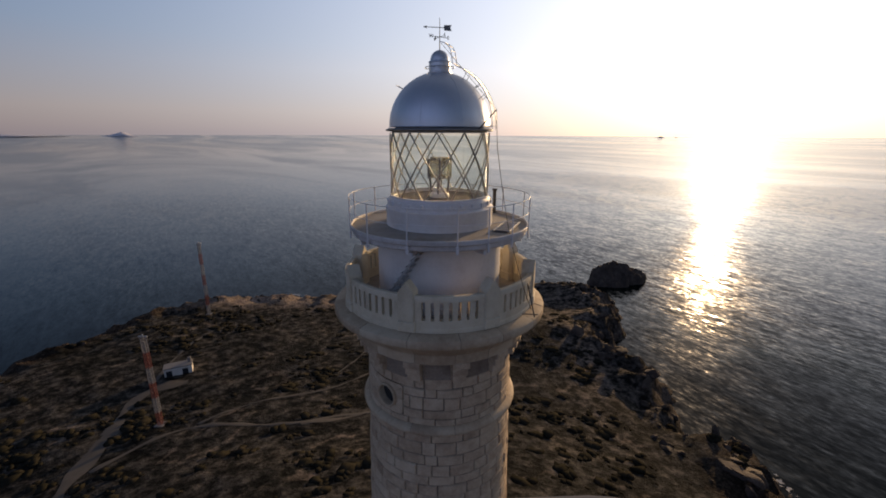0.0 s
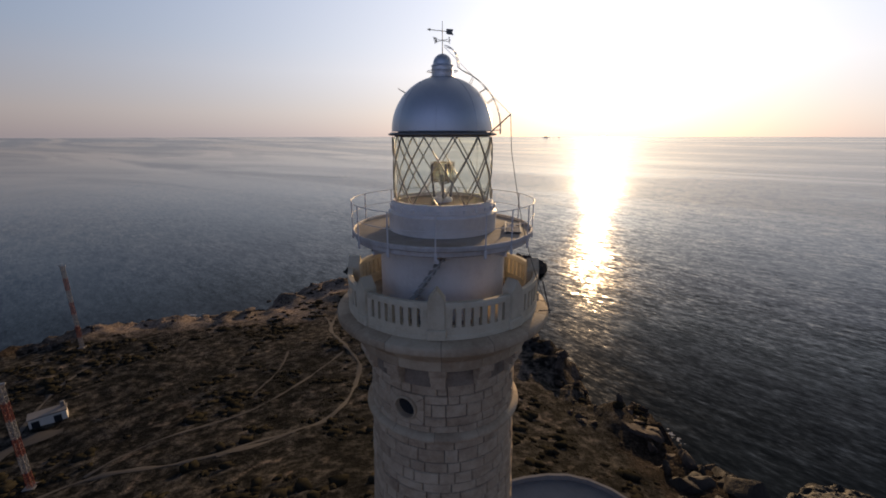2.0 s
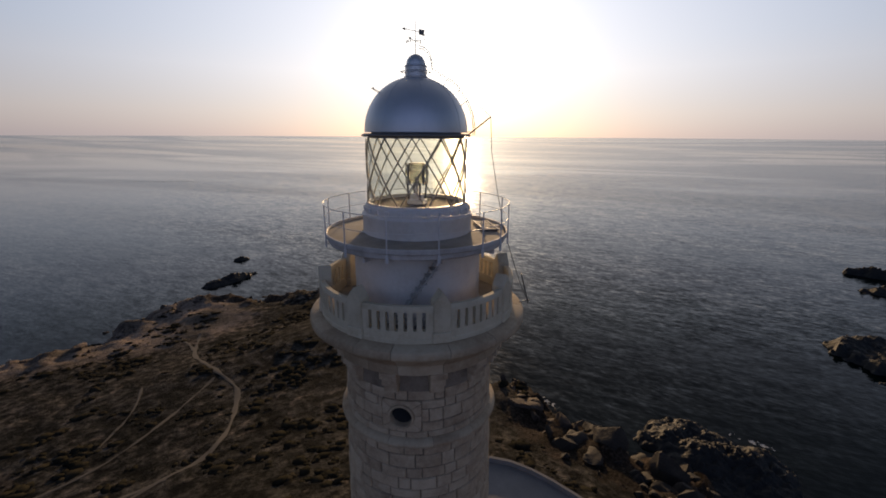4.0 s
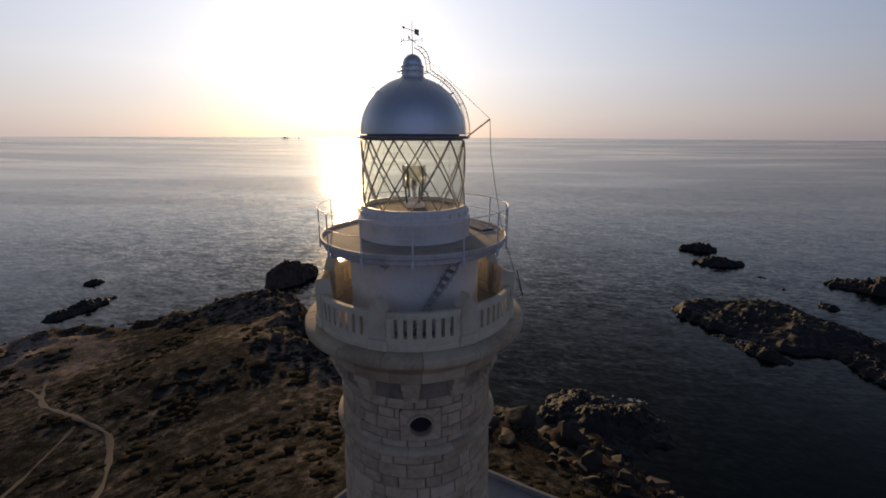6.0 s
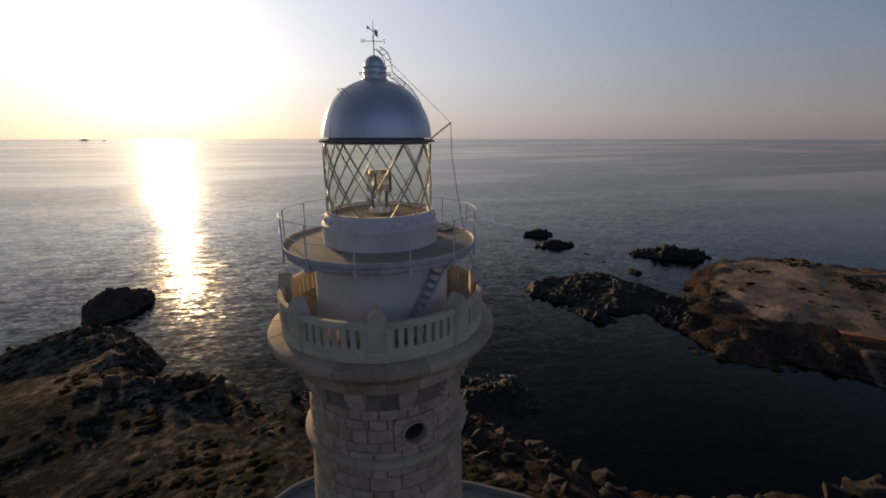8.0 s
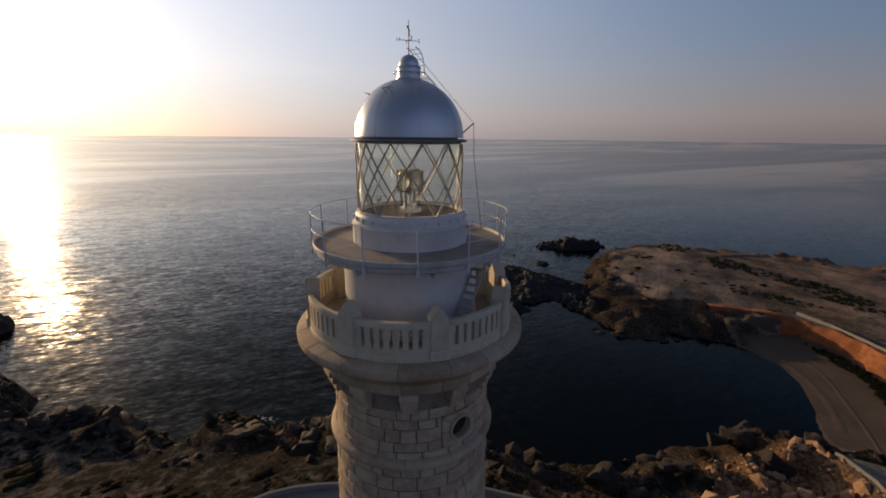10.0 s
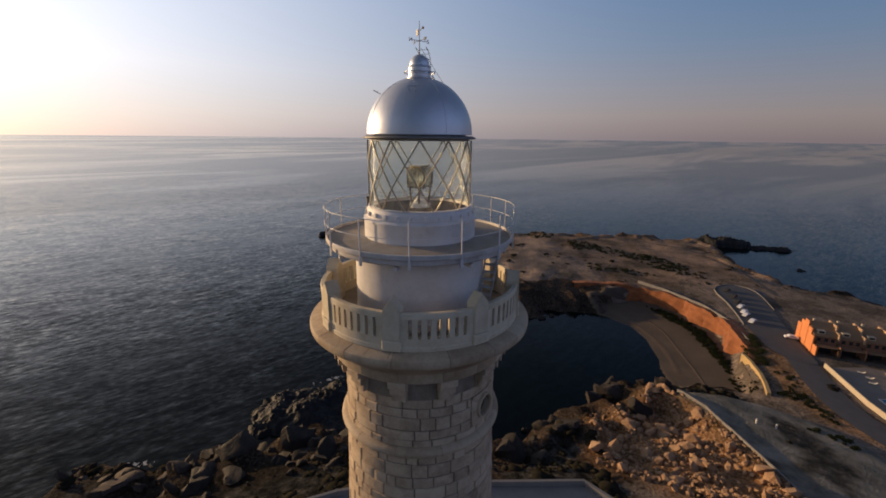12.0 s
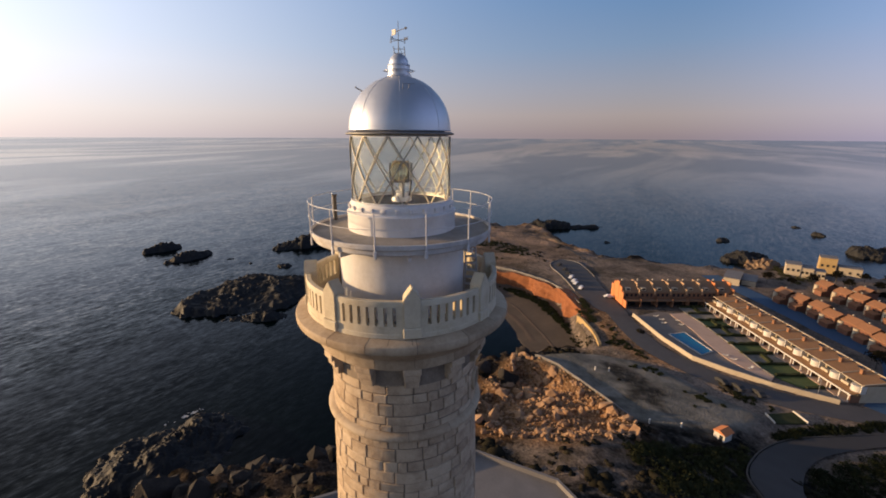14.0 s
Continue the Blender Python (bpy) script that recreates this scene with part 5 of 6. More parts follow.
for a in (98, 288, 186):
    bm = bmesh.new()
    root = away(a, 1.18, 84.38)
    rod_into(bm, root, away(a, 1.42, 84.50), 0.012)
    rod_into(bm, away(a - 6, 1.42, 84.50), away(a + 8, 1.40, 84.50), 0.010)
    rod_into(bm, away(a + 8, 1.40, 84.50), away(a + 8, 1.2, 84.38), 0.010)
    part("roof_hook", bm, M["steel"], dome)
pipe = part("vent_pipe", rod((2.14, 1.85, 79.98), (2.14, 1.85, 80.88), 0.07, 16), M["dark_iron"], tower, "dark upright vent pipe on the gallery deck")
part("pipe_cap", rod((2.14, 1.85, 80.86), (2.14, 1.85, 80.93), 0.10, 16), M["dark_iron"], pipe)

# hatch with a steep flight in the upper deck
hatch = part("deck_hatch", box((0.46, 1.5, 0.035), facing(-68, 2.42, 79.99), 0.008), M["dark_iron"], upper, "dark open stair hatch")
for s in (-0.25, 0.25):
    part("hatch_stringer", box((0.05, 1.6, 0.06), facing(-68, 2.42 + s, 80.03), 0.008), M["old_iron"], hatch)
for k in range(6):
    part("hatch_tread", box((0.44, 0.10, 0.03), facing(-68, 2.42, 80.03) @ Matrix.Translation((0, -0.62 + 0.25 * k, 0)), 0.006), M["old_iron"], hatch)

# stair that climbs round the drum to the upper gallery
stair = part("drum_stair", tube([away(12 + 36 * k / 12, 2.62, 79.62 - 2.2 * k / 12) for k in range(13)], 0.03, "drum_stair"), M["old_iron"], tower, "narrow iron stair climbing round the white drum")
part("stair_string", tube([away(12 + 36 * k / 12, 2.24, 79.62 - 2.2 * k / 12) for k in range(13)], 0.03, "stair_string"), M["old_iron"], stair)
for k in range(10):
    part("tread", box((0.40, 0.20, 0.03), facing(14 + 34 * k / 10, 2.43, 79.5 - 2.1 * k / 10), 0.006), M["old_iron"], stair)

# rotating optic inside the lantern
optic = part("optic", lathe([(0.34, 80.88), (0.34, 80.97), (0.31, 81.02), (0.22, 81.05), (0.20, 81.16), (0.14, 81.2), (0.05, 81.21), (0.05, 81.5), (0.0, 81.5)], 32, name="optic"), M["white_iron"], tower, "two-sided amber lens lamp on a low white base")
AXIS = Matrix.Translation((0, 0, 81.88)) @ Matrix.Scale(0.94, 4) @ Matrix.Rotation(radians(55), 4, 'Z')
for s in (-1, 1):
    part("lens", lathe([(0.0, -0.10), (0.14, -0.09), (0.16, -0.06), (0.22, -0.06), (0.24, -0.02), (0.31, -0.02), (0.31, 0.05), (0.24, 0.08), (0.22, 0.11), (0.15, 0.12), (0.12, 0.15), (0.0, 0.17)], 28, name="lens"), M["lens"], optic, "pale glass bullseye lens",
         place=AXIS @ Matrix.Translation((0, 0.26 * s, 0)) @ Matrix.Rotation(radians(-90 * s), 4, 'X'))
    ring = tube([AXIS @ Vector((0.33 * math.cos(k * math.pi / 14), 0.26 * s, 0.33 * math.sin(k * math.pi / 14))) for k in range(28)], 0.03, "lens_frame", 6, True)
    part("lens_frame", ring, M["brass"], optic)
    for q in (-1, 1):
        part("lens_post", box((0.045, 0.06, 0.62), AXIS @ Matrix.Translation((0.34 * q, 0.26 * s, 0)), 0.008), M["dark_iron"], optic)
    for q in (-0.2, 0.0, 0.2):
        part("lens_rib", box((0.022, 0.022, 0.74), AXIS @ Matrix.Translation((q, 0.37 * s, 0)), 0.004), M["brass"], optic)
    for k in range(6):
        part("side_prism", box((0.05, 0.46, 0.085), AXIS @ Matrix.Translation((0.33 * s, 0, -0.27 + 0.108 * k)) @ Matrix.Rotation(radians(28 * s), 4, 'Y'), 0.008), M["lens"], optic)
    part("lens_foot", box((0.70, 0.06, 0.06), AXIS @ Matrix.Translation((0, 0.26 * s, -0.36)), 0.008), M["dark_iron"], optic)
part("optic_top", box((0.44, 0.5, 0.03), Matrix.Translation((0, 0, 82.21)) @ Matrix.Rotation(radians(55), 4, 'Z'), 0.008), M["brass"], optic)
part("lamp_body", rod((0, 0, 81.45), (0, 0, 81.8), 0.08, 16), M["steel"], optic)
for k in range(4):
    part("optic_leg", rod(away(55 + 90 * k + 45, 0.28, 81.0), away(55 + 90 * k + 45, 0.34, 81.58), 0.035), M["dark_iron"], optic)
# ---- rocks, boulders and scrub ----
def ico(sub):
    bm = bmesh.new()
    bmesh.ops.create_icosphere(bm, subdivisions=sub, radius=1.0)
    bm.verts.index_update()
    v = np.array([x.co[:] for x in bm.verts])
    f = np.array([[x.index for x in y.verts] for y in bm.faces])
    bm.free()
    return v, f


ICO = {k: ico(k) for k in (1, 2, 3, 4)}


def hewn(v, r, cuts, depth=0.55, lumps=0.06):
    """A broken block: flats cut at random from a round lump, then tumbled."""
    v = v.copy()
    for _ in range(cuts):
        n = np.array([r.gauss(0, 1), r.gauss(0, 1), r.gauss(0, 1)])
        n /= np.linalg.norm(n)
        over = np.maximum(0, v @ n - r.uniform(depth - 0.15, 0.75))
        v -= over[:, None] * n
    s = r.uniform(0, 99)
    for size, share in ((2.2, 1.0), (5.5, 0.5), (11.0, 0.28)):
        v *= (1 + share * lumps * value_noise(s + size * v[:, 0] + 0.5 * size * v[:, 2], s + size * v[:, 1] - 0.4 * size * v[:, 2]))[:, None]
    return v * 1.35


def tumbled(v, size, r, at):
    """A block of that size, lying at a random angle."""
    turn = np.array(Euler((r.gauss(0, 0.45), r.gauss(0, 0.45), r.uniform(0, 6.3))).to_matrix())
    return (v * np.array(size)) @ turn.T + np.array(at)


def joined(name, pieces, material, smooth_shade=False):
    verts, faces, at = [], [], 0
    for v, f in pieces:
        verts.append(v)
        faces.append(f + at)
        at += len(v)
    v, f = np.concatenate(verts), np.concatenate(faces)
    me = bpy.data.meshes.new(name)
    me.from_pydata(v.tolist(), [], f.tolist())
    if smooth_shade:
        me.shade_smooth()
    return part(name, me, material)


def placed(v, size, turn, at):
    c, s = math.cos(turn), math.sin(turn)
    v = v * np.array(size)
    return np.stack([v[:, 0] * c - v[:, 1] * s, v[:, 0] * s + v[:, 1] * c, v[:, 2]], -1) + np.array(at)


def ridged(x, y, size, octaves=4):
    total, gain = 0.0, 1.0
    for k in range(octaves):
        total = total + gain * (1 - 2 * np.abs(2 * value_noise(x / size + 31.7 * k, y / size + 11.9 * k)))
        size, gain = size * 0.5, gain * 0.55
    return total


def sea_rock(x, y, length, width, tall, turn, seed, label):
    """A craggy rock standing out of the water: ledges, clefts and a broken outline."""
    n = int(min(110, max(26, length * 2.6)))
    u, v = np.meshgrid(np.linspace(-1.35, 1.35, n), np.linspace(-1.35, 1.35, n), indexing="ij")
    s = seed * 17.7
    c, q = math.cos(radians(turn)), math.sin(radians(turn))
    px, py = u * length / 2, v * width / 2
    wx, wy = px * c - py * q, px * q + py * c
    edge = np.hypot(u, v) + 0.46 * fbm(wx + s, wy - s, max(5.0, length * 0.42), 4) + 0.14 * fbm(wx, wy + s, 2.5, 3)
    body = 0.5 * smooth(1.02, 0.1, edge) + 0.5 * smooth(1.0, 0.78, edge)
    peaks = 0.62 + 1.1 * fbm(wx + 2 * s, wy + s, max(6.0, length * 0.5), 2) + (0.10 if label.startswith("tan") else 0.24) * ridged(wx + s, wy + s, max(5.0, length * 0.22), 4)
    z = tall * body * np.clip(peaks, 0.10, 1.5)
    lean = z + 0.35 * (wx * math.cos(seed) + wy * math.sin(seed))   # beds of rock that dip to one side
    ledge = max(0.7, tall * 0.16)
    z = z + 0.55 * body * ledge * (smooth(0.35, 0.9, lean / ledge - np.floor(lean / ledge)) - 0.5)
    z = z + body * (0.45 * ridged(wx, wy + s, 2.4, 4) + 0.5 * fbm(wx + s, wy, 1.3, 2)) - 0.9
    z = np.where(edge > 1.06, -1.5, z)
    keep = z > -1.2
    cell = keep[:-1, :-1] | keep[1:, :-1] | keep[:-1, 1:] | keep[1:, 1:]
    ids = np.arange(u.size).reshape(u.shape)
    quads = np.stack([ids[:-1, :-1], ids[1:, :-1], ids[1:, 1:], ids[:-1, 1:]], -1)[cell]
    used, flat = np.unique(quads, return_inverse=True)
    verts = np.stack([wx.ravel(), wy.ravel(), z.ravel()], -1)[used]
    me = bpy.data.meshes.new("sea_rock")
    me.from_pydata(verts.tolist(), [], flat.reshape(-1, 4).tolist())
    me.shade_smooth()
    me.set_sharp_from_angle(angle=radians(28))
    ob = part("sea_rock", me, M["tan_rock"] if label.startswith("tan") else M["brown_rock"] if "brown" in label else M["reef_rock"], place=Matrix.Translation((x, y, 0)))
    return tagged(ob, label, "rock", "rocks in the sea")


for args in ((101, 218, 40, 21, 9.0, 18, 1, "single brown rock stack in the sea off the headland"),
             (105, 26, 41, 31, 5.2, 110, 2, "broad craggy shore rock with foam round it"),
             (349, 58, 26, 13, 6.5, 110, 3, "dark jagged islet far off the cove"),
             (318, 38, 34, 15, 6.0, 130, 4, "dark jagged islet with a low tail"),
             (302, 14, 9, 5, 2.2, 90, 5, "small low dark sea rock"), (285, 2, 5, 4, 1.5, 30, 6, "small low dark sea rock"),
             (268, -18, 11, 8, 4.0, 60, 7, "small low dark sea rock"), (322, -40, 46, 28, 10.0, 100, 8, "tall dark rock island off the cape"),
             (219, -5, 86, 46, 9.0, 82, 9, "long dark reef at the cape's tip"), (189, 5, 34, 9, 2.8, 70, 10, "low dark reef awash beside the cape"),
             (186, 0, 13, 8, 4.2, 60, 25, "low pale-topped reef rock"), (206, -36, 44, 24, 9.0, 10, 26, "dark rock that joins reef and cape"),
             (9, 251, 38, 12, 4.0, 28, 11, "long low dark reef off the point"), (19, 292, 13, 6, 2.8, 10, 12, "small low dark sea rock"),
             (293, -255, 46, 20, 9.0, 60, 13, "dark rocky reef beyond the cape"), (276, -287, 32, 13, 4.5, 75, 23, "low dark tail of the reef"), (224, -260, 9, 6, 2.5, 20, 14, "small low dark sea rock"),
             (188, -352, 13, 9, 4.0, 70, 15, "small low dark sea rock"), (130, -303, 38, 25, 12.0, 75, 16, "tan rocky point beside the villas"), (147, -308, 36, 20, 8.0, 70, 24, "dark rock at the point beside the villas"),
             (110, -410, 44, 26, 8.0, 60, 17, "dark rocks off the villas"), (191, -472, 12, 7, 3.0, 0, 18, "small low dark sea rock"), (163, -448, 10, 6, 3.0, 0, 19, "small low dark sea rock")):
    sea_rock(*args)

# boulders of the shore and of the broken cliff
rk = random.Random(5)
big, single, shore_bits, rubble_bits = [], [], [], []
cand = np.array([(rk.uniform(-160, 230), rk.uniform(-130, 225)) for _ in range(34000)])
cd = inside_and_distance(cand[:, 0], cand[:, 1], COAST)
cz = height(cand[:, 0], cand[:, 1])
sandy = inside_and_distance(cand[:, 0], cand[:, 1], BEACH)
east = smooth(25, 60, cand[:, 0])
flat_near = line_distance(cand[:, 0], cand[:, 1], [(66, 118), (80, 56), (84, 10), (81, -30), (102, -64)])
for (x, y), d, zz, sd, e, fl in zip(cand, cd, cz, sandy, east, flat_near):
    if sd > -6 or not -4 < d < (26 if -30 < y < 75 and x > 50 else 17):
        continue
    near = fl < 20
    if rk.random() > ((0.34 if -30 < y < 75 else 0.20) if near else 0.16 + 0.08 * e):
        continue
    size = rk.uniform(0.3, 1.55) ** 2.6 * (1.3 if near else 0.8)
    if y > 50:
        size *= 0.7
    if near and -20 < y < 70 and rk.random() < 0.05 and len(big) < 24:
        big.append((x, y, zz, rk.uniform(1.5, 3.8)))
        continue
    if near and size > 1.25 and len(single) < 110:
        single.append((x, y, zz, size))
        continue
    v, f = ICO[1]
    shore_bits.append((tumbled(hewn(v, rk, 5), (size, size * rk.uniform(0.45, 1), size * rk.uniform(0.35, 0.8)), rk, (x, y, max(zz, -0.5) - 0.1 * size)), f))
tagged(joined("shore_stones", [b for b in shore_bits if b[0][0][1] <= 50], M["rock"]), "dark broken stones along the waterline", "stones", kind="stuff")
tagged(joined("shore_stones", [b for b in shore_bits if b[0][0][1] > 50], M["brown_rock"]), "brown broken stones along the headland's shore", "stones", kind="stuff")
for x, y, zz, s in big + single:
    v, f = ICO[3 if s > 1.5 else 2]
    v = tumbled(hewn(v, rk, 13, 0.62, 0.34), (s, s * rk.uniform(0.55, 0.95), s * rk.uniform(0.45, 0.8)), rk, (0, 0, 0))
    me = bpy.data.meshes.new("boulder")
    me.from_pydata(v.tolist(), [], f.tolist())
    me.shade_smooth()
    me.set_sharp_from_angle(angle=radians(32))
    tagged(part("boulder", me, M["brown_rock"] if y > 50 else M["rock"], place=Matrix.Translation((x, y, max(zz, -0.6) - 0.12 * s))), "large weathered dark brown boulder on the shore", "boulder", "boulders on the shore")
count = 0
while count < 1500:
    x, y = rk.uniform(38, 98), rk.uniform(-84, -40)
    if float(inside_and_distance(np.array([x]), np.array([y]), RUBBLE)[0]) < -2:
        continue
    count += 1
    s = rk.uniform(0.15, 1.0) ** 2.0 * (2.1 if rk.random() < 0.10 else 0.75) + 0.08
    v, f = ICO[1]
    rubble_bits.append((tumbled(hewn(v, rk, 6, 0.45), (s, s * rk.uniform(0.5, 1), s * rk.uniform(0.45, 0.9)), rk, (x, y, max(0, ground_at(x, y)) + 0.2 * s)), f))
tagged(joined("cliff_rubble", rubble_bits, M["ochre_rock"]), "ochre blocks and rubble of the broken cliff", "rubble", kind="stuff")

# scrub
def bush(r, s):
    """A low cushion of scrub: a few ragged lumps grown together."""
    vs, fs, at = [], [], 0
    v0, f0 = ICO[1]
    for _ in range(r.choice((2, 3, 4))):
        v = v0 * (1 + np.array([r.uniform(-0.45, 0.45) for _ in range(len(v0))]))[:, None]
        t = s * r.uniform(0.4, 0.8)
        v = placed(v, (t, t * r.uniform(0.6, 1.3), t * r.uniform(0.10, 0.26)), r.uniform(0, 6), (r.uniform(-1, 1) * s * 0.9, r.uniform(-1, 1) * s * 0.5, 0))
        vs.append(v)
        fs.append(f0 + at)
        at += len(v)
    return np.concatenate(vs), np.concatenate(fs)


bits = []
cand = np.array([(rk.uniform(-165, 90), rk.uniform(-5, 225)) for _ in range(8000)] + [(rk.uniform(-20, 110), rk.uniform(-135, 0)) for _ in range(3500)] + [(rk.uniform(170, 300), rk.uniform(-225, -30)) for _ in range(1500)])
cd = inside_and_distance(cand[:, 0], cand[:, 1], COAST)
cz = height(cand[:, 0], cand[:, 1])
rock, pale = ground_cover(cand[:, 0], cand[:, 1], cz)
clear = np.minimum.reduce([line_distance(cand[:, 0], cand[:, 1], l) for l in (*[t[0] for t in TRAILS[:3]], [(18, -72), (24, -92), (26, -106), (14, -138)], [(107, -137), (79, -122), (48, -124), (26, -140)])])
court = inside_and_distance(cand[:, 0], cand[:, 1], TERRACE)
lot = inside_and_distance(cand[:, 0], cand[:, 1], LOT)
sandy = inside_and_distance(cand[:, 0], cand[:, 1], BEACH)
town = smooth(-122, -132, cand[:, 1] + 0.25 * (cand[:, 0] - 60)) * (cand[:, 0] < 165)
rub = inside_and_distance(cand[:, 0], cand[:, 1], RUBBLE)
clumps = fbm(cand[:, 0] - 90, cand[:, 1], 16.0, 3)
for (x, y), d, zz, ro, pa, cl, co, lo, sa, tn, ru, cu in zip(cand, cd, cz, rock, pale, clear, court, lot, sandy, town, rub, clumps):
    dark = 10 < x < 48 and -84 < y < -44
    if d < 4 or cl < 2 or co > -1 or (lo > -2 and rk.random() > 0.008) or sa > -4 or tn > 0.3 or ru > 0 or zz < 1.5:
        continue
    if rk.random() > (0.3 if dark else (0.30 - 0.4 * ro - 0.4 * pa + 1.5 * cu)):
        continue
    v, f = bush(rk, rk.uniform(0.2, 1.0) ** 1.6 * 2.3 + 0.2)
    bits.append((v + np.array((x, y, zz + 0.15)), f))
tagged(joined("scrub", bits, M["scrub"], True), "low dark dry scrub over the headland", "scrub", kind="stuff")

# foam where the swell breaks on the rocks
def foam_patch(x, y, length, width, turn, seed):
    u, v = np.meshgrid(np.linspace(-1, 1, 80), np.linspace(-1, 1, 44), indexing="ij")
    px, py = u * length / 2, v * width / 2
    c, q = math.cos(radians(turn)), math.sin(radians(turn))
    wx, wy = px * c - py * q, px * q + py * c
    keep = (1 - np.hypot(u, v)) + 2.6 * fbm(wx + seed * 9, wy, 0.8, 4) > 0.72
    cell = keep[:-1, :-1] & keep[1:, :-1] & keep[:-1, 1:] & keep[1:, 1:]
    ids = np.arange(u.size).reshape(u.shape)
    quads = np.stack([ids[:-1, :-1], ids[1:, :-1], ids[1:, 1:], ids[:-1, 1:]], -1)[cell]
    used, flat = np.unique(quads, return_inverse=True)
    verts = np.stack([wx.ravel() + x, wy.ravel() + y, 0.06 + 0.05 * fbm(wx, wy, 1.0, 2).ravel()], -1)[used]
    tagged(part("sea_foam", mesh_of("sea_foam", verts.tolist(), flat.reshape(-1, 4).tolist()), M["foam"]), "thin white surf breaking on the shore rocks", "foam", kind="stuff")


for k, args in enumerate(((120, 27, 11, 2.2, 115), (98, 40, 8, 4, 40), (223, 31, 6, 2.5, 40), (184, -3, 12, 1.4, 70), (84, 70, 8, 2.5, 90), (-78, 194, 14, 2.5, 0))):
    foam_patch(*args, k + 1)


# leafy shrubs
def leafy(name, ring, count, size, seed, label, lift=0.0):
    """A thicket of shrubs: many small leaves in uneven clumps."""
    r = random.Random(seed)
    ring = np.array(ring, float)
    (x0, y0), (x1, y1) = ring.min(0), ring.max(0)
    verts, faces, made = [], [], 0
    while made < count:
        x, y = r.uniform(x0, x1), r.uniform(y0, y1)
        if inside_and_distance(np.array([x]), np.array([y]), ring)[0] < 0:
            continue
        made += 1
        zz, s = ground_at(x, y) + lift, size * r.uniform(0.4, 1.0)
        for _ in range(int(60 + 60 * s)):
            a, e, q = r.uniform(0, 6.3), math.asin(r.uniform(-0.1, 1)), r.uniform(0.55, 1.0)
            lump = 1 + 0.3 * math.sin(3 * a + made) * math.cos(4 * e)
            c = Vector((x + math.cos(a) * math.cos(e) * s * q * lump, y + math.sin(a) * math.cos(e) * s * q * lump, zz + math.sin(e) * s * 0.75 * q * lump))
            u = Vector((r.gauss(0, 1), r.gauss(0, 1), r.gauss(0, 1))).normalized() * r.uniform(0.12, 0.28)
            w = u.orthogonal().normalized() * r.uniform(0.08, 0.2)
            n = len(verts)
            verts += [tuple(c - u), tuple(c + w), tuple(c + u), tuple(c - w)]
            faces.append((n, n + 1, n + 2, n + 3))
    tagged(part(name, mesh_of(name, verts, faces), M["leaf"]), label, "shrubs", kind="stuff")


leafy("shrubs", [(40, -66), (38.5, -73), (33, -84), (30, -96), (24, -84), (20, -76), (25, -61)], 190, 1.7, 1, "dense dark green shrubs on the lighthouse hill")
leafy("shrubs", [(20, -104), (15, -126), (4, -112), (14, -93)], 110, 2.0, 2, "dense dark green shrubs inside the road's bend")
leafy("hedge_row", [(31.4, -108), (29, -120.5), (20.3, -142), (18.9, -139), (26.6, -117), (29.4, -108)], 70, 1.5, 3, "dark hedge along the hill road")
leafy("shrubs", [(122, -133.5), (113, -130), (102, -122), (106, -118.5), (118, -127)], 60, 1.6, 4, "dark green shrubs between bluff and road")
leafy("shrubs", [(90, -113), (86, -117), (80, -119), (84, -111)], 14, 1.2, 5, "dark green shrubs beside the coast road")
leafy("bluff_shrubs", [(172, -120), (162, -127), (142, -129.5), (123, -124), (110, -117.5), (108, -115), (122, -119), (142, -124), (161, -121.5)], 230, 1.3, 6, "green shrubs at the bluff's foot", 0.1)
leafy("shrubs", [(282, -121), (273, -135), (247, -148), (235, -163), (212, -168), (192, -162), (196, -151), (226, -145), (244, -130), (251, -115)], 190, 1.5, 7, "low dark shrubs on the cape")
leafy("shrubs", [(226, -112), (216, -121), (204, -134), (197, -142), (194, -135), (202, -120), (209, -108)], 60, 1.2, 14, "low dark shrubs on the cape")
leafy("shrubs", [(317, -99), (300, -118), (286, -115), (287, -99)], 50, 1.3, 15, "low dark shrubs on the cape")
leafy("shrubs", [(74, -101), (70, -106), (62, -110), (60, -106), (68, -101)], 14, 0.9, 8, "low dark shrubs on the dirt lot")
leafy("shrubs", [(54, -104), (48, -112), (42, -110), (44, -100)], 12, 1.0, 9, "low dark shrubs on the dirt lot")
leafy("shrubs", [(109, -117), (103, -115), (96, -112.5), (90, -108.5), (93, -106), (99, -110), (106, -113)], 34, 0.9, 10, "low shrubs along the foot of the beach wall", 0.1)
leafy("shrubs", [(52, -120), (44, -122), (38, -124), (36, -121), (44, -118)], 16, 1.0, 11, "low dark shrubs on the road's verge")
leafy("shrubs", [(98, -126), (84, -118), (76, -117), (70, -114), (84, -114), (98, -121)], 26, 1.0, 12, "scattered dark shrubs beside the coast road")
leafy("shrubs", [(100, -300), (86, -255), (94, -240), (104, -262), (112, -272)], 60, 2.2, 13, "dark green trees and bushes round the villas")
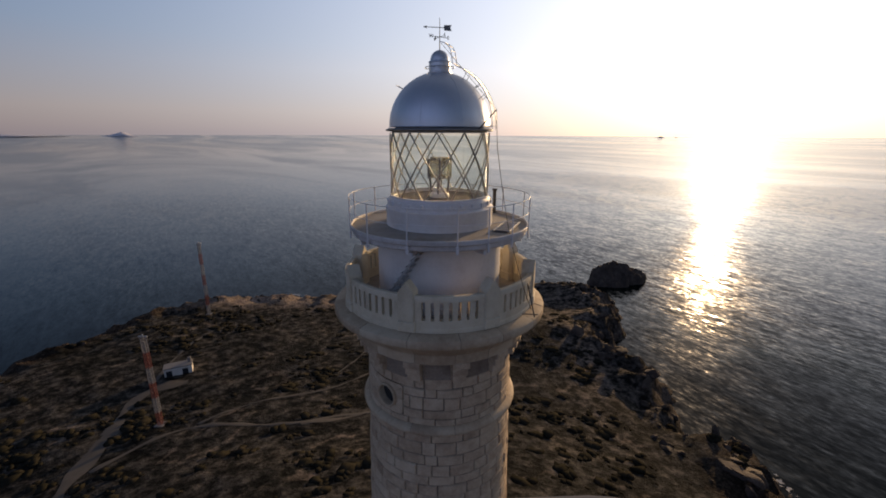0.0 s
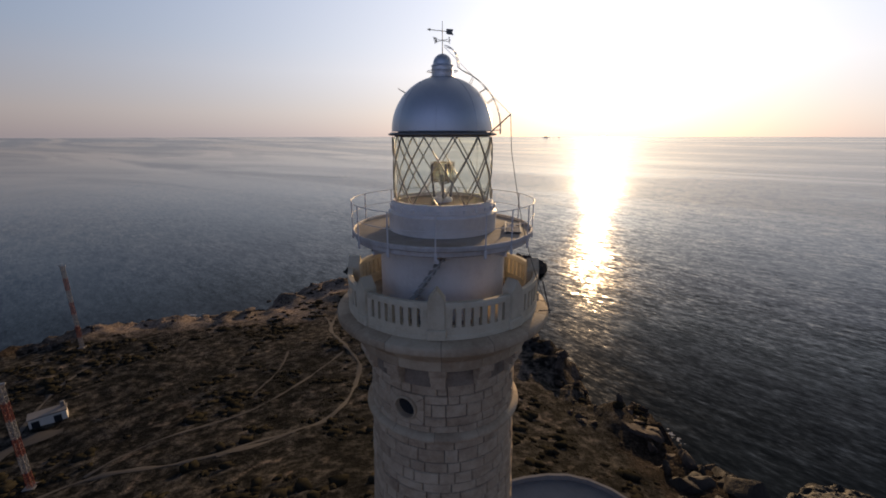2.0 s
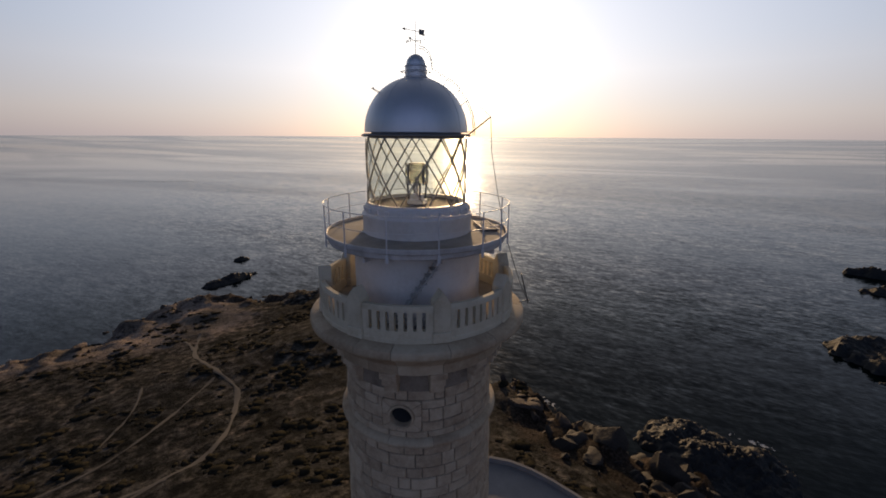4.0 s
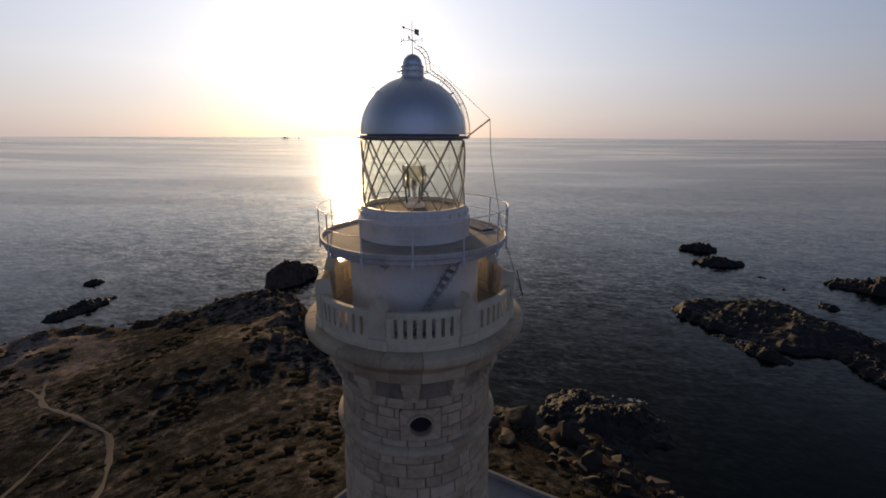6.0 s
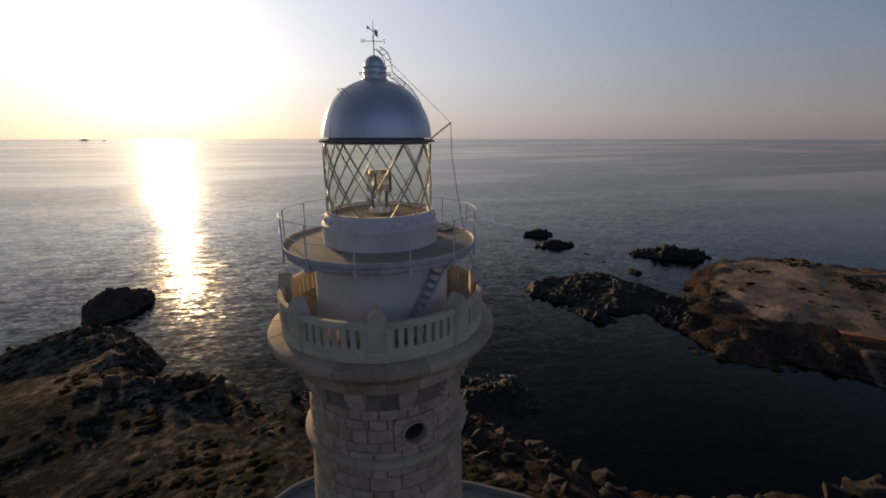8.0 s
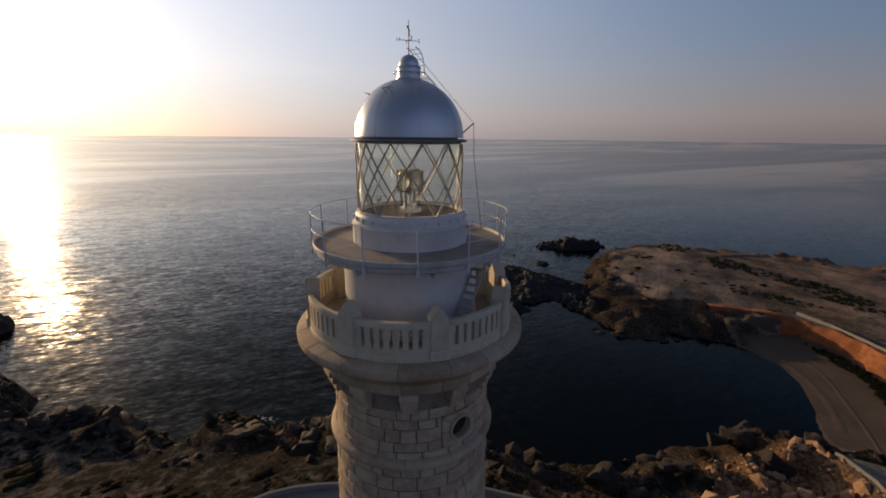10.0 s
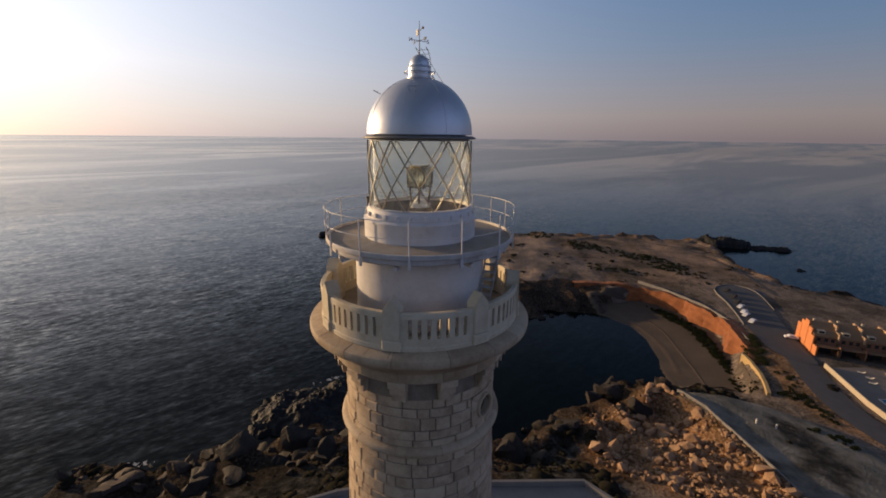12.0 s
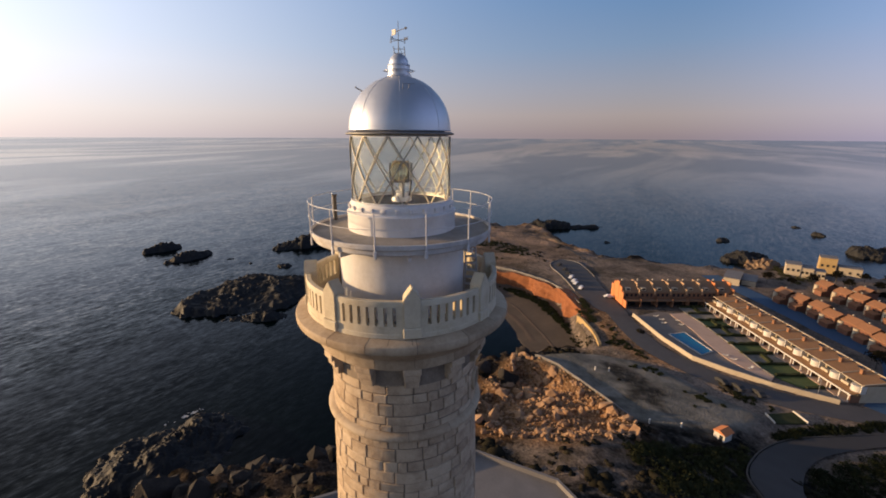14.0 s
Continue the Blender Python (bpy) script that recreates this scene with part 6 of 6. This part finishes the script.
# ---- masts and hut on the headland ----
def lattice_mast(x, y, tall, wide, bands):
    base = ground_at(x, y) - 0.2
    mast = tagged(empty("radio_mast", Matrix.Translation((x, y, base))), "tall red and white banded lattice radio mast on bare scrub", "mast", "radio masts")
    step = tall / bands
    for b in range(bands):
        bm = bmesh.new()
        z0 = b * step
        corners = [(wide / 2 * sx, wide / 2 * sy) for sx, sy in ((-1, -1), (1, -1), (1, 1), (-1, 1))]
        for cx, cy in corners:
            rod_into(bm, (cx, cy, z0), (cx, cy, z0 + step), 0.08, 5)
        n = 3
        for k in range(n):
            za, zb = z0 + step * k / n, z0 + step * (k + 1) / n
            for (ax, ay), (bx, by) in zip(corners, corners[1:] + corners[:1]):
                rod_into(bm, (ax, ay, za), (bx, by, zb), 0.055, 4)
                rod_into(bm, (bx, by, za), (ax, ay, zb), 0.055, 4)
                rod_into(bm, (ax, ay, za), (bx, by, za), 0.05, 4)
        part("mast_section", bm, M["mast_red"] if (bands - b) % 2 == 0 else M["mast_white"], mast)
    part("mast_lamp", rod((0, 0, tall), (0, 0, tall + 0.6), 0.15, 8), M["steel"], mast)
    part("mast_head", box((2.2, 0.3, 0.3), Matrix.Translation((0, 0, tall)), 0.03), M["steel"], mast)
    part("mast_foot", box((2.2, 2.2, 0.6), Matrix.Translation((0, 0, 0.2)), 0.05), M["concrete"], mast)


lattice_mast(-71.5, 76.6, 25.0, 0.9, 6)
lattice_mast(-104.0, 158.5, 33.0, 0.9, 7)

hut = tagged(empty("service_hut", Matrix.Translation((-84.2, 104.8, ground_at(-84, 105) - 0.3)) @ Matrix.Rotation(radians(27), 4, 'Z')), "small white flat-roofed hut with dark openings", "hut")
part("wall", box((7.6, 3.4, 2.9), Matrix.Translation((0, 0, 1.45)), 0.03), M["house_white"], hut)
part("roof", box((8.0, 3.8, 0.3), Matrix.Translation((0, 0, 3.05)), 0.03), M["concrete"], hut)
for x in (-2.5, 1.9):
    part("doorway", box((1.6, 0.14, 1.9), Matrix.Translation((x, -1.7, 1.25)), 0.02), M["window"], hut)
part("tank", box((0.9, 0.9, 1.5), Matrix.Translation((3.2, 0.6, 3.9)), 0.05), M["concrete"], hut)

shed = tagged(empty("small_shed", Matrix.Translation((34.6, -95.0, ground_at(34.6, -95) - 0.2)) @ Matrix.Rotation(radians(90), 4, 'Z') @ Matrix.Scale(1.0, 4)), "small white shed with an orange tiled roof", "shed")
part("wall", box((3.0, 2.6, 2.3), Matrix.Translation((0, 0, 1.15)), 0.03), M["house_white"], shed)
roof = mesh_of("roof", [(-1.8, -1.6, 2.2), (1.8, -1.6, 2.2), (1.8, 1.6, 2.2), (-1.8, 1.6, 2.2), (-1.8, 0, 3.0), (1.8, 0, 3.0)], [(0, 1, 5, 4), (2, 3, 4, 5), (1, 2, 5), (3, 0, 4), (3, 2, 1, 0)])
part("roof", roof, M["orange_wall"], shed)
part("door", box((0.1, 0.8, 1.7), Matrix.Translation((1.51, 0.5, 0.9)), 0.01), M["window"], shed)

# ---- holiday houses ----
def gable_roof(length, depth, low, high, over=0.3):
    a, b = length / 2 + over, depth / 2 + over
    v = [(-a, -b, low), (a, -b, low), (a, b, low), (-a, b, low), (-a, 0, high), (a, 0, high)]
    v += [(x, y, zz - 0.25) for x, y, zz in v]
    f = [(0, 1, 5, 4), (2, 3, 4, 5), (6, 10, 11, 7), (8, 11, 10, 9), (0, 6, 7, 1), (2, 8, 9, 3), (1, 7, 11, 5), (5, 11, 8, 2), (3, 9, 10, 4), (4, 10, 6, 0)]
    return mesh_of("roof", v, f)


def row_house(side):
    """Orange three-storey unit: garage below, window bays, stepped party wall, tiled roof."""
    h = empty("row_house")
    # the front takes the darker, shaded copy of the orange render
    part("wall", box((7.0, 11.0, 6.0), Matrix.Translation((0, 5.5, 3.0)), 0.03), M["shaded_brown_wall"], h)
    part("roof", gable_roof(6.5, 10.8, 5.9, 9.5, 0.15), M["row_tile"], h, place=Matrix.Translation((0, 5.5, 0)))
    part("roof_terrace", box((2.2, 1.6, 1.1), Matrix.Translation((-1.2, 1.6, 7.0)), 0.03), M["cream_wall"], h)
    part("terrace_window", box((1.4, 0.1, 0.7), Matrix.Translation((-1.2, 0.78, 7.1)), 0.01), M["window"], h)
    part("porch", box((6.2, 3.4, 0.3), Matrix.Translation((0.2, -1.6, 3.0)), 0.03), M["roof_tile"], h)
    part("garage_door", box((4.2, 0.2, 2.3), Matrix.Translation((0.2, -0.02, 1.2)), 0.02), M["window"], h)
    for k, x in enumerate((-1.9, 0.2, 2.1)):
        part("window", box((1.0, 0.16, 1.3), Matrix.Translation((x, -0.02, 4.6)), 0.02), M["window"], h)
    bm = bmesh.new()
    for k in range(4):
        box_into(bm, (0.5, 3.1, 2.4), Matrix.Translation((3.5, 0.9 + 2.9 * k, 6.2 + 2.0 * min(k, 3 - k))), 0.02)
    part("porch_wall", box((0.4, 3.4, 3.6), Matrix.Translation((3.5, -1.6, 1.8)), 0.02), M["shaded_brown_wall"], h)
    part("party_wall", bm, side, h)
    part("balcony", box((5.6, 0.9, 0.9), Matrix.Translation((0.1, -0.45, 3.55)), 0.03), M["shaded_brown_wall"], h)
    part("chimney", box((0.7, 0.7, 1.2), Matrix.Translation((-1.5, 7.0, 9.2)), 0.03), M["cream_wall"], h)
    return tagged(h, "orange terraced house with brown tiled roof and dark garage", "house", "orange row of houses")


def white_house():
    """White two-storey terrace unit: shallow tiled roof, rounded balcony, pillared porch with its own tiled roof."""
    h = empty("white_row_house")
    part("wall", box((6.84, 7.2, 5.3), Matrix.Translation((0, 4.5, 2.65)), 0.03), M["cream_wall"], h)
    part("lower_wall", box((6.84, 1.4, 2.75), Matrix.Translation((0, 0.25, 1.375)), 0.03), M["cream_wall"], h)
    a, eaves, ridge = 3.425, (-0.4, 5.5), (8.2, 6.3)
    v = [(x, y, z - t) for t in (0.0, 0.28) for x in (-a, a) for y, z in (eaves, ridge)]
    part("roof", mesh_of("roof", v, [(0, 2, 3, 1), (4, 5, 7, 6), (0, 4, 6, 2), (1, 3, 7, 5), (0, 1, 5, 4), (2, 6, 7, 3)]), M["tile_roof"], h)
    part("roof_edge", box((6.82, 0.16, 0.22), Matrix.Translation((0, -0.45, 5.38)), 0.02), M["cream_wall"], h)
    part("roof_kerb", box((0.24, 8.5, 0.34), Matrix.Translation((3.28, 3.9, 5.98)) @ Matrix.Rotation(math.atan2(0.8, 8.6), 4, 'X'), 0.02), M["cream_wall"], h)
    part("back_parapet", box((6.82, 0.3, 0.7), Matrix.Translation((0, 8.2, 6.2)), 0.02), M["cream_wall"], h)
    part("roof_window", box((1.7, 0.9, 0.35), Matrix.Translation((1.3, 7.0, 6.2)) @ Matrix.Rotation(math.atan2(0.8, 8.6), 4, 'X'), 0.02), M["window"], h)
    chimney = part("chimney", box((0.9, 0.9, 1.7), Matrix.Translation((-2.4, 4.4, 6.4)), 0.04), M["clay_roof"], h)
    part("chimney_cap", box((1.15, 1.15, 0.16), Matrix.Translation((-2.4, 4.4, 7.3)), 0.03), M["tile_roof"], chimney)
    bm = rod((1.65, -0.25, 2.85), (1.65, -0.3, 4.85), 1.45, 18)
    part("balcony", bm, M["house_white"], h, "rounded white balcony")
    part("balcony", box((2.5, 0.9, 1.05), Matrix.Translation((-1.75, -0.35, 3.4)), 0.05), M["cream_wall"], h)
    part("window", box((2.0, 0.16, 1.5), Matrix.Translation((-1.7, 0.86, 4.5)), 0.02), M["window"], h)
    part("window", box((1.6, 0.16, 1.3), Matrix.Translation((1.6, 0.86, 4.4)), 0.02), M["window"], h)
    part("balcony_screen", box((0.24, 1.7, 2.6), Matrix.Translation((3.3, -0.1, 4.1)), 0.03), M["house_white"], h)
    part("porch_roof", box((6.8, 3.0, 0.2), Matrix.Translation((0, -1.95, 2.85)) @ Matrix.Rotation(radians(9), 4, 'X'), 0.03), M["tile_roof"], h)
    part("fascia", box((6.84, 0.2, 0.42), Matrix.Translation((0, -3.5, 2.55)), 0.02), M["house_white"], h)
    for x in (-2.9, 0.1, 2.9):
        part("pillar", box((0.32, 0.32, 2.3), Matrix.Translation((x, -3.35, 1.15)), 0.04), M["house_white"], h)
    part("porch_screen", box((0.22, 2.9, 2.3), Matrix.Translation((3.2, -1.9, 1.15)), 0.02), M["shaded_brown_wall"], h)
    part("garden_door", box((5.2, 0.16, 2.1), Matrix.Translation((-0.3, -0.46, 1.1)), 0.02), M["window"], h)
    part("porch_floor", box((6.4, 4.0, 0.35), Matrix.Translation((0, -2.3, 0.15)), 0.03), M["paving"], h)
    return tagged(h, "white terraced house with brown tiled roofs and a pillared porch", "house", "white row of houses")


def villa(label):
    h = empty("detached_house")
    part("wall", box((6.2, 5.4, 4.8), Matrix.Translation((0, 0, 2.4)), 0.03), M["red_brown_wall"], h)
    part("roof", gable_roof(6.0, 5.4, 4.7, 6.5, 0.35), M["clay_roof"], h)
    part("lower_wall", box((4.0, 2.6, 2.2), Matrix.Translation((1.0, -3.6, 1.1)), 0.03), M["red_brown_wall"], h)
    part("lower_roof", box((4.6, 3.2, 0.25), Matrix.Translation((1.0, -3.6, 2.5)) @ Matrix.Rotation(radians(14), 4, 'X'), 0.03), M["clay_roof"], h)
    for x in (-2.2, 0.2, 2.4):
        part("window", box((0.9, 0.16, 1.0), Matrix.Translation((x, -2.7, 2.9)), 0.02), M["window"], h)
    part("chimney", box((0.6, 0.6, 1.1), Matrix.Translation((-1.9, 1.0, 6.2)), 0.03), M["cream_wall"], h)
    part("bay", rod((-2.3, -2.9, 0.0), (-2.3, -2.9, 4.1), 1.0, 16), M["cream_wall"], h, "rounded pale bay")
    return tagged(h, label, "house", "brown-roofed houses")


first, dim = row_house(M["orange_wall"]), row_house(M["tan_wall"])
along = Vector((0.44, 0.90, 0)).normalized()
start = Vector((89.0, -186.0, 10.1))
for k in range(7):
    m = Matrix.Translation(start + along * 7.0 * k) @ Matrix.Rotation(math.atan2(-0.90, -0.44), 4, 'Z')
    if k in (0, 2):
        (first if k == 0 else dim).matrix_basis = m
    else:
        copy_thing(first if k == 1 else dim, m)

first = white_house()
for k in range(10):
    p = ROW_START + ROW_ALONG * ROW_STEP * (k + 0.5)
    m = Matrix.Translation((p.x, p.y, 10.1)) @ Matrix.Rotation(math.atan2(-ROW_ALONG.y, -ROW_ALONG.x) + radians(180), 4, 'Z')
    if k:
        copy_thing(first, m)
    else:
        first.matrix_basis = m

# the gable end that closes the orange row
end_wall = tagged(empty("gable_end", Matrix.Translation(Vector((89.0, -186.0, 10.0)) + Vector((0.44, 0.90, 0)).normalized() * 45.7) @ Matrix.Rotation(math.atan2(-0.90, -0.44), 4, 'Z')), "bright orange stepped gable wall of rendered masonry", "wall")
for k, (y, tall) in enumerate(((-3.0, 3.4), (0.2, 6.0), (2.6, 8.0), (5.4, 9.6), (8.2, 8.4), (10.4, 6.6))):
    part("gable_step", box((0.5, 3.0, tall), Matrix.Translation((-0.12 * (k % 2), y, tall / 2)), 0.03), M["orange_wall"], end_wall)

first = villa("detached brown house with clay tiled roof")
for k, (x, y, turn) in enumerate(((79, -215.5, 154), (71.5, -213, 154), (63.5, -210.5, 154), (56.8, -204.2, 154), (50.3, -203.2, 154), (44.2, -199.4, 154), (37.5, -193.5, 154), (30.8, -191.5, 154), (67, -240, 154), (60.3, -237.6, 154), (63.7, -250.5, 154), (52.7, -232.5, 154), (46, -229.5, 154), (39, -224, 154), (76, -245, 154))):
    m = Matrix.Translation((x, y, 10.0)) @ Matrix.Rotation(radians(turn), 4, 'Z')
    if k:
        copy_thing(first, m)
    else:
        first.matrix_basis = m


def flat_house(name, x, y, turn, blocks, label):
    h = tagged(empty(name, Matrix.Translation((x, y, max(3.0, ground_at(x, y)) - 0.5)) @ Matrix.Rotation(radians(turn), 4, 'Z')), label, "house", "seaside villas")
    for (sx, sy, sz), (px, py) in blocks:
        part("wall", box((sx, sy, sz), Matrix.Translation((px, py, sz / 2)), 0.05), M["yellow_wall"] if sz > 8 else M["cream_wall"], h)
        part("roof", box((sx + 0.4, sy + 0.4, 0.3), Matrix.Translation((px, py, sz + 0.15)), 0.03), M["concrete"], h)
        for k in range(3):
            part("window", box((1.2, 0.2, 1.3), Matrix.Translation((px - sx / 3 + sx / 3 * k, py - sy / 2, sz * 0.6)), 0.02), M["window"], h)


flat_house("seaside_villa", 95.5, -267, 208, (((6.5, 8, 7.2), (-4.6, 0)), ((5.5, 8, 5.9), (1.3, 0.4)), ((5.0, 7, 4.9), (6.4, 0.6))), "long white flat-roofed villa by the sea")
flat_house("seaside_villa", 95, -301, 208, (((7.5, 7.5, 11.0), (-3.5, 0)), ((10, 7, 6.4), (6.5, 0.5))), "yellow and white villa on the shore")
flat_house("white_building", 107, -224, -66, (((16, 7, 4.0), (0, 0)), ((13, 6, 3.0), (3, -7))), "low white flat-roofed building beside the road")


# ---- garden trees ----
def tree(x, y, tall, seed, label):
    r = random.Random(seed)
    base = max(2.0, ground_at(x, y)) - 0.2
    t = tagged(empty("garden_tree", Matrix.Translation((x, y, base))), label, "tree", "trees among the houses")
    bm = rod((0, 0, 0), (0.1, 0.1, tall * 0.55), 0.22, 8, 0.5)
    for k in range(4):
        a = r.uniform(0, 6.3)
        rod_into(bm, (0.08, 0.08, tall * 0.4), (math.cos(a) * tall * 0.25, math.sin(a) * tall * 0.25, tall * r.uniform(0.6, 0.8)), 0.1, 6, 0.4)
    part("trunk", bm, M["dark_iron"], t)
    verts, faces = [], []
    for _ in range(420):
        a, e, q = r.uniform(0, 6.3), r.uniform(-0.7, 1.5), r.uniform(0.35, 1.0)
        lump = 1 + 0.35 * math.sin(3 * a + seed) * math.cos(2 * e)
        c = Vector((math.cos(a) * math.cos(e) * tall * 0.42 * q * lump, math.sin(a) * math.cos(e) * tall * 0.42 * q * lump, tall * 0.66 + math.sin(e) * tall * 0.32 * q))
        u = Vector((r.gauss(0, 1), r.gauss(0, 1), r.gauss(0, 1))).normalized() * r.uniform(0.25, 0.5)
        w = u.orthogonal().normalized() * r.uniform(0.15, 0.35)
        n = len(verts)
        verts += [tuple(c - u), tuple(c + w), tuple(c + u), tuple(c - w)]
        faces.append((n, n + 1, n + 2, n + 3))
    part("crown", mesh_of("crown", verts, faces), M["scrub"], t)


for k, (x, y) in enumerate(((90, -244), (86, -256), (82, -270), (76, -285), (74, -262), (70, -296), (66, -272), (97, -236), (38, -236), (30, -228), (60, -258), (46, -244), (34, -176), (28, -172))):
    tree(x, y, 4.5 + (k * 7 % 5) * 0.6, 40 + k, "dark green bushy tree beside the houses")

# ---- cars ----
def car(label, paint):
    c = empty("parked_car")
    outline = [(-2.1, 0.35), (-2.1, 0.85), (-1.5, 0.95), (-1.0, 1.42), (0.75, 1.45), (1.35, 0.98), (2.05, 0.85), (2.15, 0.4)]
    n = len(outline)
    bm = bmesh.new()
    bm.from_mesh(mesh_of("body", [(x, y, zz) for y in (-0.85, 0.85) for x, zz in outline], [tuple(range(n)), tuple(reversed(range(n, 2 * n)))] + [(k, n + k, n + (k + 1) % n, (k + 1) % n) for k in range(n)]))
    bmesh.ops.recalc_face_normals(bm, faces=bm.faces)
    bmesh.ops.bevel(bm, geom=list(bm.edges), offset=0.07, segments=1, affect='EDGES')
    part("body", bm, paint, c)
    part("window_band", box((1.9, 1.74, 0.32), Matrix.Translation((-0.1, 0, 1.18)), 0.08), M["window"], c)
    for x in (-1.3, 1.35):
        for y in (-0.8, 0.8):
            part("wheel", rod((x, y - 0.1, 0.33), (x, y + 0.1, 0.33), 0.33, 14), M["rubber"], c)
    return tagged(c, label, "car", "parked cars")


car_a = car("small white parked car on the asphalt", M["car_paint"])
spots = ((146.9, -150.0, 118), (141.5, -147, 118), (138.4, -145.2, 118), (132.2, -142.8, 118), (117.5, -145.8, 62))
for k, (x, y, turn) in enumerate(spots):
    m = Matrix.Translation((x, y, 10.32)) @ Matrix.Rotation(radians(turn), 4, 'Z')
    if k:
        copy_thing(car_a, m)
    else:
        car_a.matrix_basis = m
car_b = car("small dark parked car on the asphalt", M["rubber"])
for k, (x, y, turn) in enumerate(((167.1, -159.5, 118), (159.0, -156.6, 118), (152.7, -153.3, 118), (51.0, -122.3, 165), (46.8, -123.4, 162), (42.3, -125.5, 155))):
    m = Matrix.Translation((x, y, 10.32)) @ Matrix.Rotation(radians(turn), 4, 'Z')
    if k:
        copy_thing(car_b, m)
    else:
        car_b.matrix_basis = m


# ---- on the pool deck ----
def lounger():
    l = empty("sun_lounger")
    part("bed", box((1.3, 0.7, 0.12), Matrix.Translation((0.2, 0, 0.32)), 0.03), M["house_white"], l)
    part("backrest", box((0.8, 0.7, 0.1), Matrix.Translation((-0.72, 0, 0.55)) @ Matrix.Rotation(radians(35), 4, 'Y'), 0.03), M["house_white"], l)
    for x in (-0.3, 0.7):
        for y in (-0.28, 0.28):
            part("leg", box((0.07, 0.07, 0.3), Matrix.Translation((x, y, 0.15)), 0.01), M["steel"], l)
    return tagged(l, "white sun lounger on the pool deck", "sun lounger", "sun loungers by the pool")


first = lounger()
for k, (x, y, turn, up) in enumerate(((86.1, -150.8, 20, 10.45), (83.0, -148.5, 20, 10.45), (93.0, -146.5, 40, 10.45), (89.7, -145.7, 40, 10.45), (87.0, -143.5, 40, 10.45), (60.2, -139.2, 15, 10.6), (57.3, -139.0, 15, 10.6), (51.5, -138.2, 80, 10.6))):
    m = Matrix.Translation((x, y, up)) @ Matrix.Rotation(radians(turn), 4, 'Z')
    if k:
        copy_thing(first, m)
    else:
        first.matrix_basis = m
lamp_post = tagged(empty("street_lamp", Matrix.Translation((34.7, -141.0, 10.0))), "thin grey street lamp beside the garden wall", "street lamp")
part("pole", rod((0, 0, 0), (0, 0, 5.2), 0.08, 8, 0.7), M["steel"], lamp_post)
part("lamp_head", box((0.9, 0.3, 0.16), Matrix.Translation((0.3, 0, 5.2)), 0.04), M["steel"], lamp_post)

# white marker posts on the dirt lot
post_first = None
for x, y in ((71.0, -90.0), (68.7, -93.5), (45.3, -82.3), (41.0, -88.6)):
    spot = Matrix.Translation((x, y, ground_at(x, y) - 0.1))
    if post_first:
        copy_thing(post_first, spot)
        continue
    post_first = tagged(empty("marker_post", spot), "short white painted marker post on worn dirt", "post", "posts on the dirt lot")
    part("shaft", box((0.32, 0.32, 1.3), Matrix.Translation((0, 0, 0.65)), 0.03), M["house_white"], post_first)
    part("cap", box((0.42, 0.42, 0.12), Matrix.Translation((0, 0, 1.36)), 0.03), M["house_white"], post_first)

# ---- far islands and a boat ----
def island(x, y, wide, tall, seed, label):
    far = math.hypot(x, y)
    base = 58.0 * (max(0.0, far - 1400) / 3500) ** 1.35
    v, f = ICO[4]
    v = v.copy()
    v[:, 2] = np.maximum(v[:, 2], -0.15)
    side = v[:, 0]
    v[:, 2] *= np.clip(np.exp(-(side / 0.34) ** 2) + 0.35 * (1 - side ** 2) + 0.35 * fbm(side * 3 + seed, v[:, 1] + seed, 0.8, 3), 0, 2)
    me = bpy.data.meshes.new("island")
    me.from_pydata(placed(v, (wide / 2, wide / 4, tall), math.atan2(-x, y), (0, 0, 0)).tolist(), [], f.tolist())
    me.shade_smooth()
    tagged(part("island", me, M["far_land"], place=Matrix.Translation((x, y, base - 1))), label, "island", kind="structure")


island(-2733, 3686, 290, 24, 3, "hazy grey conical island on the horizon")
island(2063, 4097, 120, 10, 4, "low dark islets on the horizon")
island(2176, 4038, 50, 5, 5, "low dark islets on the horizon")
island(-3300, 3180, 900, 16, 8, "hazy grey far coast on the horizon")

boat = tagged(empty("motor_boat", Matrix.Translation((-767, 1663, 1.0))), "small dark motor boat far out on the sea", "boat")
hull = mesh_of("hull", [(-4, -1.4, 0), (-4, 1.4, 0), (3, 1.3, 0), (5, 0, 0.3), (3, -1.3, 0), (-4.2, -1.7, 1.4), (-4.2, 1.7, 1.4), (3.2, 1.6, 1.6), (5.8, 0, 2.0), (3.2, -1.6, 1.6)],
               [(0, 1, 2, 3, 4), (9, 8, 7, 6, 5), (0, 5, 6, 1), (1, 6, 7, 2), (2, 7, 8, 3), (3, 8, 9, 4), (4, 9, 5, 0)])
part("hull", hull, M["rubber"], boat)
part("cabin", box((3, 2, 1.6), Matrix.Translation((0, 0, 2.2)), 0.1), M["house_white"], boat)

# the thin wake that a boat has drawn over the calm water
trail = [(8 - 137 * k / 40, 857 + 79 * k / 40 + 3 * math.sin(k * 0.3)) for k in range(41)]
wake = mesh_of("boat_wake", [(x, y + side * (0.3 + 1.5 * (1 - k / 40)), 0.12) for k, (x, y) in enumerate(trail) for side in (-1, 1)], [(2 * k, 2 * k + 2, 2 * k + 3, 2 * k + 1) for k in range(40)])
tagged(part("boat_wake", wake, M["foam"]), "thin pale wake of a boat on the calm sea", "wake", kind="stuff")
